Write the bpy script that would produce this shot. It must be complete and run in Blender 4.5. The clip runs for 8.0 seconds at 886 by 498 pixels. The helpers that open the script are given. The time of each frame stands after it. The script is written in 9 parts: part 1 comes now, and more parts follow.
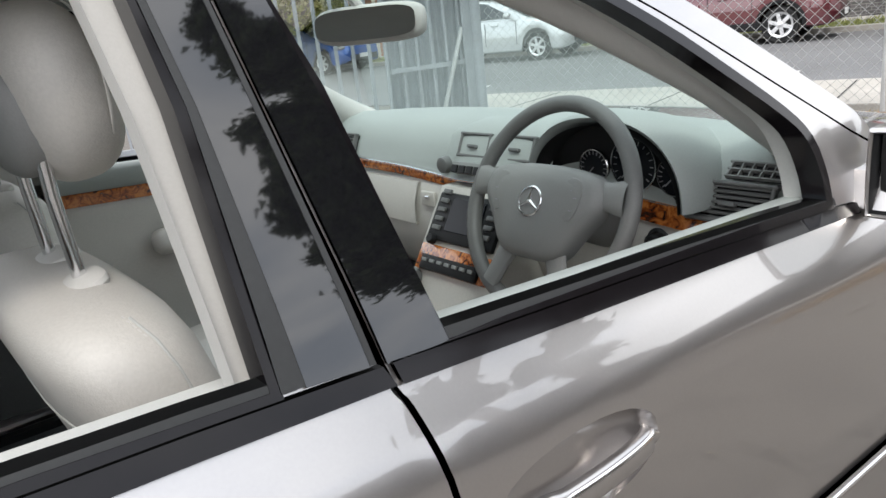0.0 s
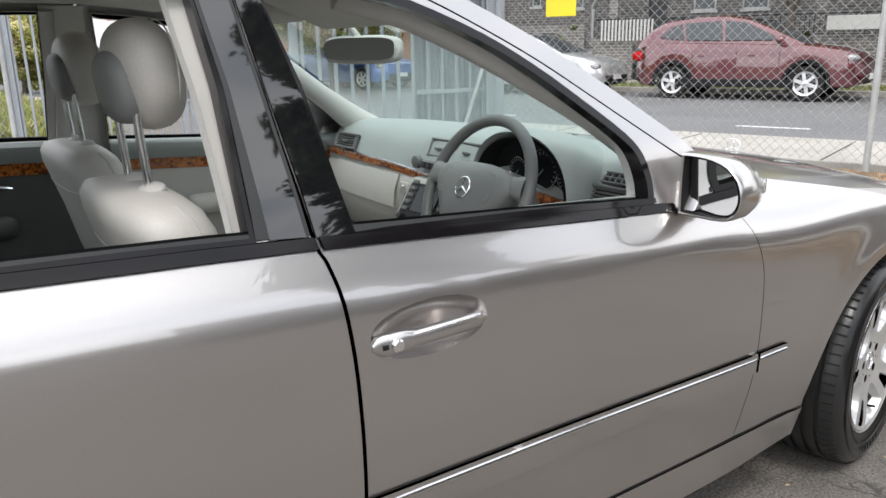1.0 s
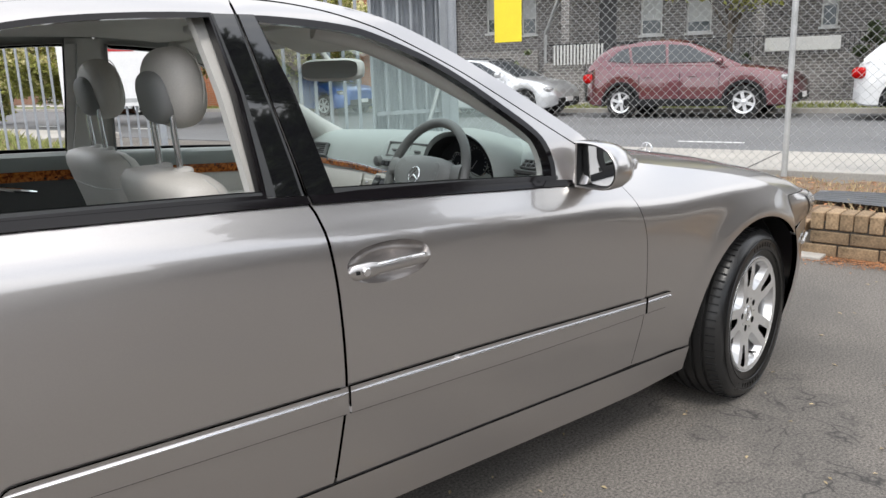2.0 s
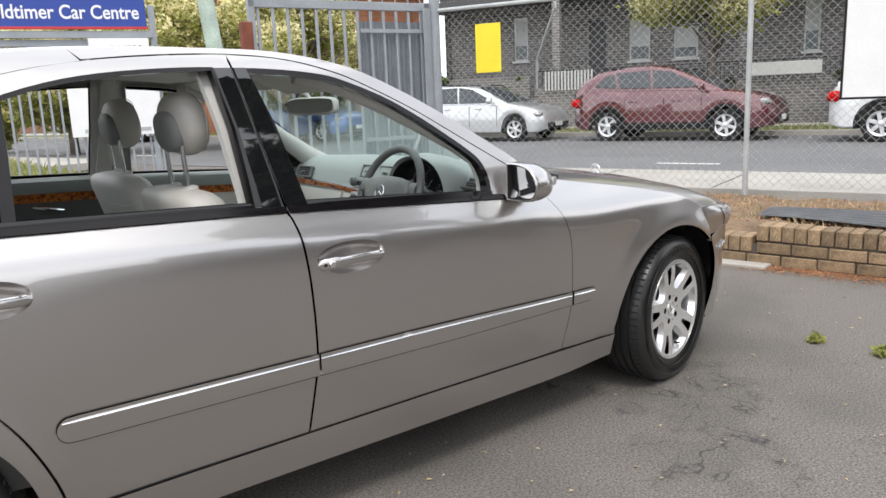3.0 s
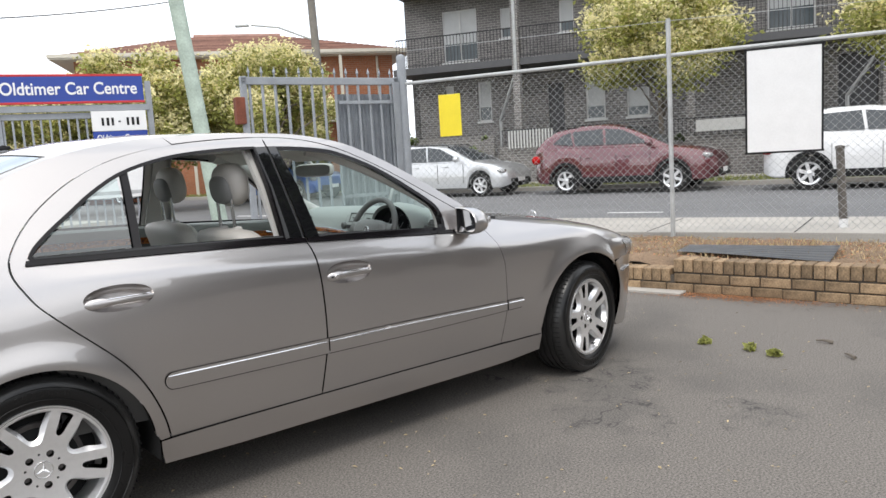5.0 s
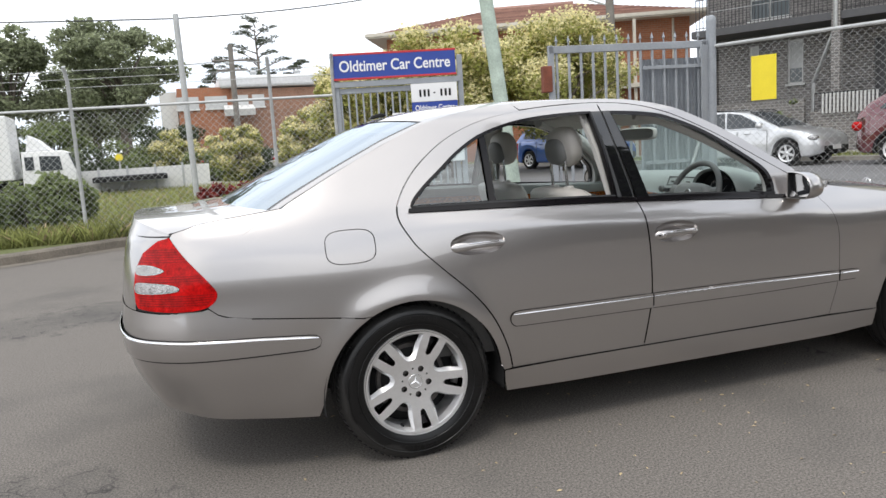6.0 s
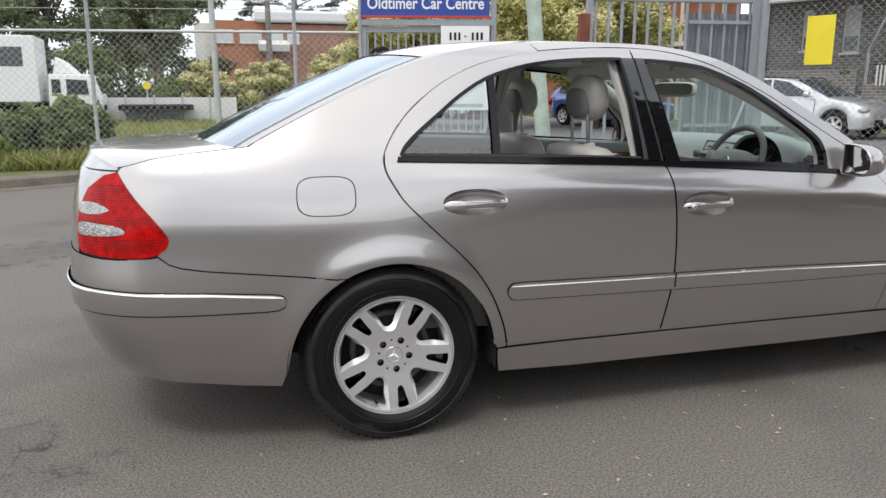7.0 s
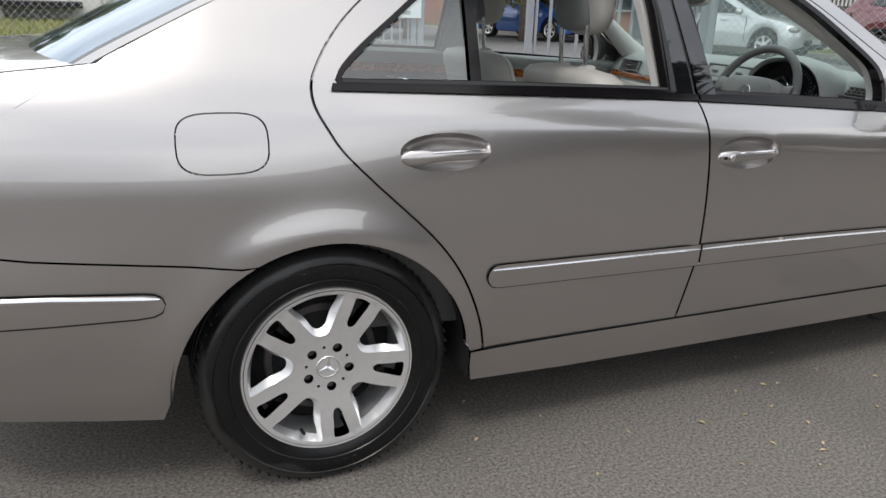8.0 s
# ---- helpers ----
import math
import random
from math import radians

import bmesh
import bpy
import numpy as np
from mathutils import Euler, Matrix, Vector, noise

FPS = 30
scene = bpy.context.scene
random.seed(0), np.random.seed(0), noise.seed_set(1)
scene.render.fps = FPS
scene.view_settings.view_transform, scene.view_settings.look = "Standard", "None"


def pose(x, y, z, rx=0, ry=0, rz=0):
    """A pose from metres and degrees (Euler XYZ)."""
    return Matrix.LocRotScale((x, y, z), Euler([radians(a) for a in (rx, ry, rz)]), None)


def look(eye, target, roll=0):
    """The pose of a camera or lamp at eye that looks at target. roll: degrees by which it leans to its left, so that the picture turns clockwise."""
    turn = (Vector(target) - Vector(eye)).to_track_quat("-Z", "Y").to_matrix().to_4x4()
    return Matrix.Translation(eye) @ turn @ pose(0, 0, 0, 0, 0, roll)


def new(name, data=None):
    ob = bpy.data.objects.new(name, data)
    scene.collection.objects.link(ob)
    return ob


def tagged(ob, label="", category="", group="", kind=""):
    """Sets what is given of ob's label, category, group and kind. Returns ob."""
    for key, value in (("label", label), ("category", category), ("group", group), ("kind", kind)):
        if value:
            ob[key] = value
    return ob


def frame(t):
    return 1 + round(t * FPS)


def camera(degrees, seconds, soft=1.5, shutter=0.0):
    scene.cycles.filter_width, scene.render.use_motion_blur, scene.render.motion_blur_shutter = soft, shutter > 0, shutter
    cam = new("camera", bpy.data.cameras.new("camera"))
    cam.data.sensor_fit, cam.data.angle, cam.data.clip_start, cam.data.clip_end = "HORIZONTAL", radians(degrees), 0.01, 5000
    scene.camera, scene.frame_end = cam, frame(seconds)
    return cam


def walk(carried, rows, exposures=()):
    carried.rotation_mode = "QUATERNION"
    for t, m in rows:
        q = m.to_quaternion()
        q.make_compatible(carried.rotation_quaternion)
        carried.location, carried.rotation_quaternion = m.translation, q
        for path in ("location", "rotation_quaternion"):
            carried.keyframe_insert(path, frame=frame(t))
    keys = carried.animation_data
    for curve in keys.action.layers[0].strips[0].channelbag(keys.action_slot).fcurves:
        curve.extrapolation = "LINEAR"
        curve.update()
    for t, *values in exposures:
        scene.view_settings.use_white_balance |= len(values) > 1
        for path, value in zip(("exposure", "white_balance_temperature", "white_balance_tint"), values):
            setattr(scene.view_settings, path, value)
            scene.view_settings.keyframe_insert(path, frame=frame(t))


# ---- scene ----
cam = camera(61.1, 8.0, soft=1.5)
# seconds, eye x y z, yaw, pitch, roll; the sedan's rear axle is the origin, its nose points to +x
ROWS = [
    (0.0, 0.780, -1.339, 1.244, -36.78, -16.83, -6.31),
    (0.5, 0.686, -1.557, 1.244, -35.87, -13.52, -1.86),
    (1.0, 0.603, -1.852, 1.249, -35.04, -14.87, -0.91),
    (1.5, 0.474, -2.061, 1.230, -35.43, -12.68, -2.97),
    (1.7, 0.404, -2.141, 1.224, -37.59, -13.82, -1.98),
    (2.8, 0.175, -2.694, 1.239, -37.69, -9.85, -2.37),
    (3.0, 0.132, -2.767, 1.255, -37.89, -11.20, -2.29),
    (3.5, -0.070, -3.007, 1.262, -44.81, -8.61, -5.03),
    (4.0, -0.268, -3.244, 1.290, -47.44, -7.01, -4.17),
    (4.2, -0.299, -3.338, 1.276, -47.44, -6.17, -4.25),
    (5.3, -0.618, -3.683, 1.286, -34.17, -7.71, -3.66),
    (5.5, -0.695, -3.716, 1.284, -29.14, -7.87, -4.25),
    (6.0, -0.820, -3.705, 1.275, -18.91, -8.09, -3.60),
    (6.5, -0.776, -3.631, 1.248, -17.67, -11.17, -1.87),
    (7.0, -0.569, -3.363, 1.239, -16.74, -11.81, 0.04),
    (7.5, -0.501, -2.960, 1.297, -21.01, -15.64, 0.83),
    (8.0, -0.420, -2.544, 1.208, -23.38, -18.29, 1.90),
]


def sight(x, y, z, yaw, pitch, roll):
    a, p = radians(yaw), radians(pitch)
    way = (-math.sin(a) * math.cos(p), math.cos(a) * math.cos(p), math.sin(p))
    return look((x, y, z), (x + way[0], y + way[1], z + way[2]), roll)


walk(cam, [(r[0], sight(*r[1:])) for r in ROWS], exposures=((0.0, 0.43), (0.5, 0.46), (1.5, 0.30), (3.5, 0.25), (5.5, 0.06), (7.0, -0.12), (8.0, -0.12)))

# ---------------------------------------------------------------- sky and sun
world = bpy.data.worlds.new("world")
scene.world = world
world.use_nodes = True
wn, wl = world.node_tree.nodes, world.node_tree.links
sky = wn.new("ShaderNodeTexSky")
sky.sky_type = "NISHITA"
sky.sun_disc = False
sky.sun_elevation = radians(58)
sky.sun_rotation = radians(200)
sky.air_density, sky.dust_density, sky.ozone_density = 1.0, 4.0, 1.0
# a thick, bright layer of cloud over the blue, broken here and there
wco = wn.new("ShaderNodeTexCoord")
wmap = wn.new("ShaderNodeMapping")
wmap.inputs["Scale"].default_value = (1.0, 1.0, 2.6)
wnoise = wn.new("ShaderNodeTexNoise")
wnoise.inputs["Scale"].default_value = 2.2
wnoise.inputs["Detail"].default_value = 7
wramp = wn.new("ShaderNodeValToRGB")
wramp.color_ramp.elements[0].position, wramp.color_ramp.elements[0].color = 0.36, (7.6, 8.3, 9.4, 1)
wramp.color_ramp.elements[1].position, wramp.color_ramp.elements[1].color = 0.60, (12.8, 12.9, 13.1, 1)
wmix = wn.new("ShaderNodeMix")
wmix.data_type = "RGBA"
wmix.inputs[0].default_value = 0.9
wl.new(wco.outputs["Generated"], wmap.inputs["Vector"])
wl.new(wmap.outputs["Vector"], wnoise.inputs["Vector"])
wl.new(wnoise.outputs["Fac"], wramp.inputs["Fac"])
wl.new(sky.outputs["Color"], wmix.inputs[6])
wl.new(wramp.outputs["Color"], wmix.inputs[7])
wl.new(wmix.outputs[2], wn["Background"].inputs["Color"])
wn["Background"].inputs["Strength"].default_value = 0.15

sun = new("sun", bpy.data.lights.new("sun", "SUN"))
sun.data.energy, sun.data.angle, sun.data.color = 1.2, radians(14), (1.0, 0.96, 0.9)
sun.matrix_world = look((0, 0, 20), (5.0, 7.5, 5))
scene.view_settings.exposure = 0.0

# ---------------------------------------------------------------- materials


def principled(name):
    m = bpy.data.materials.new(name)
    m.use_nodes = True
    return m, m.node_tree.nodes, m.node_tree.links, m.node_tree.nodes["Principled BSDF"]


def surface(name, color, rough=0.5, metal=0.0, var=0.12, scale=6.0, fine=60.0, bump=0.0, bump_scale=None, coat=0.0, spec=0.5,
            color2=None, rvar=0.08, island=0.0, obj_random=0.0, trans=0.0):
    """A two-scale procedural surface: large stains, fine grain, a bump and a roughness that follow them."""
    m, n, l, b = principled(name)
    co = n.new("ShaderNodeTexCoord")
    big = n.new("ShaderNodeTexNoise")
    big.inputs["Scale"].default_value, big.inputs["Detail"].default_value = scale, 5
    small = n.new("ShaderNodeTexNoise")
    small.inputs["Scale"].default_value, small.inputs["Detail"].default_value = fine, 3
    l.new(co.outputs["Object"], big.inputs["Vector"])
    l.new(co.outputs["Object"], small.inputs["Vector"])
    add = n.new("ShaderNodeMath")
    add.operation = "MULTIPLY_ADD"
    add.inputs[1].default_value = 0.45
    l.new(small.outputs["Fac"], add.inputs[0])
    half = n.new("ShaderNodeMath")
    half.operation = "MULTIPLY"
    half.inputs[1].default_value = 0.55
    l.new(big.outputs["Fac"], half.inputs[0])
    l.new(half.outputs[0], add.inputs[2])
    ramp = n.new("ShaderNodeValToRGB")
    c2 = color2 or color
    e = ramp.color_ramp.elements
    e[0].position, e[0].color = 0.34, (*[max(0, c * (1 - var)) for c in color], 1)
    e[1].position, e[1].color = 0.66, (*[min(1, c * (1 + var)) for c in c2], 1)
    l.new(add.outputs[0], ramp.inputs["Fac"])
    out = ramp.outputs["Color"]
    if island or obj_random:
        hsv = n.new("ShaderNodeHueSaturation")
        if island:
            geo = n.new("ShaderNodeNewGeometry")
            src = geo.outputs["Random Per Island"]
        else:
            src = n.new("ShaderNodeObjectInfo").outputs["Random"]
        rng = n.new("ShaderNodeMapRange")
        k = island or obj_random
        rng.inputs["To Min"].default_value, rng.inputs["To Max"].default_value = 1 - k, 1 + k
        l.new(src, rng.inputs["Value"])
        l.new(rng.outputs["Result"], hsv.inputs["Value"])
        l.new(out, hsv.inputs["Color"])
        out = hsv.outputs["Color"]
    l.new(out, b.inputs["Base Color"])
    rr = n.new("ShaderNodeMapRange")
    rr.inputs["To Min"].default_value, rr.inputs["To Max"].default_value = max(0.02, rough - rvar), min(1, rough + rvar)
    l.new(add.outputs[0], rr.inputs["Value"])
    l.new(rr.outputs["Result"], b.inputs["Roughness"])
    b.inputs["Metallic"].default_value = metal
    b.inputs["Specular IOR Level"].default_value = spec
    b.inputs["Coat Weight"].default_value = coat
    b.inputs["Coat Roughness"].default_value = 0.03
    b.inputs["Transmission Weight"].default_value = trans
    if bump:
        bn = n.new("ShaderNodeTexNoise")
        bn.inputs["Scale"].default_value, bn.inputs["Detail"].default_value = bump_scale or fine, 4
        l.new(co.outputs["Object"], bn.inputs["Vector"])
        bu = n.new("ShaderNodeBump")
        bu.inputs["Strength"].default_value, bu.inputs["Distance"].default_value = bump, 0.01
        l.new(bn.outputs["Fac"], bu.inputs["Height"])
        l.new(bu.outputs["Normal"], b.inputs["Normal"])
    return m


def glass(name, tint, rough=0.0, power=4.0, gloss=(1, 1, 1), base=0.05):
    """Thin glass: part clear, part a glossy skin."""
    m, n, l, b = principled(name)
    n.remove(b)
    out = n["Material Output"]
    tr, gl, mix = n.new("ShaderNodeBsdfTransparent"), n.new("ShaderNodeBsdfGlossy"), n.new("ShaderNodeMixShader")
    lw = n.new("ShaderNodeLayerWeight")
    lw.inputs["Blend"].default_value = 0.5
    pw = n.new("ShaderNodeMath")
    pw.operation = "POWER"
    pw.inputs[1].default_value = power
    l.new(lw.outputs["Facing"], pw.inputs[0])
    fr = n.new("ShaderNodeMath")
    fr.operation = "MULTIPLY_ADD"
    fr.inputs[1].default_value, fr.inputs[2].default_value = 0.85, base
    l.new(pw.outputs[0], fr.inputs[0])
    tr.inputs["Color"].default_value = (*tint, 1)
    gl.inputs["Roughness"].default_value = rough
    gl.inputs["Color"].default_value = (*gloss, 1)
    l.new(fr.outputs[0], mix.inputs["Fac"])
    l.new(tr.outputs[0], mix.inputs[1])
    l.new(gl.outputs[0], mix.inputs[2])
    l.new(mix.outputs[0], out.inputs["Surface"])
    return m


def car_paint(name, color, metal=0.65, rough=0.34):
    m = surface(name, color, rough=rough, metal=metal, var=0.025, scale=1.2, fine=300.0, rvar=0.012, coat=1.0)
    b = m.node_tree.nodes["Principled BSDF"]
    b.inputs["Coat IOR"].default_value = 1.9
    b.inputs["Coat Roughness"].default_value = 0.015
    return m


def wood_burl(name):
    m, n, l, b = principled(name)
    co = n.new("ShaderNodeTexCoord")
    no = n.new("ShaderNodeTexNoise")
    no.inputs["Scale"].default_value, no.inputs["Detail"].default_value, no.inputs["Distortion"].default_value = 38, 8, 2.2
    ramp = n.new("ShaderNodeValToRGB")
    e = ramp.color_ramp.elements
    e[0].position, e[0].color = 0.36, (0.055, 0.012, 0.004, 1)
    e[1].position, e[1].color = 0.60, (0.50, 0.17, 0.035, 1)
    mid = ramp.color_ramp.elements.new(0.47)
    mid.color = (0.30, 0.075, 0.014, 1)
    l.new(co.outputs["Object"], no.inputs["Vector"])
    l.new(no.outputs["Fac"], ramp.inputs["Fac"])
    l.new(ramp.outputs["Color"], b.inputs["Base Color"])
    b.inputs["Roughness"].default_value = 0.25
    b.inputs["Coat Weight"].default_value = 0.8
    b.inputs["Coat Roughness"].default_value = 0.04
    return m




def tyre_rubber():
    """Dressed black tyre wall; the dressing ends in a ragged edge, dull grey rubber beyond it."""
    m = surface("tyre_rubber", (0.005, 0.005, 0.0053), 0.30, var=0.25, scale=9, fine=120, bump=0.06, rvar=0.10, spec=0.38)
    n, l = m.node_tree.nodes, m.node_tree.links
    b = n["Principled BSDF"]
    src = b.inputs["Base Color"].links[0].from_socket
    co = n.new("ShaderNodeTexCoord")
    flat = n.new("ShaderNodeVectorMath")
    flat.operation = "MULTIPLY"
    flat.inputs[1].default_value = (1, 0, 1)
    l.new(co.outputs["Object"], flat.inputs[0])
    size = n.new("ShaderNodeVectorMath")
    size.operation = "LENGTH"
    l.new(flat.outputs[0], size.inputs[0])
    no = n.new("ShaderNodeTexNoise")
    no.inputs["Scale"].default_value, no.inputs["Detail"].default_value = 3.6, 2
    l.new(flat.outputs[0], no.inputs["Vector"])
    add = n.new("ShaderNodeMath")
    add.operation = "MULTIPLY_ADD"
    add.inputs[1].default_value = 0.16
    l.new(no.outputs["Fac"], add.inputs[0])
    l.new(size.outputs["Value"], add.inputs[2])
    rng = n.new("ShaderNodeMapRange")
    rng.inputs["From Min"].default_value, rng.inputs["From Max"].default_value = 0.372, 0.380
    rng.inputs["To Max"].default_value = 0.8
    l.new(add.outputs[0], rng.inputs["Value"])
    mx = n.new("ShaderNodeMix")
    mx.data_type = "RGBA"
    l.new(rng.outputs["Result"], mx.inputs[0])
    l.new(src, mx.inputs[6])
    mx.inputs[7].default_value = (0.027, 0.0265, 0.026, 1)
    l.new(mx.outputs[2], b.inputs["Base Color"])
    return m


M = {}
M["paint"] = car_paint("champagne_metallic_paint", (0.450, 0.428, 0.418), 0.95, 0.30)
M["gap"] = surface("dark_gap_rubber", (0.012, 0.012, 0.013), 0.7)
M["chrome"] = surface("chrome", (0.80, 0.80, 0.81), 0.16, 1.0, var=0.03, rvar=0.03)
M["black_gloss"] = surface("black_gloss_trim", (0.006, 0.006, 0.007), 0.03, 0.0, var=0.1, rvar=0.01, spec=1.0)
M["belt"] = surface("black_belt_trim", (0.006, 0.005, 0.006), 0.12, 0.0, var=0.2, spec=0.28)
M["rubber"] = tyre_rubber()
M["alloy"] = surface("painted_alloy", (0.80, 0.80, 0.805), 0.31, 0.75, var=0.05, rvar=0.012, coat=0.6)
M["disc"] = surface("worn_brake_metal", (0.16, 0.15, 0.145), 0.5, 0.8, var=0.25)
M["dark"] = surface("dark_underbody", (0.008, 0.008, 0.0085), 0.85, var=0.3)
M["leather"] = surface("grey_leather", (0.50, 0.475, 0.44), 0.48, var=0.07, scale=5, fine=240, bump=0.12, bump_scale=420)
M["trim_grey"] = surface("soft_grey_plastic", (0.44, 0.44, 0.42), 0.6, var=0.05, scale=4, fine=300, bump=0.1, bump_scale=500)
M["dash_top"] = surface("soft_green_grey_plastic", (0.31, 0.333, 0.318), 0.62, var=0.05, scale=4, fine=300, bump=0.1, bump_scale=500)
M["steer"] = surface("dark_grey_leather", (0.115, 0.115, 0.112), 0.5, var=0.08, fine=300, bump=0.1, bump_scale=420)
M["steer_pad"] = surface("mid_grey_plastic", (0.19, 0.19, 0.185), 0.55, var=0.05, fine=300, bump=0.08, bump_scale=480)
M["headliner"] = surface("pale_grey_cloth", (0.60, 0.585, 0.55), 0.9, var=0.06, fine=400, bump=0.1)
M["wood"] = wood_burl("burl_walnut")
M["black"] = surface("black_plastic", (0.011, 0.011, 0.012), 0.5, var=0.15, spec=0.25)
M["seal_grey"] = surface("grey_seal_rubber", (0.032, 0.033, 0.034), 0.6, var=0.12, fine=200, spec=0.25)
M["vent_slat"] = surface("dark_grey_vent_slat", (0.13, 0.13, 0.128), 0.5, var=0.1, spec=0.3)
M["carpet"] = surface("dark_carpet", (0.04, 0.04, 0.042), 0.95, var=0.25, fine=300, bump=0.3)
M["glass"] = glass("tinted_car_glass", (0.76, 0.87, 0.86), base=0.11)
M["rear_glass"] = glass("rear_window_glass", (0.36, 0.43, 0.46), 0.0, 1.3, (0.74, 0.82, 0.90))
M["screen"] = glass("windscreen_glass", (0.77, 0.88, 0.86))
M["glass_far"] = surface("dark_far_car_glass", (0.055, 0.062, 0.068), 0.06, var=0.1, rvar=0.02)
M["mirror"] = surface("mirror_glass", (0.62, 0.63, 0.63), 0.01, 1.0, var=0.0, rvar=0.0)
M["lens_dark"] = surface("dark_red_rib", (0.13, 0.002, 0.003), 0.2)
M["lens_red"] = surface("red_lamp_lens", (0.43, 0.004, 0.004), 0.2, var=0.5, scale=34, fine=120, coat=0.12, rvar=0.03, spec=0.12)
M["lens_clear"] = surface("clear_lamp_lens", (0.46, 0.455, 0.45), 0.16, 0.7, var=0.5, scale=70, fine=240, bump=0.5, bump_scale=150, coat=1.0)
M["display"] = surface("instrument_glass", (0.012, 0.013, 0.016), 0.2, var=0.1, spec=0.2)
M["dial_mark"] = surface("pale_dial_print", (0.26, 0.26, 0.27), 0.5, var=0.05)

# ---------------------------------------------------------------- mesh helpers


def holder(name, at=(0, 0, 0), turn=0.0, **tags):
    ob = new(name)
    ob.empty_display_size = 0.1
    ob.matrix_basis = pose(*at, 0, 0, turn)
    return tagged(ob, **tags)


def part(name, bm, material, parent=None, label="", smooth=False, sharp=35.0, normals=None, **tags):
    """Links a bmesh as one mesh object, under its thing or part if one is given."""
    me = bpy.data.meshes.new(name)
    if smooth:
        for f in bm.faces:
            f.smooth = True
        for e in bm.edges:
            if len(e.link_faces) == 2 and e.calc_face_angle(0) > radians(sharp):
                e.smooth = False
    bm.to_mesh(me)
    bm.free()
    mats = material if isinstance(material, (list, tuple)) else [material]
    for m in mats:
        me.materials.append(m)
    if normals is not None:
        me.normals_split_custom_set_from_vertices(normals)
    ob = new(name, me)
    if parent is not None:
        ob.parent = parent
    return tagged(ob, label=label, **tags)


def bm_box(bm, size, at=(0, 0, 0), turn=None, bevel=0.0, seg=2, mat=0):
    r = bmesh.ops.create_cube(bm, size=1.0)
    vs = r["verts"]
    bmesh.ops.scale(bm, vec=size, verts=vs)
    if bevel:
        es = list({e for v in vs for e in v.link_edges})
        rb = bmesh.ops.bevel(bm, geom=es, offset=bevel, segments=seg, affect="EDGES", profile=0.5)
        vs = [v for v in rb["verts"]]
        vs = list({v for v in vs} | {v for f in rb["faces"] for v in f.verts})
    if turn is not None:
        bmesh.ops.transform(bm, matrix=turn.to_4x4(), verts=vs)
    bmesh.ops.translate(bm, vec=at, verts=vs)
    if mat:
        for f in {f for v in vs for f in v.link_faces}:
            f.material_index = mat
    return vs


def box(size, at=(0, 0, 0), turn=None, bevel=0.0, seg=2):
    bm = bmesh.new()
    bm_box(bm, size, at, turn, bevel, seg)
    return bm


def euler(rx=0, ry=0, rz=0):
    return Euler((radians(rx), radians(ry), radians(rz))).to_matrix()


def bm_tube(bm, pts, radius, sides=8, closed=False, caps=True, mat=0):
    """A round bar along points; radius a number or one for each point."""
    pts = [Vector(p) for p in pts]
    n = len(pts)
    rings = []
    up = None
    for i, p in enumerate(pts):
        a = pts[(i - 1) % n] if (closed or i) else p
        b = pts[(i + 1) % n] if (closed or i < n - 1) else p
        d = (b - a).normalized()
        if up is None:
            up = d.orthogonal().normalized()
        else:
            up = (up - d * up.dot(d))
            up = up.normalized() if up.length > 1e-6 else d.orthogonal().normalized()
        side = d.cross(up)
        r = radius[i] if isinstance(radius, (list, tuple)) else radius
        rings.append([bm.verts.new(p + (up * math.cos(t) + side * math.sin(t)) * r) for t in [2 * math.pi * k / sides for k in range(sides)]])
    m = n if closed else n - 1
    for i in range(m):
        r0, r1 = rings[i], rings[(i + 1) % n]
        for k in range(sides):
            f = bm.faces.new((r0[k], r0[(k + 1) % sides], r1[(k + 1) % sides], r1[k]))
            f.material_index = mat
    if caps and not closed:
        bm.faces.new(list(reversed(rings[0]))).material_index = mat
        bm.faces.new(rings[-1]).material_index = mat
    return rings


def tube(pts, radius, sides=8, closed=False):
    bm = bmesh.new()
    bm_tube(bm, pts, radius, sides, closed)
    bmesh.ops.recalc_face_normals(bm, faces=bm.faces)
    return bm


def bm_lathe(bm, profile, sides=32, axis="z", at=(0, 0, 0), closed=False, mat=0):
    """profile: (radius, height) pairs turned about an axis."""
    rings = []
    for r, h in profile:
        ring = []
        for k in range(sides):
            t = 2 * math.pi * k / sides
            u, v = r * math.cos(t), r * math.sin(t)
            p = (u, v, h) if axis == "z" else (u, h, v) if axis == "y" else (h, u, v)
            ring.append(bm.verts.new(Vector(p) + Vector(at)))
        rings.append(ring)
    for i in range(len(rings) - (0 if closed else 1)):
        r0, r1 = rings[i], rings[(i + 1) % len(rings)]
        for k in range(sides):
            f = bm.faces.new((r0[k], r0[(k + 1) % sides], r1[(k + 1) % sides], r1[k]))
            f.material_index = mat
    return rings


def lathe(profile, sides=32, axis="z", at=(0, 0, 0), closed=False, caps=False):
    bm = bmesh.new()
    rings = bm_lathe(bm, profile, sides, axis, at, closed)
    if caps:
        bm.faces.new(rings[0])
        bm.faces.new(rings[-1])
    bmesh.ops.recalc_face_normals(bm, faces=bm.faces)
    return bm


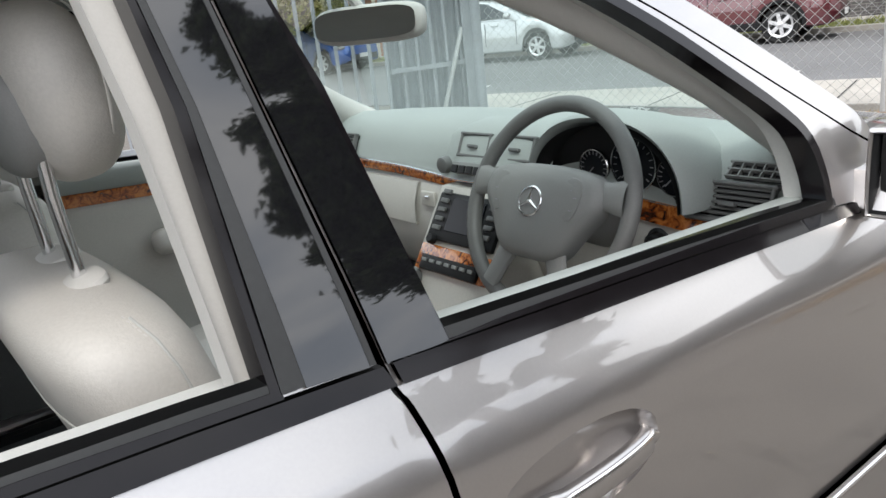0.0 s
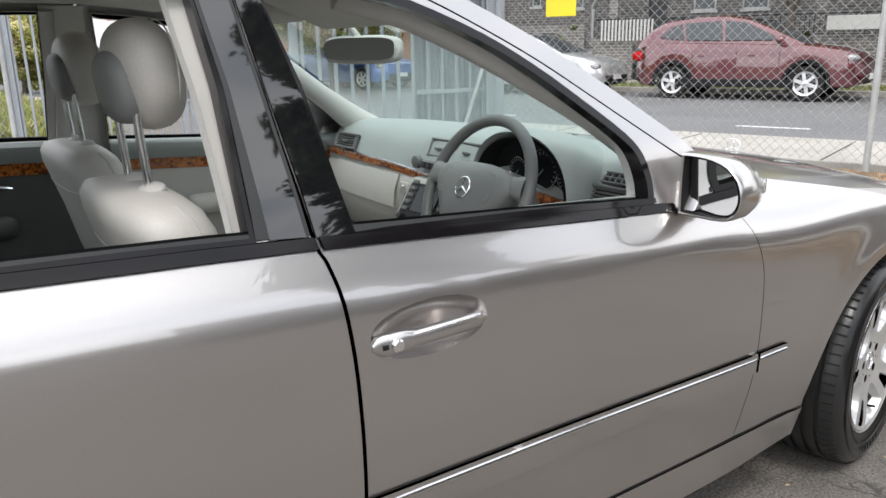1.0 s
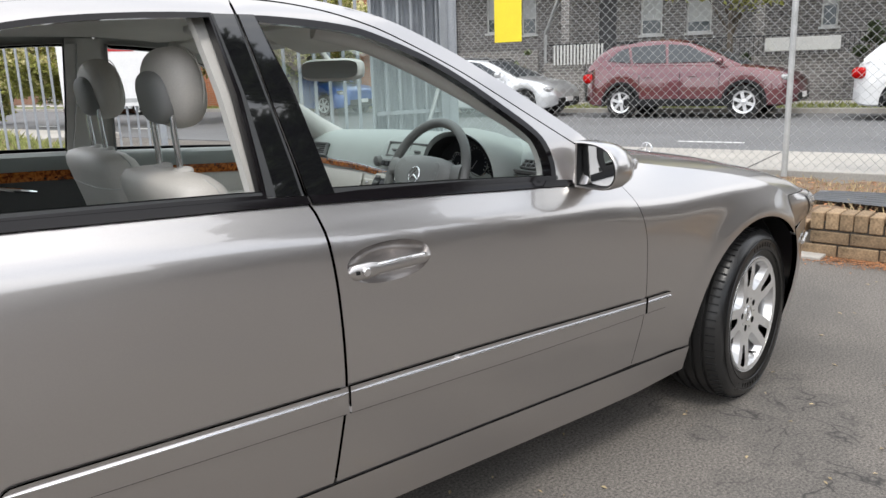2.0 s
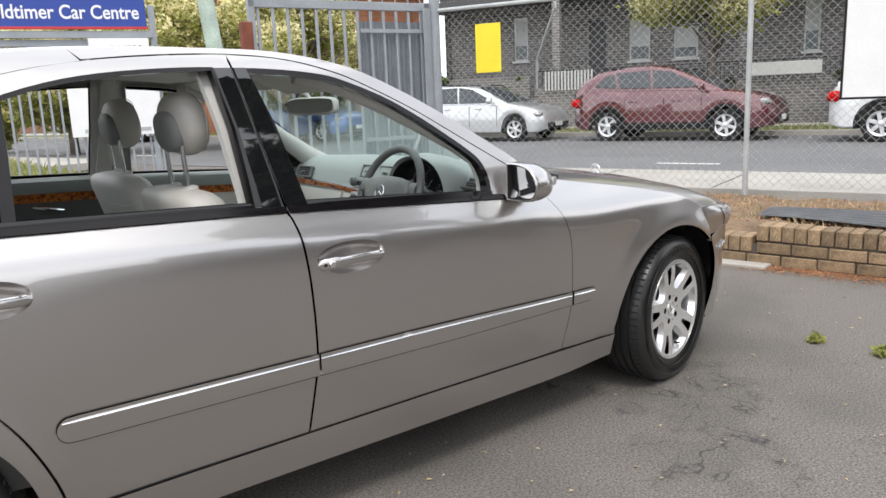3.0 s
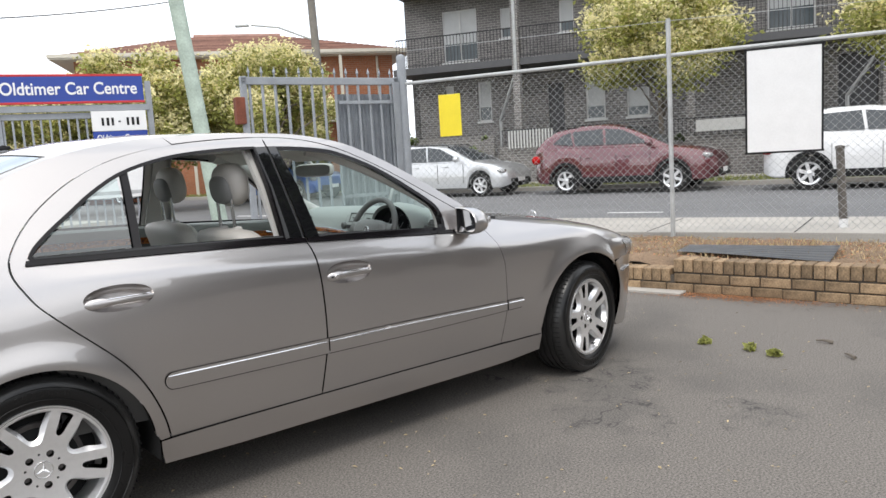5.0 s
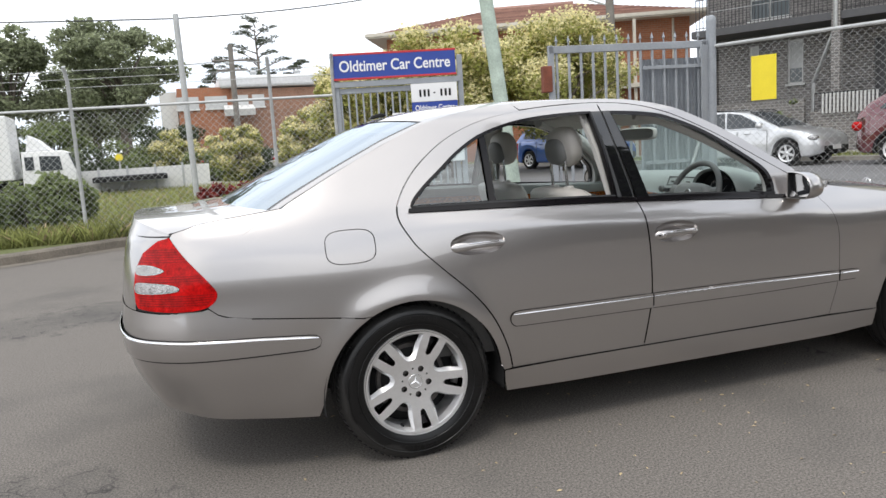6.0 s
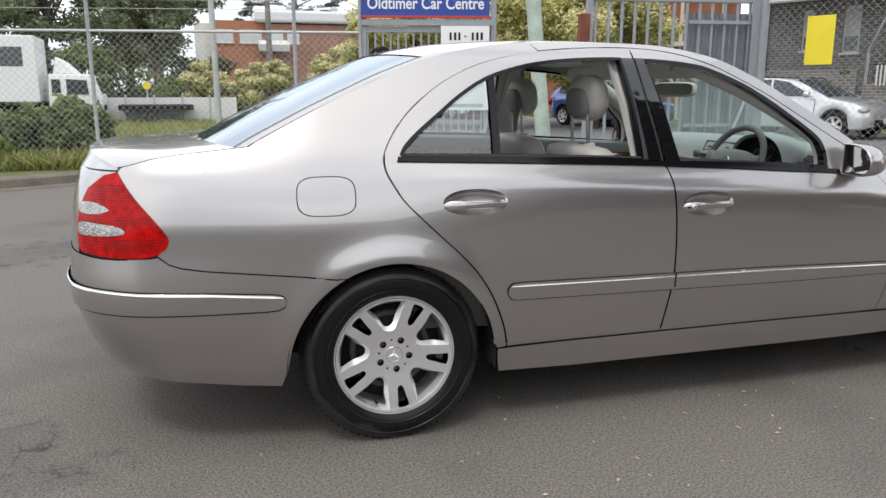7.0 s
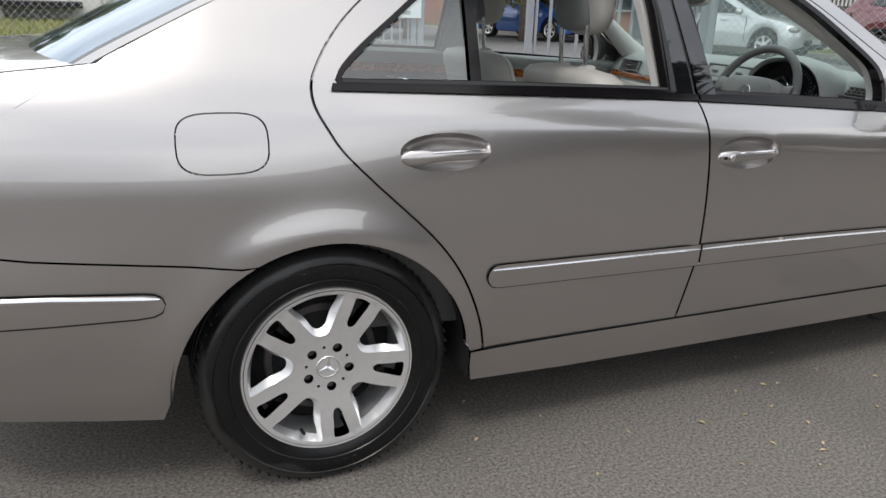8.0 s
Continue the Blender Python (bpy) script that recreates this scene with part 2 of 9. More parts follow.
def prism(outline, depth, plane="xz", at=0.0, bevel=0.0, seg=2):
    """A flat outline given some depth, centred at 'at' along the third axis."""
    bm = bmesh.new()
    put = {"xz": lambda u, v, w: (u, w, v), "xy": lambda u, v, w: (u, v, w), "yz": lambda u, v, w: (w, u, v)}[plane]
    lo = [bm.verts.new(put(u, v, at - depth / 2)) for u, v in outline]
    hi = [bm.verts.new(put(u, v, at + depth / 2)) for u, v in outline]
    n = len(outline)
    bm.faces.new(lo)
    bm.faces.new(list(reversed(hi)))
    for i in range(n):
        bm.faces.new((lo[i], hi[i], hi[(i + 1) % n], lo[(i + 1) % n]))
    bmesh.ops.recalc_face_normals(bm, faces=bm.faces)
    if bevel:
        es = [e for e in bm.edges if (e.verts[0] in lo) == (e.verts[1] in lo)]
        bmesh.ops.bevel(bm, geom=es, offset=bevel, segments=seg, affect="EDGES", profile=0.5)
    return bm


def merge(*bms):
    out = bmesh.new()
    for b in bms:
        me = bpy.data.meshes.new("tmp")
        b.to_mesh(me)
        b.free()
        out.from_mesh(me)
        bpy.data.meshes.remove(me)
    return out


def moved(bm, m):
    bmesh.ops.transform(bm, matrix=m, verts=bm.verts)
    return bm


def smooth_table(xs, ys, lo, hi, width=0.03, n=800):
    """A curve through points, rounded over a width."""
    grid = np.linspace(lo, hi, n)
    pad = int(n * width / (hi - lo) * 3) + 1
    step = grid[1] - grid[0]
    wide = np.concatenate([lo - step * np.arange(pad, 0, -1), grid, hi + step * np.arange(1, pad + 1)])
    xs, ys = np.array(xs, float), np.array(ys, float)
    val = np.interp(wide, xs, ys)
    left, right = wide < xs[0], wide > xs[-1]
    val[left] = ys[0] + (wide[left] - xs[0]) * (ys[1] - ys[0]) / (xs[1] - xs[0])
    val[right] = ys[-1] + (wide[right] - xs[-1]) * (ys[-1] - ys[-2]) / (xs[-1] - xs[-2])
    k = np.exp(-0.5 * (np.arange(-pad, pad + 1) * step / width) ** 2)
    val = np.convolve(val, k / k.sum(), mode="valid")
    return lambda x: float(np.interp(x, grid, val))


def catmull(pts, per=8, closed=False):
    pts = [Vector(p) for p in pts]
    n, out = len(pts), []
    for i in range(n if closed else n - 1):
        p0 = pts[(i - 1) % n] if closed or i else pts[0]
        p1, p2 = pts[i], pts[(i + 1) % n]
        p3 = pts[(i + 2) % n] if closed or i + 2 < n else pts[-1]
        for k in range(per):
            t = k / per
            out.append(0.5 * ((2 * p1) + (p2 - p0) * t + (2 * p0 - 5 * p1 + 4 * p2 - p3) * t * t + (3 * p1 - p0 - 3 * p2 + p3) * t ** 3))
    if not closed:
        out.append(pts[-1])
    return out

# ---------------------------------------------------------------- the silver sedan: its skin
from mathutils.geometry import delaunay_2d_cdt

PLAN = [(-1.118, 0.0), (-1.112, 0.3), (-1.085, 0.53), (-1.03, 0.68), (-0.92, 0.79), (-0.75, 0.855), (-0.4, 0.893), (0.0, 0.907), (0.5, 0.913),
        (1.2, 0.915), (2.0, 0.913), (2.5, 0.911), (2.85, 0.907), (3.05, 0.897), (3.2, 0.876), (3.345, 0.828), (3.47, 0.742), (3.575, 0.615), (3.645, 0.45), (3.69, 0.24), (3.705, 0.0)]
plan = catmull([(x, y, 0) for x, y in PLAN], 24)
plan_xy = np.array([(p.x, p.y) for p in plan])
arc = np.concatenate([[0], np.cumsum(np.linalg.norm(np.diff(plan_xy, axis=0), axis=1))])
arc -= np.interp(1.2, plan_xy[:, 0], arc) - 1.2
A0, A1 = float(arc[0]), float(arc[-1])


def along(x):
    """The way round the plan at a given x."""
    return float(np.interp(x, plan_xy[:, 0], arc))


def plan_at(a):
    p = np.array([np.interp(a, arc, plan_xy[:, 0]), np.interp(a, arc, plan_xy[:, 1])])
    e = 0.03
    d = np.array([np.interp(a + e, arc, plan_xy[:, 0]) - np.interp(a - e, arc, plan_xy[:, 0]), np.interp(a + e, arc, plan_xy[:, 1]) - np.interp(a - e, arc, plan_xy[:, 1])])
    d /= np.linalg.norm(d)
    return p, np.array([-d[1], d[0]])


# how far the side leans in, by height: amidships, over the front wing, at the tail
lean_mid = smooth_table([0.0, 0.15, 0.3, 0.5, 0.66, 0.80, 0.86, 0.885, 0.90, 0.93, 0.96, 0.99, 1.04, 1.2, 1.38, 1.46],
                        [0.10, 0.055, 0.026, 0.004, 0.0, 0.003, 0.007, 0.011, 0.017, 0.037, 0.055, 0.067, 0.089, 0.178, 0.293, 0.40], 0, 1.6, 0.013)
lean_back = smooth_table([0.0, 0.15, 0.3, 0.5, 0.66, 0.80, 0.88, 0.94, 0.99, 1.04, 1.2, 1.38, 1.46],
                         [0.10, 0.055, 0.026, 0.004, 0.0, 0.010, 0.026, 0.046, 0.066, 0.088, 0.178, 0.293, 0.40], 0, 1.6, 0.024)
lean_front = smooth_table([0.0, 0.15, 0.3, 0.5, 0.66, 0.76, 0.82, 0.87, 0.93, 1.0, 1.2],
                          [0.10, 0.055, 0.026, 0.006, 0.0, 0.003, 0.012, 0.05, 0.118, 0.22, 0.55], 0, 1.6, 0.018)
lean_tail = smooth_table([0.0, 0.2, 0.3, 0.45, 0.56, 0.62, 0.72, 0.80, 0.90, 0.98, 1.04, 1.1, 1.38],
                         [0.16, 0.10, 0.055, 0.018, 0.002, 0.004, 0.016, 0.020, 0.038, 0.064, 0.10, 0.15, 0.32], 0, 1.6, 0.02)


def smoothstep(x, a, b):
    t = min(1.0, max(0.0, (x - a) / (b - a)))
    return t * t * (3 - 2 * t)


WHEEL_Z, BASE, TYRE_R = 0.318, 2.854, 0.324


def skin(a, z, deep=0.0):
    """A point of the right flank (y below 0) at a way round the plan and a height, some depth beneath the paint."""
    p, n = plan_at(a)
    f, r = smoothstep(a, 1.95, 2.45), 1 - smoothstep(a, -0.75, -0.2)
    # the shoulder falls gently towards the nose
    zm = z + 0.055 * (p[0] - 1.15) * (1 - smoothstep(z, 0.93, 1.05))
    k = smoothstep(a, -0.25, 0.85)
    d = (lean_mid(zm) * k + lean_back(z) * (1 - k)) * (1 - f) * (1 - r) + lean_front(z) * f + lean_tail(z) * r
    for wx, wz, wr in ((0.0, 0.295, 0.372), (2.835, 0.31, 0.388)):
        q = math.hypot(p[0] - wx, z - wz)
        if z > 0.2:
            d -= 0.016 * math.exp(-((q - wr) / 0.066) ** 2) * smoothstep(z, 0.2, 0.45)
    tuck = 1 - smoothstep(a, -1.05, -0.72)
    if tuck > 0 and z < 0.56:
        d += tuck * 0.5 * (0.56 - z) ** 1.8
    d += deep
    return Vector((p[0] - n[0] * d, -(p[1] - n[1] * d), z))


def skin_normal(a, z):
    e = 0.006
    u = skin(a + e, z) - skin(a - e, z)
    v = skin(a, z + e) - skin(a, z - e)
    return u.cross(v).normalized()


def dense(outline, step):
    out = []
    for i, p in enumerate(outline):
        q = outline[(i + 1) % len(outline)]
        n = max(1, int(math.dist(p, q) / step))
        out += [(p[0] + (q[0] - p[0]) * k / n, p[1] + (q[1] - p[1]) * k / n) for k in range(n)]
    return out


def inside(p, poly):
    x, y, hit = p[0], p[1], False
    for i in range(len(poly)):
        (x0, y0), (x1, y1) = poly[i - 1], poly[i]
        if (y0 > y) != (y1 > y) and x < (x1 - x0) * (y - y0) / (y1 - y0) + x0:
            hit = not hit
    return hit


def rounded(outline, per=5, keep=()):
    """The outline as a smooth closed curve; corners in 'keep' stay sharp."""
    return [(p.x, p.y) for p in catmull([(u, v, 0) for u, v in outline], per, True)]


def flat_fill(outline, holes, step):
    """Triangles that fill an outline with holes, with an even grid inside."""
    loops = [dense(outline, step)] + [dense(h, step * 0.6) for h in holes]
    pts, edges = [], []
    for lp in loops:
        s = len(pts)
        pts += lp
        edges += [(s + i, s + (i + 1) % len(lp)) for i in range(len(lp))]
    border = np.array(pts)
    lo, hi = border.min(0), border.max(0)
    for i in range(int((hi[0] - lo[0]) / step) + 1):
        for j in range(int((hi[1] - lo[1]) / step) + 1):
            p = (lo[0] + (i + 0.5 * (j % 2)) * step, lo[1] + j * step)
            if np.abs(border - p).sum(1).min() > step * 0.55 and inside(p, loops[0]) and not any(inside(p, h) for h in loops[1:]):
                pts.append(p)
    v, _, f, _, _, _ = delaunay_2d_cdt([Vector(p) for p in pts], edges, [], 0, 1e-5)
    tris = []
    for t in f:
        c = sum((v[i] for i in t), Vector((0, 0))) / len(t)
        if inside(c, loops[0]) and not any(inside(c, h) for h in loops[1:]):
            tris.append(t)
    return v, tris, loops


def skin_panel(name, outline, material, parent, holes=(), step=0.032, deep=0.0, flange=0.018, mirror=False, label="", surf=None, normal=None, slope=0.0):
    """A piece of the skin cut to an outline in (way round, height), with its edges turned in."""
    surf, normal = surf or skin, normal or skin_normal
    v, tris, loops = flat_fill(outline, list(holes), step)
    s = -1 if mirror else 1
    bm = bmesh.new()
    normals = []

    def add(a, z, d, n=None):
        p = surf(a, z, d)
        k = n or normal(a, z)
        normals.append(Vector((k.x, k.y * s, k.z)))
        return bm.verts.new((p.x, p.y * s, p.z))

    vs = [add(p.x, p.y, deep) for p in v]
    for t in tris:
        t = [vs[i] for i in t]
        try:
            f = bm.faces.new(t)
        except ValueError:
            continue
        f.normal_update()
    bm.verts.index_update()
    for f in bm.faces:
        f.normal_update()
        if f.normal.dot(normals[f.verts[0].index]) < 0:
            f.normal_flip()
        f.smooth = True
    if flange:
        for li, lp in enumerate(loops):
            n = len(lp)
            cu, cv = sum(p[0] for p in lp) / n, sum(p[1] for p in lp) / n
            ups, lows = [], []
            for i, (a, z) in enumerate(lp):
                (a0, z0), (a1, z1) = lp[i - 1], lp[(i + 1) % n]
                out = (surf(a1, z1, deep) - surf(a0, z0, deep)).cross(normal(a, z))
                out = out.normalized() if out.length > 1e-9 else normal(a, z)
                ups.append(add(a, z, deep, out))
                if slope and li and max(math.dist(p, (cu, cv)) for p in lp) > 0.02:
                    k = slope / max(slope * 2, math.dist((a, z), (cu, cv)))
                    out = ((surf(cu, cv, deep) - surf(a, z, deep)).normalized() * 0.8 + normal(a, z) * 0.6).normalized()
                    ups[-1] = add(a, z, deep, out)
                    a, z = a + (cu - a) * k, z + (cv - z) * k
                lows.append(add(a, z, deep + flange, out))
            for i in range(n):
                j = (i + 1) % n
                bm.faces.new((ups[i], ups[j], lows[j], lows[i])).smooth = True
    me = bpy.data.meshes.new(name)
    bm.to_mesh(me)
    bm.free()
    me.materials.append(material)
    me.normals_split_custom_set_from_vertices(normals)
    ob = new(name, me)
    ob.parent = parent
    return tagged(ob, label=label)


def grown(pts, by):
    """A closed outline moved outwards."""
    n = len(pts)
    turn = sum(pts[i - 1][0] * pts[i][1] - pts[i][0] * pts[i - 1][1] for i in range(n))
    out = []
    for i, (x, y) in enumerate(pts):
        e = Vector(pts[(i + 1) % n]) - Vector(pts[i - 1])
        e = e.normalized() if e.length > 1e-9 else Vector((0, 0))
        k = by if turn > 0 else -by
        out.append((x + e.y * k, y - e.x * k))
    return out


def xz(pts):
    return [(along(x), z) for x, z in pts]


def oval(cx, cz, rx, rz, n=24, power=2.0):
    out = []
    for k in range(n):
        t = 2 * math.pi * k / n
        c, s = math.cos(t), math.sin(t)
        out.append((cx + rx * math.copysign(abs(c) ** (2 / power), c), cz + rz * math.copysign(abs(s) ** (2 / power), s)))
    return out


def arch(cx, cz, r, t0, t1, n=18, rz=None):
    return [(cx + r * math.cos(radians(t0 + (t1 - t0) * k / n)), cz + (rz or r) * math.sin(radians(t0 + (t1 - t0) * k / n))) for k in range(n + 1)]


sedan = holder("silver_sedan", label="champagne silver four-door sedan parked on asphalt, windows down", category="car")

# the lines of the flank (x, z)
GAP = 0.0035
rear_gap = [(1.046, 1.411), (0.941, 1.411), (0.794, 1.405), (0.645, 1.393), (0.498, 1.370), (0.361, 1.333), (0.224, 1.271), (0.11, 1.191), (0.037, 1.118),
            (-0.008, 1.050), (-0.021, 1.010), (-0.016, 0.968), (0.009, 0.919), (0.045, 0.865), (0.131, 0.778), (0.245, 0.669), (0.315, 0.585), (0.365, 0.497), (0.405, 0.395), (0.423, 0.316)]
mid_gap = [(1.046, 1.411), (1.046, 1.30), (1.054, 1.14), (1.068, 0.980), (1.079, 0.944), (1.088, 0.885), (1.100, 0.766), (1.105, 0.618), (1.103, 0.531), (1.087, 0.417), (1.070, 0.316)]
front_gap = [(2.03, 0.985), (2.075, 0.938), (2.109, 0.888), (2.15, 0.82), (2.178, 0.735), (2.183, 0.62), (2.182, 0.50), (2.162, 0.40), (2.140, 0.316)]
front_top = [(1.046, 1.411), (1.16, 1.404), (1.26, 1.388), (1.36, 1.360), (1.45, 1.324), (1.60, 1.243), (1.72, 1.165), (1.84, 1.085), (1.94, 1.022), (2.03, 0.985)]


def line(pts, per=4):
    return [(p.x, p.y) for p in catmull([(x, z, 0) for x, z in pts], per)]


def shift(pts, dx=0.0, dz=0.0):
    return [(x + dx, z + dz) for x, z in pts]


rear_win = line([(0.040, 1.030), (0.060, 1.058), (0.113, 1.104), (0.198, 1.166), (0.285, 1.228), (0.401, 1.291), (0.539, 1.333), (0.677, 1.356), (0.843, 1.368), (0.985, 1.371)], 3) + [(0.990, 1.20), (0.977, 0.988)]
rear_win = rear_win + line([(0.977, 0.988), (0.6, 1.000), (0.2, 1.010), (0.055, 1.014)], 2)[1:]
front_win = [(1.128, 0.970), (1.102, 1.20), (1.080, 1.368)] + line([(1.080, 1.368), (1.20, 1.361), (1.30, 1.350), (1.381, 1.332), (1.515, 1.275), (1.614, 1.214), (1.707, 1.145), (1.79, 1.078), (1.822, 1.035), (1.838, 0.975), (1.832, 0.934)], 3)[1:]
front_win = front_win + line([(1.832, 0.934), (1.5, 0.952), (1.2, 0.966)], 2)[1:]

rear_door_line = shift(line(list(reversed(rear_gap))), GAP)
arch_rear = arch(0.0, 0.292, 0.372, 8, 172)
SIDES = ((False, "right"), (True, "left"))

HANDLES = {"rear_door": (0.293, 0.861, 0.118, 0.046), "front_door": (1.239, 0.819, 0.114, 0.046)}


def handle_hole(kind):
    cx, cz, rx, rz = HANDLES[kind]
    return oval(along(cx), cz, rx, rz, 28, 2.2)


def handle_bowl(parent, kind, mirror):
    """The dished recess behind a handle, and the handle across it."""
    cx, cz, rx, rz = HANDLES[kind]
    s = -1 if mirror else 1
    ca = along(cx)
    bm = bmesh.new()
    rings = []
    for q in (1.0, 0.93, 0.8, 0.62, 0.4, 0.15):
        ring = []
        for a, z in oval(ca, cz, rx * q, rz * q, 28, 2.2):
            p = skin(a, z, 0.040 * (1 - q ** 4))
            ring.append(bm.verts.new((p.x, p.y * s, p.z)))
        rings.append(ring)
    for r0, r1 in zip(rings, rings[1:]):
        for k in range(28):
            bm.faces.new((r0[k], r0[(k + 1) % 28], r1[(k + 1) % 28], r1[k]))
    bm.faces.new(rings[-1])
    bmesh.ops.recalc_face_normals(bm, faces=bm.faces)
    part("handle_bowl", bm, M["paint"], parent, smooth=True)
    pts, rings = [], []
    bm = bmesh.new()
    for k in range(25):
        t = k / 24
        a = ca - rx * 0.98 + 2 * rx * 0.98 * t
        z = cz - 0.012 + 0.004 * t + 0.004 * math.sin(t * 3.1)
        lift = 0.017 * math.sin(math.pi * min(1, max(0, t * 1.1 - 0.05))) ** 0.5 if 0 < t < 1 else 0
        end = min(1.0, min(t, 1 - t) / 0.07) ** 0.5
        tall = (0.0185 - 0.0050 * smoothstep(t, 0.22, 0.34)) * (0.35 + 0.65 * end)
        c, nrm = skin(a, z, 0.006 - lift), skin_normal(a, z)
        up = (Vector((0, 0, 1)) - nrm * nrm.z).normalized()
        pts.append((c.x, c.y * s, c.z))
        ring = []
        for j in range(16):
            w = 2 * math.pi * j / 16
            cs, sn = math.cos(w), math.sin(w)
            p = c + nrm * (0.010 * math.copysign(abs(cs) ** 0.7, cs)) + up * (tall * math.copysign(abs(sn) ** 0.8, sn))
            ring.append(bm.verts.new((p.x, p.y * s, p.z)))
        rings.append(ring)
    for r0, r1 in zip(rings, rings[1:]):
        for j in range(16):
            bm.faces.new((r0[j], r0[(j + 1) % 16], r1[(j + 1) % 16], r1[j]))
    bm.faces.new(rings[0])
    bm.faces.new(rings[-1])
    bmesh.ops.recalc_face_normals(bm, faces=bm.faces)
    grip = part("handle", bm, M["paint"], parent, "silver painted pull handle", smooth=True, sharp=60)
    up = [(x, y - s * 0.0075, z + 0.0105) for x, y, z in pts[7:24]]
    part("bright_strip", tube(up, [0.001] + [0.0030] * 15 + [0.001], 8), M["chrome"], grip, "chrome strip", smooth=True)
    if kind == "front_door":
        x, y, z = pts[4]
        bm = lathe([(0.0, -0.004), (0.008, -0.004), (0.0105, -0.002), (0.0105, 0.004)], 20, "y", (x, y - s * 0.012, z))
        part("key_lock", bm, M["chrome"], parent, "chrome key lock", smooth=True)
        part("sensor", box((0.010, 0.004, 0.008), (x - 0.020, y - s * 0.008, z), bevel=0.001), M["black"], parent)


def window_band(parent, outline, mirror, width, material, name, deep=-0.004, grow=0.0, base=0.0):
    """A flat band that runs round a window's edge."""
    s = -1 if mirror else 1
    n = len(outline)
    c = (sum(p[0] for p in outline) / n, sum(p[1] for p in outline) / n)
    bm = bmesh.new()
    rings = []
    pts = [Vector((a, z)) for a, z in outline]
    for off, d in ((grow, deep + 0.008), (grow, deep), (grow - width, deep), (grow - width, deep + 0.035)):
        ring = []
        for i, p in enumerate(pts):
            e0, e1 = (p - pts[i - 1]), (pts[(i + 1) % n] - p)
            t = (e0.normalized() if e0.length > 1e-6 else Vector((0, 0))) + (e1.normalized() if e1.length > 1e-6 else Vector((0, 0)))
            nn = Vector((t.y, -t.x)).normalized() if t.length > 1e-6 else (p - Vector(c)).normalized()
            if nn.dot(p - Vector(c)) < 0:
                nn = -nn
            q = p + nn * off
            k = skin(q.x, q.y, d)
            ring.append(bm.verts.new((k.x, k.y * s, k.z)))
        rings.append(ring)
    for r0, r1 in zip(rings, rings[1:]):
        for k in range(n):
            bm.faces.new((r0[k], r0[(k + 1) % n], r1[(k + 1) % n], r1[k]))
    bmesh.ops.recalc_face_normals(bm, faces=bm.faces)
    return part(name, bm, material, parent, smooth=True, sharp=30)


def flank_patch(name, outline, material, parent, mirror, deep=-0.004, flange=0.008, step=0.03, label=""):
    return skin_panel(name, xz(outline), material, parent, step=step, deep=deep, flange=flange, mirror=mirror, label=label)


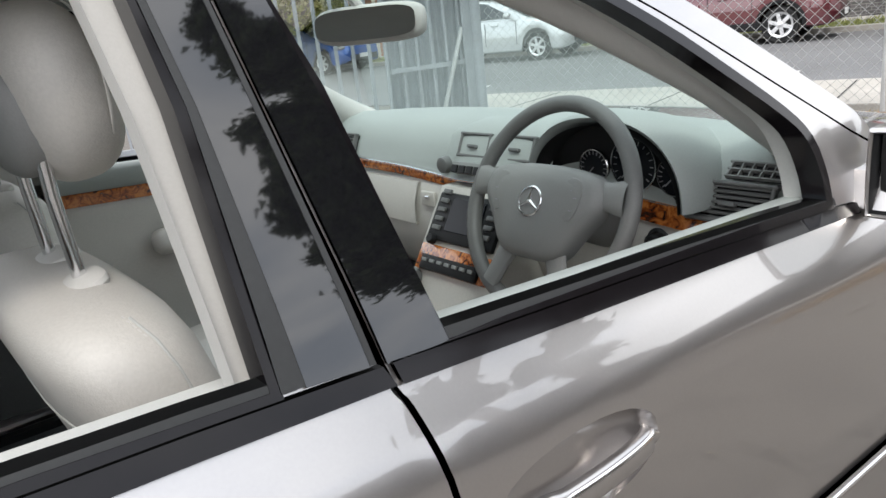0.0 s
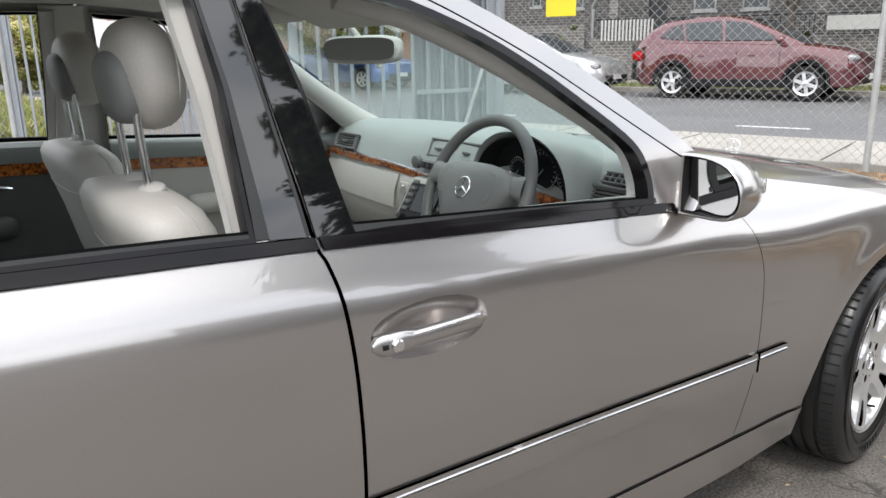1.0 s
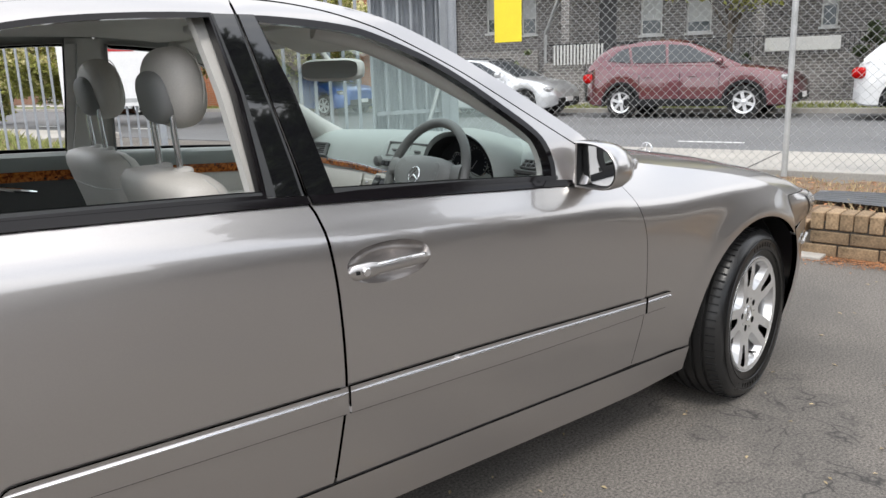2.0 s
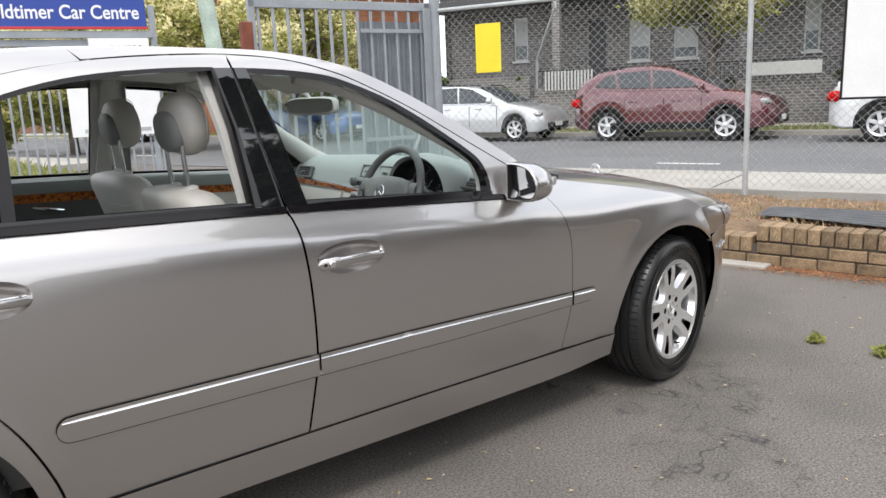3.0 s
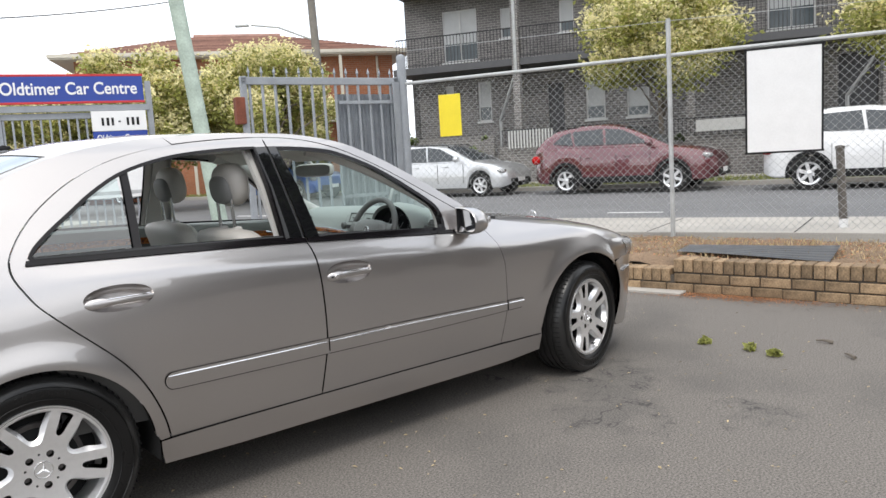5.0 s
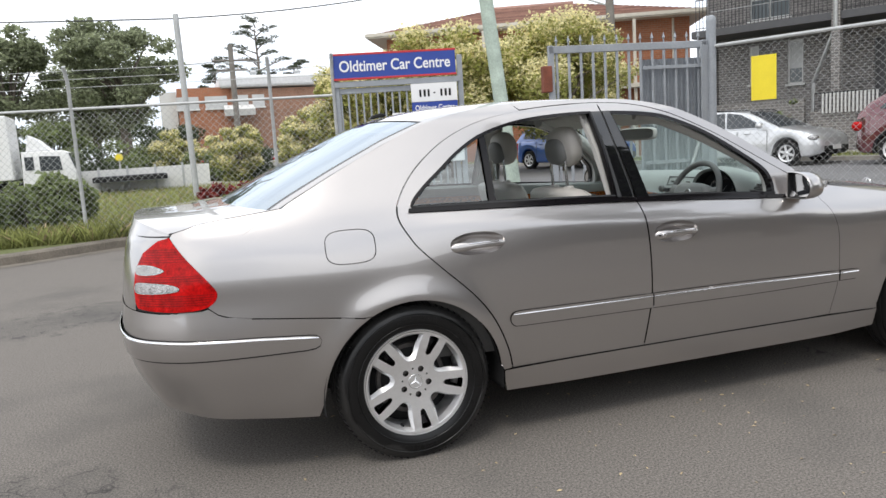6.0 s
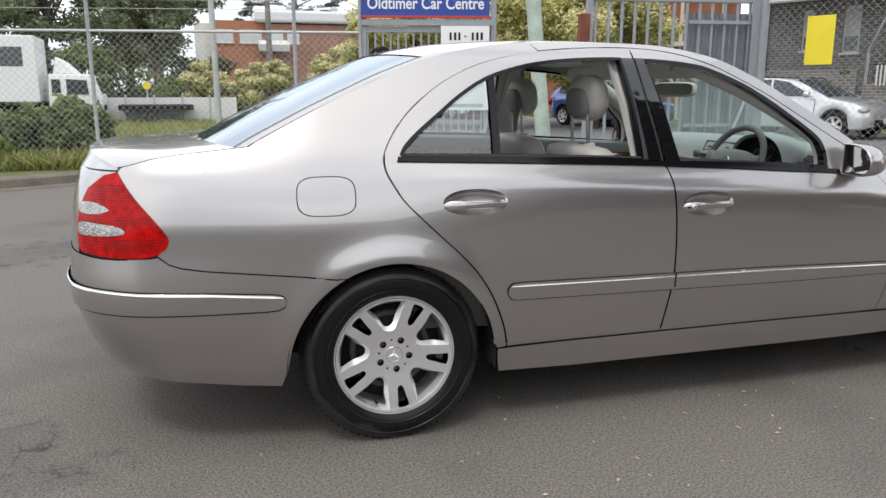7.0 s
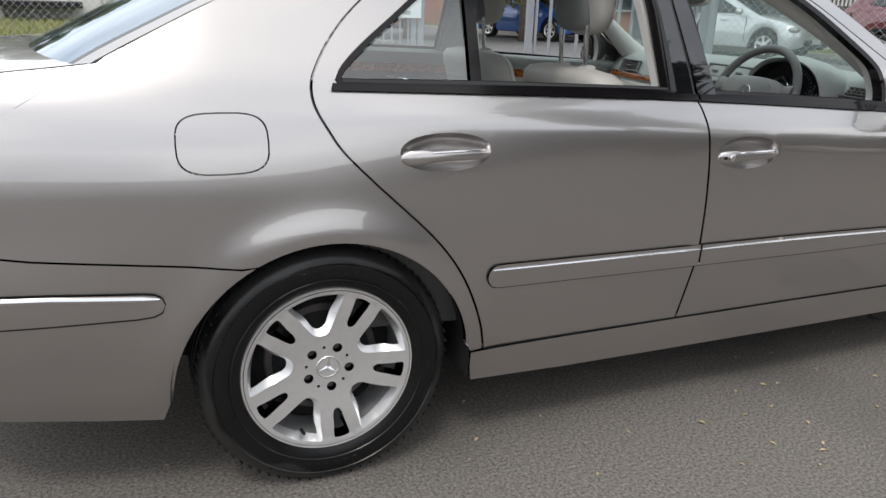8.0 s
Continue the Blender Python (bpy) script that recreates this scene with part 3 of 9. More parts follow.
for mirror, word in SIDES:
    s = -1 if mirror else 1
    # rear door
    o = shift(line(list(reversed(rear_gap))), GAP) + shift(line(mid_gap), -GAP)[1:]
    holes = [xz(rear_win), handle_hole("rear_door")]
    rear_door = skin_panel("rear_door", xz(o), M["paint"], sedan, holes, mirror=mirror)
    handle_bowl(rear_door, "rear_door", mirror)
    # front door
    o = shift(line(list(reversed(mid_gap))), GAP) + line(front_top)[1:] + shift(line(front_gap), -0.0012)[1:]
    front_door = skin_panel("front_door", xz(o), M["paint"], sedan, [xz(front_win), handle_hole("front_door")], mirror=mirror)
    handle_bowl(front_door, "front_door", mirror)
    # window seals and black belt mouldings
    window_band(rear_door, xz(rear_win), mirror, 0.013, M["belt"], "window_seal", grow=0.004)
    window_band(front_door, xz(front_win), mirror, 0.018, M["belt"], "window_seal", grow=0.004)
    flank_patch("belt_moulding", [(0.030, 1.021), (0.4, 1.011), (0.913, 0.991), (1.065, 0.983), (1.072, 0.966), (0.908, 0.974), (0.4, 0.994), (0.025, 1.006)], M["belt"], rear_door, mirror, -0.008)
    flank_patch("belt_moulding", [(1.075, 0.983), (1.472, 0.959), (1.86, 0.932), (1.895, 0.928), (1.895, 0.914), (1.466, 0.941), (1.078, 0.965)], M["belt"], front_door, mirror, -0.008)
    flank_patch("belt_seal", [(0.045, 1.030), (0.4, 1.0225), (0.913, 1.0035), (0.992, 0.999), (0.992, 0.9895), (0.913, 0.9935), (0.4, 1.0135), (0.043, 1.0235)], M["seal_grey"], rear_door, mirror, -0.003, 0.02, label="dull grey rubber window seal")
    flank_patch("belt_seal", [(1.132, 0.991), (1.472, 0.9715), (1.845, 0.945), (1.845, 0.935), (1.472, 0.9615), (1.132, 0.981)], M["seal_grey"], front_door, mirror, -0.003, 0.02, label="dull grey rubber window seal")
    # the two black pillar covers between the windows
    flank_patch("pillar_cover", [(0.999, 0.989), (1.0555, 0.985), (1.0435, 1.20), (1.0385, 1.372), (0.990, 1.372), (0.999, 1.2)], M["black_gloss"], rear_door, mirror, -0.005, label="glossy black pillar cover")
    flank_patch("pillar_cover", [(1.0715, 0.982), (1.136, 0.980), (1.108, 1.20), (1.086, 1.372), (1.0490, 1.372), (1.0550, 1.2)], M["black_gloss"], front_door, mirror, -0.005, label="glossy black pillar cover")
    flank_patch("pillar_seal", [(0.979, 0.991), (1.001, 0.990), (1.001, 1.2), (0.992, 1.372), (0.984, 1.372), (0.991, 1.2)], M["seal_grey"], rear_door, mirror, -0.0045, label="dull grey rubber pillar edge")
    flank_patch("pillar_seal", [(1.0565, 0.985), (1.0625, 0.9845), (1.0500, 1.20), (1.0440, 1.372), (1.0395, 1.372), (1.0445, 1.2)], M["seal_grey"], rear_door, mirror, -0.0035, label="dull grey rubber pillar edge")
    # fixed quarter glass and its post
    flank_patch("window_post", [(0.378, 1.015), (0.408, 1.014), (0.436, 1.300), (0.408, 1.292)], M["belt"], rear_door, mirror, 0.0, 0.02)
    q = [p for p in rear_win if p[0] < 0.40 and p[1] > 1.024]
    skin_panel("quarter_glass", xz(q + [(0.395, 1.286), (0.378, 1.02), (0.06, 1.024)]), M["glass"], rear_door, deep=0.012, flange=0, mirror=mirror)
    # body-coloured side mouldings with a bright blade
    for holder_ob, x0, x1 in ((rear_door, 0.415, 1.1035), (front_door, 1.1105, 2.176), (None, 2.186, 2.325)):
        zt = lambda x: 0.562 - 0.022 * (x - 0.415) / 1.9 - 0.010 * smoothstep(x, 1.4, 2.3)
        hgt = lambda x: 0.064 if x < 1.5 else 0.064 - 0.016 * smoothstep(x, 1.5, 2.3)
        ends = (x0 < 0.5, x1 > 2.3)
        n = 14
        top = [(x0 + (x1 - x0) * k / n, zt(x0 + (x1 - x0) * k / n)) for k in range(n + 1)]
        low = [(x, zt(x) - hgt(x)) for x, _ in reversed(top)]
        if ends[0]:
            top = top[1:]
            low = low[:-1] + [(x0 + 0.034 * (1 - math.sin(math.pi * j / 10)), zt(x0) - hgt(x0) / 2 * (1 + math.cos(math.pi * j / 10))) for j in range(1, 10)]
        if ends[1]:
            top = [p for p in top if p[0] < x1 - 0.03] + [(x1 - 0.026 * (1 - math.sin(math.pi * j / 10)), zt(x1) - hgt(x1) / 2 * (1 - math.cos(math.pi * j / 10))) for j in range(1, 10)]
            low = [p for p in low if p[0] < x1 - 0.03]
        own = holder_ob or sedan
        # dark panel reaching below the strip paints its recess and shadow line
        skin_panel("moulding_gap", xz(top + shift(low, 0, -0.0045)), M["gap"], own, mirror=mirror, step=0.03, deep=-0.0015, flange=0.004)
        strip = flank_patch("side_moulding", top + low, M["paint"], own, mirror, -0.0075, 0.010, 0.025)
        pts = []
        b0, b1 = x0 + (0.012 if ends[0] else 0.0), x1 - (0.02 if ends[1] else 0.0)
        for k in range(13):
            x = b0 + (b1 - b0) * k / 12
            p = skin(along(x), zt(x) - 0.013, -0.0080)
            pts.append((p.x, p.y * s, p.z))
        part("bright_blade", tube(pts, [0.002] + [0.0042] * 11 + [0.002], 8), M["chrome"], strip, "bright chrome blade", smooth=True)
    # front wing
    wing_top = [(2.03, 0.985), (2.12, 0.962), (2.334, 0.925), (2.6, 0.880), (2.8, 0.838), (2.95, 0.790), (3.04, 0.748)]
    o = shift(line(front_gap), 0.0012) + [(2.452, 0.300), (2.444, 0.33)] + arch(2.835, 0.31, 0.388, 174, 46) + [(3.095, 0.605), (3.085, 0.66), (3.062, 0.72)] + list(reversed(line(wing_top)))
    skin_panel("front_wing", xz(o), M["paint"], sedan, mirror=mirror, step=0.032 if mirror else 0.019)
    # front bumper corner
    aA = along(3.1)
    o = xz([(2.835 + (0.352 + 0.036 * (k / 10) ** 1.5) * math.cos(radians(8 + 3.5 * k)), 0.31 + (0.352 + 0.036 * (k / 10) ** 1.5) * math.sin(radians(8 + 3.5 * k))) for k in range(10, -1, -1)]) + xz([(3.178, 0.30), (3.165, 0.225), (3.22, 0.20)]) + [(aA + 0.35, 0.19), (A1, 0.19), (A1, 0.58), (aA + 0.5, 0.60), (aA + 0.16, 0.628)] + xz([(3.19, 0.628), (3.102, 0.609)])
    skin_panel("front_bumper", o, M["paint"], sedan, mirror=mirror)
    p0 = [skin(along(3.17) + 0.02 * k, 0.548 + 0.001 * k, -0.008) for k in range(8)]
    part("bright_blade", tube([(p.x, p.y * s, p.z) for p in p0], 0.007, 8), M["chrome"], sedan, "bright chrome blade", smooth=True)
    # sill
    sill = [(0.386, 0.309), (0.7, 0.3125), (1.07, 0.314), (1.5, 0.314), (2.0, 0.31), (2.45, 0.302), (2.447, 0.215), (2.2, 0.203), (1.5, 0.204), (0.7, 0.206), (0.40, 0.214), (0.390, 0.26)]
    skin_panel("sill", xz(sill), M["paint"], sedan, mirror=mirror, deep=-0.004)
    seal = [(0.425, 0.3165), (0.7, 0.3185), (1.07, 0.319), (1.5, 0.319), (2.0, 0.315), (2.445, 0.307), (2.445, 0.3035), (2.0, 0.3115), (1.5, 0.3155), (1.07, 0.3155), (0.7, 0.3145), (0.425, 0.3125)]
    skin_panel("sill_seal", xz(seal), M["gap"], sedan, mirror=mirror, deep=-0.0012, flange=0.003)
    # rear quarter
    roof_edge = [(-0.451, 1.074), (-0.256, 1.173), (-0.011, 1.284), (0.194, 1.362), (0.45, 1.414), (0.62, 1.428)]
    o = shift(line(list(reversed([p for p in rear_gap if p[0] < 0.64 or p[1] < 1.2]))), -GAP) + [(0.42, 0.3135), (0.386, 0.3135)]
    o = list(reversed(o))  # from the sill up to the roof
    up = shift(line(rear_gap[3:]), -GAP)
    lo = list(reversed(up))
    o = [(0.386, 0.3135)] + lo + list(reversed(line(roof_edge)))
    o += [(-0.470, 1.060), (-0.56, 1.050), (-0.688, 1.037), (-0.80, 1.022), (-0.905, 0.998), (-0.917, 0.978)]
    o += line([(-0.895, 0.950), (-0.80, 0.855), (-0.748, 0.795), (-0.740, 0.765), (-0.765, 0.728)], 4)
    o += [(-0.772, 0.720), (-0.740, 0.694), (-0.70, 0.680), (-0.625, 0.668), (-0.45, 0.650), (-0.30, 0.634), (-0.205, 0.622)] + arch(0.0, 0.292, 0.372, 117, 8, 24)
    fuel = oval(along(-0.226), 0.897, 0.100, 0.066, 32, 3.4)
    quarter = skin_panel("rear_quarter", xz(o), M["paint"], sedan, [fuel], mirror=mirror, step=0.032 if mirror else 0.019)
    skin_panel("fuel_flap", oval(along(-0.226), 0.897, 0.0965, 0.0625, 32, 3.4), M["paint"], quarter, mirror=mirror, deep=0.0008)
    # roof rail and windscreen pillar's outer face, above the doors
    rail = [(0.62, 1.428), (0.75, 1.432), (1.05, 1.432), (1.25, 1.418), (1.44, 1.372), (1.6, 1.296), (1.72, 1.222), (1.84, 1.142), (1.95, 1.066), (2.03, 1.008), (2.075, 0.975)]
    o = shift(line(list(reversed(rear_gap[:4]))), 0, 0.0045) + shift(line(front_top), 0, 0.0045)[1:] + list(reversed(line(rail)))
    skin_panel("roof_rail", xz(o), M["paint"], sedan, mirror=mirror, step=0.02)
    # rear bumper
    aB = along(-0.95)
    o = xz(arch(0.0, 0.292, 0.372, 172, 118, 14)) + xz([(-0.205, 0.618), (-0.30, 0.630), (-0.45, 0.646), (-0.625, 0.664), (-0.70, 0.676), (-0.738, 0.689), (-0.772, 0.715)])
    o += xz([(-0.80, 0.709), (-0.90, 0.704)]) + [(aB, 0.704), (aB - 0.2, 0.712), (A0, 0.715), (A0, 0.30), (aB - 0.3, 0.29), (aB - 0.10, 0.30)] + xz([(-0.75, 0.268), (-0.55, 0.246), (-0.40, 0.236), (-0.376, 0.30)])
    bumper = skin_panel("rear_bumper", o, M["paint"], sedan, mirror=mirror, deep=-0.002)
    t0 = along(-0.372)
    o = [(t0, 0.553), (t0 - 0.006, 0.568), (t0 - 0.02, 0.576), (t0 - 0.04, 0.579), (along(-0.6), 0.592), (aB, 0.606), (A0, 0.610), (A0, 0.524), (aB, 0.524), (along(-0.6), 0.523), (t0 - 0.06, 0.524), (t0 - 0.025, 0.528), (t0 - 0.007, 0.537)]
    # same painted shadow line, widened under the bumper strip
    skin_panel("moulding_gap", grown(o[:7] + shift(o[7:], 0, -0.005), 0.0016), M["gap"], bumper, mirror=mirror, deep=-0.004, flange=0.004)
    strip = skin_panel("bumper_moulding", o, M["paint"], bumper, mirror=mirror, deep=-0.010, flange=0.010)
    pts = []
    for k in range(40):
        a = t0 - 0.01 + (A0 + 0.01 - t0) * k / 39
        p = skin(a, float(np.interp(a, [A0, aB, along(-0.6), t0], [0.602, 0.598, 0.584, 0.566])), -0.0085)
        pts.append((p.x, p.y * s, p.z))
    part("bright_blade", tube(pts, [0.003] + [0.0070] * 39, 8), M["chrome"], strip, "bright chrome blade", smooth=True)
    # tail lamp: red lens with two clear inlays
    aT = along(-0.915)
    o = line([(aT, 0.985), (along(-0.80), 0.858), (along(-0.745), 0.792), (along(-0.736), 0.764), (along(-0.750), 0.738), (along(-0.785), 0.720), (along(-0.84), 0.712)], 6) + [(along(-0.9), 0.711), (along(-0.99), 0.716), (along(-1.03), 0.722), (along(-1.04), 0.745)]
    o += [(along(-1.043), 0.80), (along(-1.041), 0.86), (along(-1.016), 0.93), (along(-0.962), 0.974)]
    lamp = skin_panel("tail_lamp", o, M["lens_red"], sedan, mirror=mirror, deep=-0.003, label="red tail lamp lens")
    for zc, aw, hh, ae in ((0.800, 0.118, 0.021, -0.87), (0.868, 0.07, 0.019, -0.925)):
        o = rounded([(along(-1.034), zc + hh * 0.8), (along(-0.99), zc + hh), (along(ae) - 0.04, zc + hh * 0.7), (along(ae), zc - 0.002), (along(ae) - 0.03, zc - hh * 0.7), (along(-0.99), zc - hh), (along(-1.034), zc - hh * 0.8)], 3)
        skin_panel("clear_inlay", o, M["lens_clear"], lamp, mirror=mirror, deep=-0.0055, flange=0.003, step=0.015, label="clear reversing lens")
    # body metal behind the lamps and round the corner
    skin_panel("tail_panel", [(along(-0.70), 0.58), (along(-0.70), 0.99), (along(-0.93), 0.99), (A0, 0.99), (A0, 0.58)], M["gap"], sedan, mirror=mirror, deep=0.007, flange=0)
    # rib lines across the red lens
    for zc in [0.735 + 0.009 * k for k in range(26)]:
        if abs(zc - 0.80) < 0.024 or abs(zc - 0.868) < 0.022 or zc > 0.95:
            continue
        x1 = float(np.interp(zc, [0.728, 0.765, 0.795, 0.858, 0.985], [-0.775, -0.745, -0.752, -0.808, -0.922]))
        pts = []
        for k in range(6):
            x0 = float(np.interp(zc, [0.72, 0.86, 0.93, 0.974], [-1.022, -1.024, -0.998, -0.945]))
            a = along(x0) + (along(x1) - along(x0)) * k / 5
            p = skin(a, zc, -0.0042)
            pts.append((p.x, p.y * s, p.z))
        part("lens_rib", tube(pts, 0.0012, 4), M["lens_dark"], lamp, smooth=True)

# ---------------------------------------------------------------- roof, screens, bonnet, boot lid
edge_z = smooth_table([-0.8, -0.62, -0.451, -0.256, -0.011, 0.194, 0.45, 0.7, 1.05, 1.25, 1.44, 1.6, 1.72, 1.84, 1.95, 2.03, 2.12, 2.3],
                      [0.86, 0.975, 1.074, 1.173, 1.284, 1.362, 1.414, 1.432, 1.432, 1.418, 1.372, 1.296, 1.222, 1.142, 1.066, 1.008, 0.950, 0.87], -0.8, 2.4, 0.02)
top_z = smooth_table([-0.9, -0.70, -0.45, -0.2, 0.0, 0.12, 0.3, 0.6, 0.9, 1.15, 1.3, 1.42, 1.6, 1.8, 2.0, 2.15, 2.3],
                     [0.92, 1.035, 1.165, 1.28, 1.365, 1.405, 1.437, 1.457, 1.458, 1.447, 1.425, 1.392, 1.308, 1.20, 1.088, 1.003, 0.93], -0.9, 2.4, 0.03)


def edge_y(x):
    return -skin(along(x), edge_z(x)).y


def shell(x, q, deep=0.0):
    """The upper shell: q runs from 0 on the centre line to 1 at the right-hand edge."""
    z0, z1, w = edge_z(x), top_z(x), edge_y(x)
    t = min(1.0, abs(q))
    return Vector((x, -w * q, z0 + (z1 - z0) * (1 - t ** 2.4) ** 0.8 - deep))


def shell_part(name, xa, xb, q0, q1, material, nx=14, nq=14, deep=0.0, thick=0.0, label="", flip=False):
    bm = bmesh.new()
    rows = []
    for i in range(nq + 1):
        q = q0 + (q1 - q0) * i / nq
        a, b = xa(q), xb(q)
        rows.append([bm.verts.new(shell(a + (b - a) * k / nx, q, deep)) for k in range(nx + 1)])
    for r0, r1 in zip(rows, rows[1:]):
        for k in range(nx):
            bm.faces.new((r0[k], r0[k + 1], r1[k + 1], r1[k]))
    bmesh.ops.recalc_face_normals(bm, faces=bm.faces)
    for f in bm.faces:
        if (f.normal.z < 0) != flip:
            bmesh.ops.reverse_faces(bm, faces=bm.faces)
        break
    if thick:
        bmesh.ops.solidify(bm, geom=bm.faces[:], thickness=thick)
    return part(name, bm, material, sedan, label, smooth=True, sharp=50)


rear_top = lambda q: 0.08 + 0.115 * abs(q) ** 2.5
screen_top = lambda q: 1.385 - 0.10 * abs(q) ** 2.0
rear_base = lambda q: -0.70 + 0.22 * abs(q) ** 2.4
screen_base = lambda q: 2.22 - 0.16 * abs(q) ** 2.0
shell_part("roof", lambda q: rear_top(q), lambda q: screen_top(q), -1, 1, M["paint"], 30, 36)
shell_part("windscreen", lambda q: screen_top(q) + 0.004, lambda q: screen_base(q), -0.915, 0.915, M["screen"], 16, 24, 0.003, label="clear windscreen glass")
shell_part("rear_window", lambda q: rear_base(q), lambda q: rear_top(q) - 0.004, -0.93, 0.93, M["rear_glass"], 16, 24, 0.003, label="sloping tinted rear window")
for sgn in (-1, 1):
    shell_part("windscreen_pillar", lambda q: screen_top(q), lambda q: 2.16, 0.915 * sgn, 1.0 * sgn, M["paint"], 20, 5)
    shell_part("rear_pillar", lambda q: -0.62, lambda q: rear_top(q), 0.955 * sgn, 1.0 * sgn, M["paint"], 20, 3)
    shell_part("rear_window_frame", lambda q: -0.62, lambda q: rear_top(q), 0.925 * sgn, 0.956 * sgn, M["black_gloss"], 20, 3, 0.0015)


def lid_z(x):
    """Heights of the boot lid in the middle and at its edge, and its half width."""
    c = float(np.interp(x, [-0.95, -0.9, -0.8, -0.7, -0.4], [1.043, 1.044, 1.048, 1.054, 1.085]))
    e = float(np.interp(x, [-1.10, -1.0, -0.905, -0.80, -0.688, -0.56, -0.470], [0.985, 0.990, 0.998, 1.022, 1.037, 1.050, 1.060]))
    if x > -0.93:
        w = -skin(along(x), e).y
    else:
        w = float(np.interp(x, [-1.10, -1.06, -1.0, -0.93], [0.28, 0.50, 0.66, -skin(along(-0.93), 0.99).y]))
    return c, e, w


# bonnet: its front rim runs round from wing to wing; under it the nose falls to the bumper
rim_side = skin(along(3.04), 0.748)


def nose_rim(u):
    """From the wing's tip (0) to the middle of the nose (1)."""
    t = u * math.pi / 2
    q = math.cos(t) ** 0.8 if u < 1 else 0.0
    return Vector((rim_side.x + (3.615 - rim_side.x) * math.sin(t), rim_side.y * q, 0.748 - 0.048 * (1 - q ** 3)))


def bonnet_point(t, q):
    xs = 2.13 + 0.91 * t
    e = float(np.interp(xs, [2.03, 2.12, 2.334, 2.6, 2.8, 2.95, 3.04], [0.985, 0.962, 0.925, 0.88, 0.838, 0.79, 0.748]))
    side = skin(along(xs), e, 0.003)
    u = math.acos(min(1.0, abs(q) ** 1.25)) / (math.pi / 2)
    r = nose_rim(u)
    x = 2.13 + t * (r.x - 2.13) if abs(q) < 1 else side.x
    c = float(np.interp(2.13 + t * 1.485, [2.0, 2.2, 2.6, 3.0, 3.3, 3.45, 3.55, 3.615], [1.01, 0.985, 0.945, 0.885, 0.815, 0.765, 0.728, 0.70]))
    return Vector((x, side.y * q, e + (c - e) * (1 - abs(q) ** 3)))


def bonnet_mesh():
    bm = bmesh.new()
    cols = []
    for k in range(41):
        q = -1 + 2 * k / 40
        q = math.copysign(abs(q) ** 0.7, q)
        cols.append([bm.verts.new(bonnet_point(t / 36, q)) for t in range(37)])
    for c0, c1 in zip(cols, cols[1:]):
        for i in range(36):
            bm.faces.new((c0[i], c0[i + 1], c1[i + 1], c1[i]))
    bmesh.ops.recalc_face_normals(bm, faces=bm.faces)
    return bm


bonnet = part("bonnet", bonnet_mesh(), M["paint"], sedan, smooth=True, sharp=60)


def nose_point(u, v, out=0.0):
    a = along(3.10) + (A1 - along(3.10)) * u
    low, top = skin(a, 0.622 - 0.03 * u, 0.004), nose_rim(u)
    p, n = plan_at(a)
    swell = (0.004 + 0.030 * min(1.0, u * 5)) * math.sin(math.pi * v) ** 0.8 + out
    return low.lerp(top, v) + Vector((n[0] * swell, -n[1] * swell, swell * 0.5))


def nose_patch(name, u0, u1, v0, v1, material, out, mirror, nu=18, nv=8, label=""):
    s = -1 if mirror else 1
    bm = bmesh.new()
    cols = []
    for k in range(nu + 1):
        col = []
        for i in range(nv + 1):
            p = nose_point(u0 + (u1 - u0) * k / nu, v0 + (v1 - v0) * i / nv, out)
            col.append(bm.verts.new((p.x, p.y * s, p.z)))
        cols.append(col)
    for c0, c1 in zip(cols, cols[1:]):
        for i in range(nv):
            bm.faces.new((c0[i], c0[i + 1], c1[i + 1], c1[i]))
    bmesh.ops.recalc_face_normals(bm, faces=bm.faces)
    return part(name, bm, material, sedan, label, smooth=True, sharp=60)


for mirror, word in SIDES:
    nose_patch("nose_panel", 0.0, 0.72, 0.0, 1.0, M["paint"], 0.0, mirror)
    nose_patch("headlamp", 0.14, 0.66, 0.10, 0.84, M["lens_clear"], 0.003, mirror, label="clear headlamp lens")
    nose_patch("grille", 0.72, 1.0, 0.0, 1.0, M["black"], -0.004, mirror, label="dark radiator grille")


def boot_point(t, q):
    """The boot lid: t runs from the rear window's foot to the lip, q across."""
    xs = -0.475 - 0.445 * t
    c, e, w = lid_z(xs)
    side = skin(along(xs), e, 0.003) * 1.0
    side.y *= 0.994
    xc = -0.475 - 0.553 * t
    return Vector((xc + (side.x - xc) * abs(q) ** 3, side.y * q, e + (c - e) * (1 - abs(q) ** 3.4)))


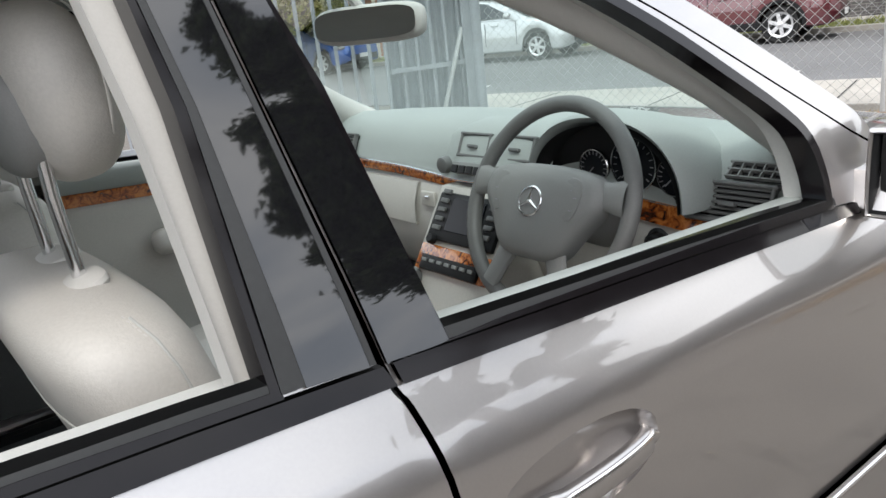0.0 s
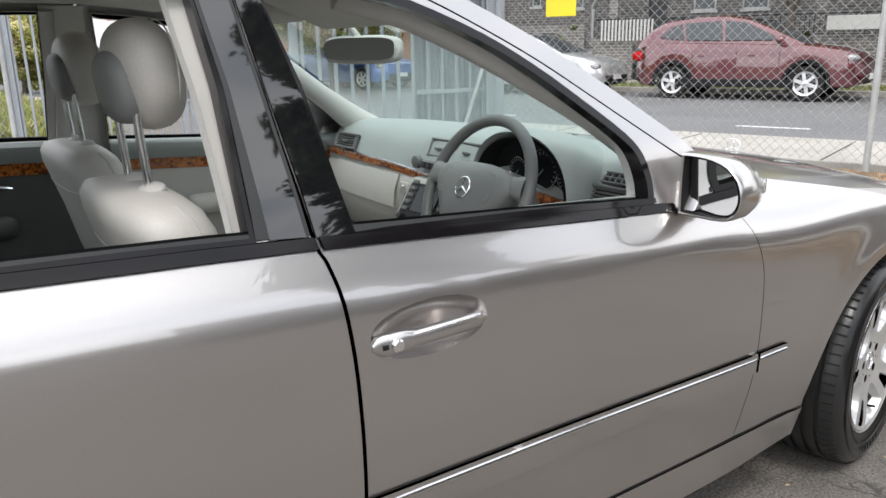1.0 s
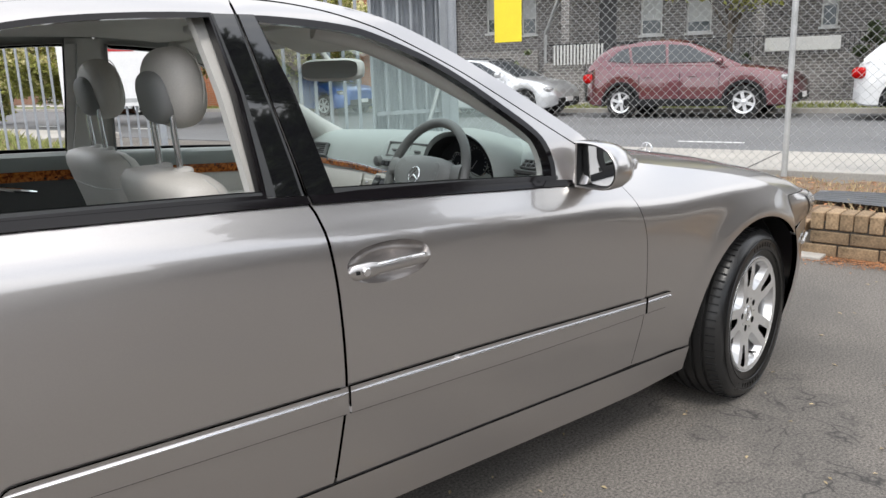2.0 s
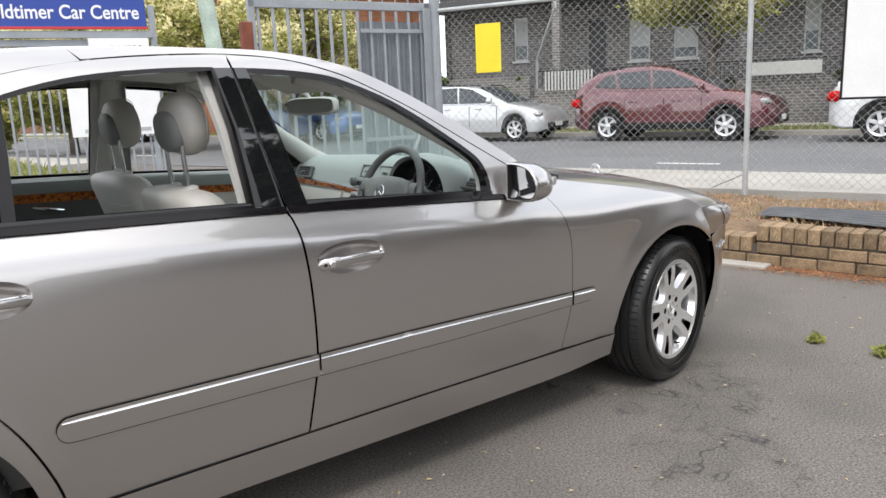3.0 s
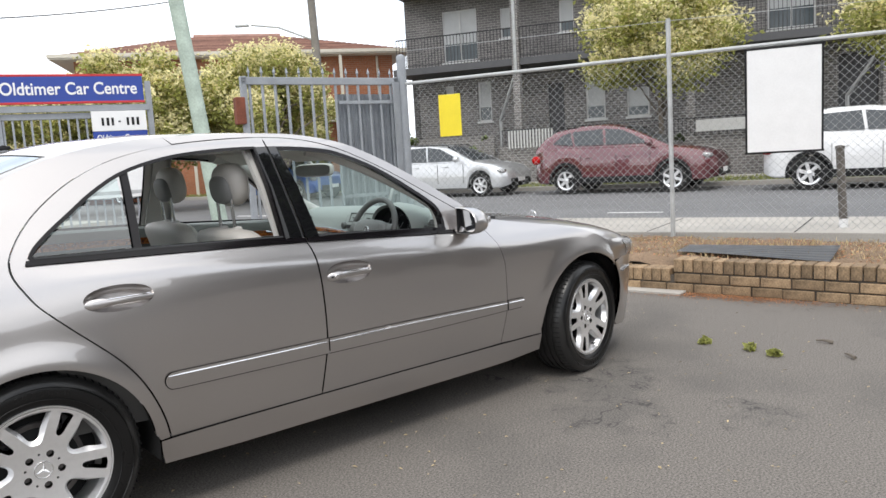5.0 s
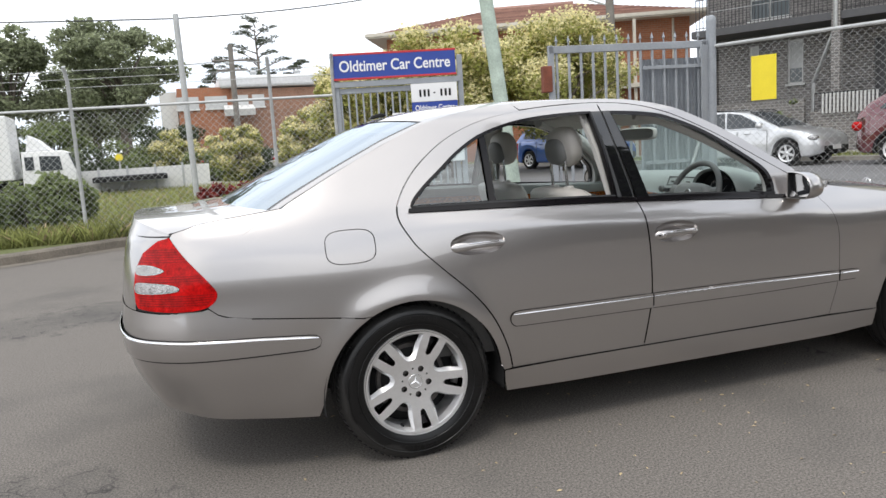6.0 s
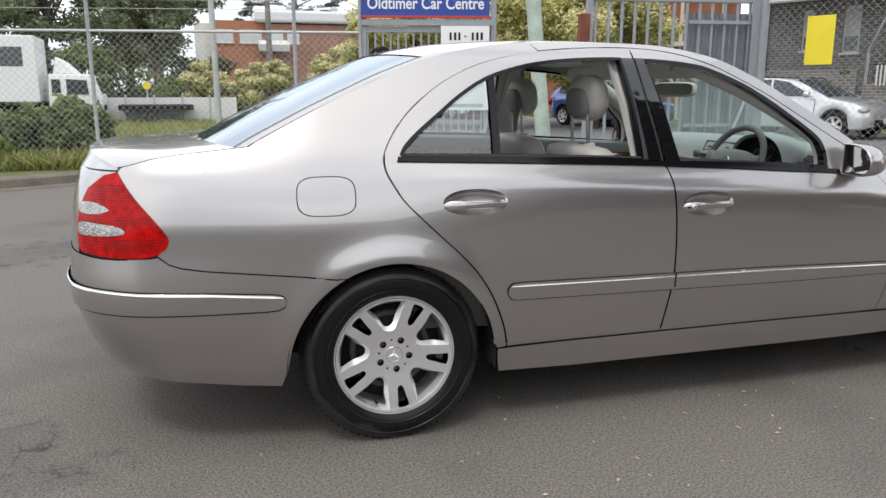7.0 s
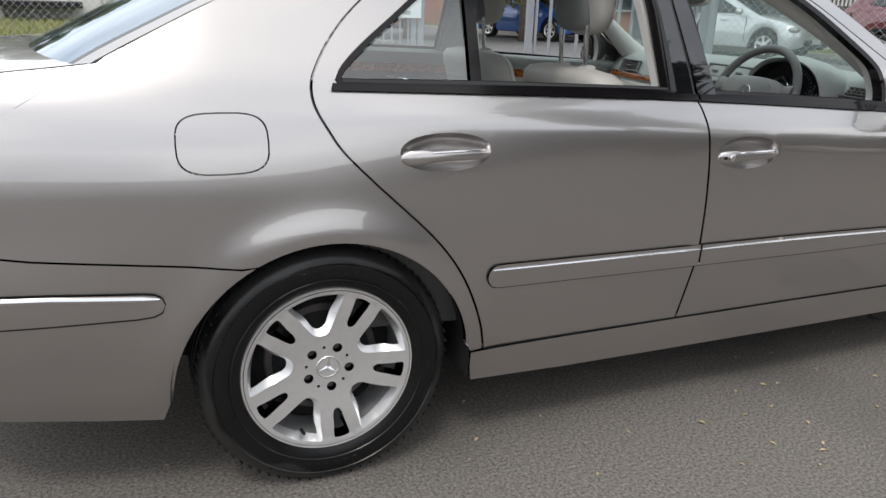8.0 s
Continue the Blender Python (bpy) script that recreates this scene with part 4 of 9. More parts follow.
def boot_lid():
    bm = bmesh.new()
    n, cols = 40, []
    for k in range(n + 1):
        q = -1 + 2 * k / n
        q = math.copysign(abs(q) ** 0.75, q)
        col = [bm.verts.new(boot_point(t / 22, q)) for t in range(23)]
        p = boot_point(1, q)
        col.append(bm.verts.new(p + Vector((-0.004, 0, -0.010))))
        # the rear face under the lip, down to the bumper
        for z, xe in ((0.980, -0.930), (0.956, -0.980), (0.93, -1.020), (0.86, -1.043), (0.80, -1.045), (0.75, -1.043), (0.712, -1.043)):
            a = A0 + (along(xe) - A0) * abs(q) ** 1.2
            s = skin(a, z, 0.001)
            col.append(bm.verts.new((s.x, s.y if q > 0 else -s.y, s.z)))
        cols.append(col)
    for c0, c1 in zip(cols, cols[1:]):
        for i in range(len(c0) - 1):
            bm.faces.new((c0[i], c0[i + 1], c1[i + 1], c1[i]))
    for col, sg in ((cols[0], 1), (cols[-1], -1)):
        low = [bm.verts.new(v.co + Vector((0, -0.004 * sg, -0.022))) for v in col[:24]]
        for i in range(23):
            bm.faces.new((col[i], col[i + 1], low[i + 1], low[i]))
    bmesh.ops.recalc_face_normals(bm, faces=bm.faces)
    return bm


boot = part("boot_lid", boot_lid(), M["paint"], sedan, smooth=True, sharp=38)
# added dark tubes draw the lid's shut line on both sides
for sg in (-1, 1):
    pts = []
    for k in range(20):
        p = boot_point(k / 19, 1.0)
        pts.append((p.x, (p.y * 1.0045) * sg, p.z + 0.0006))
    part("lid_seal", tube(pts, 0.0024, 6), M["gap"], boot, smooth=True)

# ---------------------------------------------------------------- wheels


def dish(r):
    return float(np.interp(r, [0.0, 0.034, 0.075, 0.12, 0.17, 0.20, 0.208, 0.215], [0.012, 0.012, 0.010, 0.004, -0.003, -0.005, -0.009, -0.0095]))


def wheel_face(u, v, deep=0.0):
    return Vector((u, dish(math.hypot(u, v)) + deep, v))


def wheel_normal(u, v):
    e = 0.004
    a = wheel_face(u + e, v) - wheel_face(u - e, v)
    b = wheel_face(u, v + e) - wheel_face(u, v - e)
    n = a.cross(b).normalized()
    return n if n.y < 0 else -n


def polar(r, deg):
    return (r * math.cos(radians(deg)), r * math.sin(radians(deg)))


def spoke_holes(turn):
    out = []
    for k in range(5):
        c = turn + 72 * k
        # slot along the middle of a spoke
        slot = [polar(0.128, c - 4.6), polar(0.119, c), polar(0.128, c + 4.6), polar(0.160, c + 5.4), polar(0.194, c + 6.0), polar(0.199, c + 3.5), polar(0.200, c), polar(0.199, c - 3.5), polar(0.194, c - 6.0), polar(0.160, c - 5.4)]
        out.append(rounded(slot, 3))
        # wide window between two spokes
        w = c + 36
        win = [polar(0.090, w), polar(0.099, w - 11), polar(0.13, w - 16), polar(0.165, w - 18.5), polar(0.196, w - 20.5), polar(0.2025, w - 18), polar(0.204, w), polar(0.2025, w + 18), polar(0.196, w + 20.5), polar(0.165, w + 18.5), polar(0.13, w + 16), polar(0.099, w + 11)]
        out.append(rounded(win, 3))
    return out


def make_wheel(at, turn, mirror, steer=0.0):
    x, y, z = at
    s = -1 if mirror else 1
    # tyre: bulged wall, rounded shoulder, grooved tread; y runs inboard
    R = TYRE_R
    prof = [(0.216, 0.010), (0.221, 0.000), (0.232, -0.006), (0.252, -0.013), (0.275, -0.015), (0.296, -0.010), (0.308, 0.000), (0.316, 0.011), (0.3205, 0.024)]
    groove = []
    for c in (0.052, 0.090, 0.128, 0.166):
        groove += [(R, c - 0.007), (R - 0.008, c - 0.005), (R - 0.008, c + 0.005), (R, c + 0.007)]
    prof += [(R - 0.001, 0.034)] + groove + [(R - 0.001, 0.184), (0.316, 0.205), (0.30, 0.222), (0.26, 0.23), (0.216, 0.21)]
    tyre = part("tyre", lathe(prof, 96, "y"), M["rubber"], sedan, "black rubber road tyre", smooth=True, sharp=28)
    pivot = Matrix.Translation((0, 0.11, 0)) @ Matrix.Rotation(radians(steer * s), 4, "Z") @ Matrix.Translation((0, -0.11, 0))
    tyre.matrix_basis = Matrix.Translation((x, y * s, z)) @ Matrix.Diagonal((1, s, 1, 1)) @ pivot
    # sipes across the outer tread
    bm = bmesh.new()
    for k in range(72):
        t = 2 * math.pi * k / 72
        m = Matrix.Rotation(-t, 3, "Y")
        bm_box(bm, (0.0045, 0.034, 0.003), m @ Vector((R - 0.0022, 0.024, 0)) , m @ euler(0, 90, 0) @ euler(8, 0, 0))
    part("tread_pattern", bm, M["dark"], tyre, kind="stuff")
    for r0, name in ((0.285, "wall_ring"), (0.246, "wall_ring")):
        part(name, lathe([(r0 - 0.0018, -0.0135), (r0, -0.0158), (r0 + 0.0018, -0.0135)], 80, "y"), M["rubber"], tyre, smooth=True)
    # block of raised lettering, unreadable: plain raised bars
    for a0 in (70, 250):
        for k in range(7):
            d = a0 + 5.5 * k
            px, pz = polar(0.267, d)
            part("raised_bar", box((0.011, 0.002, 0.017), (px, -0.0152, pz), Matrix.Rotation(-radians(d), 3, "Y") @ euler(0, 90, 0), 0.0006, 1), M["rubber"], tyre)
    rim = part("rim", lathe([(0.2195, 0.012), (0.2205, 0.000), (0.2185, -0.004), (0.2145, -0.003), (0.2115, 0.004), (0.207, 0.010), (0.203, 0.016), (0.200, 0.05), (0.196, 0.12), (0.206, 0.20)], 96, "y"), M["alloy"], sedan, "silver painted alloy rim", smooth=True, sharp=40)
    rim.matrix_basis = tyre.matrix_basis.copy()
    face_out = oval(0, 0, 0.2125, 0.2125, 60)
    bolts = [oval(*polar(0.056, turn + 72 * k), 0.0125, 0.0125, 16) for k in range(5)]
    tiny = [oval(*polar(0.056, turn + 36 + 72 * k), 0.004, 0.004, 8) for k in range(5)]
    skin_panel("spoke_face", face_out, M["alloy"], rim, spoke_holes(turn) + bolts + tiny, step=0.013, deep=0.006, flange=0.024, slope=0.0125, surf=wheel_face, normal=wheel_normal, label="five twin-spoke alloy face")
    for k in range(5):
        px, pz = polar(0.056, turn + 72 * k)
        part("bolt", lathe([(0.0, 0.030), (0.0085, 0.030), (0.009, 0.034), (0.009, 0.05)], 12, "y", (px, 0.0, pz)), M["disc"], rim, smooth=True)
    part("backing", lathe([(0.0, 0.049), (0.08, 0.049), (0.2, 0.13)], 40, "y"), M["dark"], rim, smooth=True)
    part("brake_disc", lathe([(0.06, 0.085), (0.145, 0.082), (0.148, 0.085), (0.148, 0.108)], 48, "y"), M["disc"], rim, "worn steel brake disc", smooth=True)
    # centre cap with a ring and three points
    cap = part("centre_cap", lathe([(0.0, 0.0185), (0.024, 0.0185), (0.030, 0.0205), (0.0325, 0.026)], 36, "y"), M["alloy"], rim, smooth=True)
    cap_y = 0.017
    ring = [(0.0285 * math.cos(t), cap_y, 0.0285 * math.sin(t)) for t in [2 * math.pi * k / 32 for k in range(32)]]
    bm = tube(ring, 0.0017, 6, True)
    for k in range(3):
        d = turn + 90 + 120 * k
        e, l, r = polar(0.0275, d), polar(0.0055, d + 60), polar(0.0055, d - 60)
        vs = [bm.verts.new((p[0], cap_y + dy, p[1])) for p, dy in ((e, 0), (l, 0.001), (r, 0.001))] + [bm.verts.new((0, cap_y - 0.003, 0))]
        for f in ((0, 1, 3), (0, 3, 2)):
            bm.faces.new([vs[i] for i in f])
    part("ornament", bm, M["chrome"], rim, "chrome three-point ornament in a ring", smooth=False)
    v = polar(0.188, turn - 108 + 5)
    part("valve", tube([(v[0], 0.03, v[1]), (v[0] * 0.98, 0.002, v[1] * 0.98)], 0.0045, 8), M["black"], rim, smooth=True)
    return tyre


for xw, yw, turn in ((0.0, -0.880, -9.0), (BASE, -0.884, 34.0)):
    make_wheel((xw, yw, WHEEL_Z), turn, False, 9.0 if xw > 1 else 0.0)
    make_wheel((xw, yw, WHEEL_Z), turn + 17, True, 9.0 if xw > 1 else 0.0)

# wheel wells, under-tray
for mirror, word in SIDES:
    s = -1 if mirror else 1
    for xw, zw, r in ((0.0, 0.292, 0.380), (2.835, 0.31, 0.394)):
        bm = bmesh.new()
        rows = []
        for k in range(25):
            t = radians(-8 + 196 * k / 24)
            rows.append([bm.verts.new((xw + r * math.cos(t), -s * yy, zw + r * math.sin(t))) for yy in (0.895 if xw < 1 else 0.845 if t > 1.1 else 0.80, 0.60, 0.5)])
        c = [bm.verts.new((xw, -s * 0.5, 0.2))]
        for r0, r1 in zip(rows, rows[1:]):
            bm.faces.new((r0[0], r0[1], r1[1], r1[0]))
            bm.faces.new((r0[1], r0[2], r1[2], r1[1]))
            bm.faces.new((r0[2], c[0], r1[2]))
        bmesh.ops.recalc_face_normals(bm, faces=bm.faces)
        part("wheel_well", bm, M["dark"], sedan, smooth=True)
part("under_tray", box((2.05, 1.66, 0.06), (1.43, 0, 0.235)), M["dark"], sedan)
part("under_tray", box((0.50, 1.30, 0.10), (-0.62, 0, 0.36)), M["dark"], sedan)
part("under_tray", box((0.42, 1.2, 0.05), (3.38, 0, 0.24)), M["dark"], sedan)
for yy in (-0.86, 0.86):
    part("rocker_inner", box((2.02, 0.03, 0.09), (1.42, yy * 0.985, 0.262)), M["dark"], sedan)

# door mirrors: straight inboard edge, outer corner swept round
MIRROR = rounded([(-0.99, -0.93), (-1.0, 0.0), (-0.98, 0.90), (-0.93, 0.985), (-0.55, 1.0), (0.0, 0.94), (0.5, 0.74), (0.84, 0.38), (0.98, -0.08), (0.94, -0.52), (0.72, -0.86), (0.35, -0.985), (-0.4, -1.0), (-0.93, -0.985)], 3)


def mirror_ring(bm, x, ry, rz, cy, cz, s):
    return [bm.verts.new((x, (cy - u * ry) * s, cz + v * rz)) for u, v in MIRROR]


def loft(bm, rings):
    n = len(rings[0])
    for r0, r1 in zip(rings, rings[1:]):
        for k in range(n):
            bm.faces.new((r0[k], r0[(k + 1) % n], r1[(k + 1) % n], r1[k]))


for mirror, word in SIDES:
    s = -1 if mirror else 1
    bm = bmesh.new()
    rings = [mirror_ring(bm, *q, s) for q in ((1.893, 0.069, 0.0585, -0.948, 0.972), (1.889, 0.0715, 0.061, -0.948, 0.972), (1.892, 0.0745, 0.064, -0.948, 0.972), (1.905, 0.0755, 0.065, -0.947, 0.972), (1.94, 0.075, 0.065, -0.946, 0.973), (1.98, 0.066, 0.057, -0.943, 0.972), (2.012, 0.046, 0.040, -0.938, 0.968), (2.024, 0.018, 0.015, -0.934, 0.966))]
    loft(bm, rings)
    bm.faces.new(rings[-1])
    bmesh.ops.recalc_face_normals(bm, faces=bm.faces)
    house = part("door_mirror", bm, M["paint"], sedan, "silver painted door mirror", smooth=True, sharp=50)
    bm = bmesh.new()
    loft(bm, [mirror_ring(bm, *q, s) for q in ((1.8935, 0.0688, 0.0583, -0.948, 0.972), (1.899, 0.0665, 0.056, -0.948, 0.972), (1.918, 0.066, 0.0555, -0.948, 0.972))])
    bmesh.ops.recalc_face_normals(bm, faces=bm.faces)
    part("mirror_rim", bm, M["black"], house, smooth=True, sharp=40)
    bm = bmesh.new()
    tilt = euler(0, -3, -9 * s)
    bm.faces.new([bm.verts.new(Vector((1.904, -0.948 * s, 0.972)) + tilt @ Vector((0.0, -u * 0.0635 * s, v * 0.053))) for u, v in MIRROR])
    part("mirror_glass", bm, M["mirror"], house, "clear mirror glass")
    part("turn_lens", box((0.035, 0.012, 0.030), (2.000, -0.996 * s, 0.972), euler(0, 0, 28 * s), 0.006), M["lens_clear"], house, "clear turn-signal lens", smooth=True)
    part("mirror_foot", prism([(1.90, 0.918), (2.0, 0.912), (2.03, 0.93), (2.01, 0.968), (1.93, 0.968)], 0.075, "xz", -0.872 * s, 0.006), M["paint"], house, smooth=True)

# roof aerial, bonnet ornament, washer jets
part("roof_aerial", prism([(0.10, 1.408), (0.19, 1.420), (0.185, 1.432), (0.16, 1.438), (0.115, 1.426)], 0.035, "xz", 0.0, 0.006), M["black"], sedan, smooth=True)
ring = [(3.38, 0.032 * math.cos(t), 0.842 + 0.032 * math.sin(t)) for t in [2 * math.pi * k / 28 for k in range(28)]]
bm = tube(ring, 0.0028, 6, True)
for k in range(3):
    d = radians(90 + 120 * k)
    bm_tube(bm, [(3.38, 0, 0.842), (3.38, 0.031 * math.cos(d), 0.842 + 0.031 * math.sin(d))], [0.004, 0.001], 6)
bm_tube(bm, [(3.38, 0, 0.812), (3.385, 0, 0.77)], [0.004, 0.009], 8)
part("bonnet_ornament", bm, M["chrome"], sedan, "upright chrome ring ornament", smooth=True)

# ---------------------------------------------------------------- cabin
M["dark_leather"] = surface("charcoal_leather", (0.075, 0.074, 0.072), 0.5, var=0.12, fine=220, bump=0.15, bump_scale=380)
M["pale_trim"] = surface("pale_grey_pillar_trim", (0.52, 0.505, 0.48), 0.6, var=0.04, fine=300, bump=0.06, bump_scale=500)
M["thread"] = surface("pale_thread", (0.55, 0.53, 0.5), 0.8, var=0.05)

# floor, firewall, parcel shelf, headliner
part("cabin_floor", box((1.74, 1.56, 0.03), (1.29, 0, 0.295)), M["carpet"], sedan)
part("firewall", box((0.04, 1.56, 0.70), (2.16, 0, 0.62), euler(0, 12, 0)), M["carpet"], sedan)
part("parcel_shelf", box((0.62, 1.36, 0.03), (-0.28, 0, 0.985), euler(0, -3, 0), 0.01), M["trim_grey"], sedan)
shell_part("headliner", lambda q: rear_top(q) - 0.02, lambda q: screen_top(q) - 0.03, -0.985, 0.985, M["headliner"], 20, 24, 0.045, flip=True)
for yy in (-0.36, 0.36):
    part("sun_visor", box((0.17, 0.42, 0.018), (1.385, yy, 1.338), euler(0, 22, 0), 0.007), M["headliner"], sedan, smooth=True)
shell_part("header_trim", lambda q: screen_top(q) - 0.05, lambda q: screen_top(q) + 0.075, -0.9, 0.9, M["headliner"], 6, 24, 0.022, flip=True)
part("roof_console", box((0.26, 0.20, 0.03), (1.31, 0.0, 1.362), euler(0, 13, 0), 0.01), M["pale_trim"], sedan, smooth=True)
for sgn in (-1, 1):
    for a, b in ((screen_top(0.9), 2.14),):
        pts = [shell(1.30 + 0.80 * k / 12, 0.885 * sgn, 0.052) for k in range(13)]
        part("pillar_trim", tube(pts, [0.036] * 9 + [0.042, 0.048, 0.055, 0.06], 14), M["pale_trim"], sedan, "pale grey windscreen pillar trim", smooth=True)

for mirror, word in SIDES:
    s = -1 if mirror else 1
    # inner faces of the doors: soft ledge, wooden band, lower panel
    for x0, x1, lower in ((0.08, 1.03, "dark_leather"), (1.13, 2.02, "leather")):
        zb = lambda x: float(np.interp(x, [0.04, 0.9, 1.85], [1.012, 0.985, 0.935]))
        n = 10
        xs = [x0 + (x1 - x0) * k / n for k in range(n + 1)]
        strip = lambda hi, lo: [(x, zb(x) + hi) for x in xs] + [(x, zb(x) + lo) for x in reversed(xs)]
        # the ledge is a solid: flat top, rounded over
        bm = bmesh.new()
        rows = []
        for x in xs:
            z = zb(x)
            rows.append([bm.verts.new((p.x, p.y * s, p.z)) for p in (skin(along(x), z + 0.002, 0.022), skin(along(x), z + 0.008, 0.040), skin(along(x), z + 0.006, 0.066), skin(along(x), z - 0.006, 0.082), skin(along(x), z - 0.03, 0.087), skin(along(x), z - 0.062, 0.078))])
        for r0, r1 in zip(rows, rows[1:]):
            for k in range(len(r0) - 1):
                bm.faces.new((r0[k], r0[k + 1], r1[k + 1], r1[k]))
        bmesh.ops.recalc_face_normals(bm, faces=bm.faces)
        trim = part("door_trim", bm, M["dash_top"], sedan, "soft grey door top ledge", smooth=True, sharp=60)
        skin_panel("wood_band", xz(strip(-0.060, -0.098)), M["wood"], trim, deep=0.082, flange=-0.006, mirror=mirror, label="polished burl wood band")
        skin_panel("door_panel", xz(strip(-0.098, -0.62)), M[lower], trim, deep=0.075, flange=0, mirror=mirror)
        bm = bmesh.new()
        bm_box(bm, (0.50, 0.07, 0.075), ((x0 + x1) / 2 + 0.03, -0.775 * s, 0.735), None, 0.03, 3)
        part("armrest", bm, M[lower], trim, smooth=True)
        hp = [skin(along((x0 + x1) / 2 + 0.16 + 0.03 * k), zb(1.0) - 0.105 - 0.006 * k, 0.092 + 0.012 * math.sin(k * 0.8)) for k in range(5)]
        part("inner_handle", tube([(p.x, p.y * s, p.z) for p in hp], [0.006, 0.008, 0.009, 0.008, 0.005], 8), M["chrome"], trim, "chrome inner door pull", smooth=True)
    # centre pillar trim and belt guide
    skin_panel("pillar_trim", xz([(0.955, 0.70), (1.13, 0.70), (1.105, 1.0), (1.085, 1.2), (1.06, 1.385), (0.945, 1.385), (0.955, 1.2), (0.955, 1.0)]), M["pale_trim"], sedan, deep=0.048, flange=-0.03, mirror=mirror)
    skin_panel("rear_pillar_trim", xz([(-0.44, 1.03), (-0.05, 1.03), (0.04, 1.12), (0.2, 1.26), (0.42, 1.365), (0.30, 1.372), (0.12, 1.315), (-0.1, 1.22), (-0.3, 1.12)]), M["pale_trim"], sedan, deep=0.035, flange=0, mirror=mirror)
    # door frames' inner faces
    for win in (rear_win, front_win):
        window_band(sedan, xz(win), mirror, 0.030, M["trim_grey"], "frame_trim", deep=0.030, grow=0.028)

# ---- dashboard: one moulded body across the cabin
bm = bmesh.new()
prof = [(2.17, 1.000), (2.10, 1.016), (2.00, 1.022), (1.945, 1.012), (1.905, 0.990), (1.878, 0.955), (1.865, 0.918), (1.860, 0.905), (1.858, 0.870), (1.850, 0.860), (1.838, 0.80), (1.835, 0.745), (1.87, 0.66), (2.02, 0.55)]
rows = []
for k in range(61):
    y = -0.775 + 1.55 * k / 60
    back = 0.06 * (abs(y) / 0.775) ** 3
    row = []
    for i, (x, z) in enumerate(prof):
        dz = -0.028 * (abs(y) / 0.775) ** 2.5 if i < 6 else -0.02 * (abs(y) / 0.775) ** 2 + 0.004
        sway = 0.014 * math.exp(-((y - 0.20) / 0.22) ** 2) if 5 < i < 10 else 0
        row.append(bm.verts.new((x + (back if i > 1 else -back * 0.5), y, z + dz - sway * 0)))
    rows.append(row)
for r0, r1 in zip(rows, rows[1:]):
    for i in range(len(prof) - 1):
        f = bm.faces.new((r0[i], r0[i + 1], r1[i + 1], r1[i]))
        f.material_index = 0 if i < 8 else 1
bmesh.ops.recalc_face_normals(bm, faces=bm.faces)
dash = part("dashboard", bm, [M["dash_top"], M["leather"]], sedan, "grey soft-touch dashboard", smooth=True, sharp=50)


def dash_face(y, z, out=0.0):
    """A point on the dashboard's face at a height."""
    px = np.interp(-z, [-1.022, -1.012, -0.990, -0.955, -0.918, -0.905, -0.870, -0.860, -0.80, -0.745, -0.66], [2.0, 1.945, 1.905, 1.878, 1.865, 1.860, 1.858, 1.850, 1.838, 1.835, 1.87])
    return Vector((float(px) + 0.06 * (abs(y) / 0.775) ** 3 - out, y, z))


def band(name, y0, y1, zt, zb, out, material, parent=None, label="", n=24):
    bm = bmesh.new()
    rows = []
    for k in range(n + 1):
        y = y0 + (y1 - y0) * k / n
        t, b = zt(y), zb(y)
        rows.append([bm.verts.new(p) for p in (dash_face(y, t, -0.004), dash_face(y, t, out), dash_face(y, (t + b) / 2, out + 0.004), dash_face(y, b, out), dash_face(y, b, -0.004))])
    for r0, r1 in zip(rows, rows[1:]):
        for i in range(4):
            bm.faces.new((r0[i], r0[i + 1], r1[i + 1], r1[i]))
    bmesh.ops.recalc_face_normals(bm, faces=bm.faces)
    return part(name, bm, material, parent or dash, label, smooth=True, sharp=45)


wt = lambda y: 0.906 - 0.018 * smoothstep(-y, -0.30, 0.10)
band("wood_band", -0.09, 0.74, lambda y: wt(y), lambda y: wt(y) - 0.025, 0.008, M["wood"], label="polished burl wood band")
band("wood_band", -0.74, -0.47, lambda y: 0.900 + 0.13 * (y + 0.47), lambda y: 0.866 + 0.13 * (y + 0.47), 0.010, M["wood"], label="polished burl wood band")
band("bright_edge", -0.09, 0.74, lambda y: wt(y) + 0.003, lambda y: wt(y), 0.012, M["chrome"])
band("glovebox_lid", 0.16, 0.62, lambda y: 0.868, lambda y: 0.765, 0.010, M["leather"], label="grey glovebox lid")
part("glovebox_catch", box((0.012, 0.055, 0.038), dash_face(0.105, 0.835, 0.012), None, 0.006), M["leather"], dash, smooth=True)
part("lock_button", box((0.008, 0.018, 0.006), dash_face(0.10, 0.842, 0.02), None, 0.002), M["chrome"], dash)


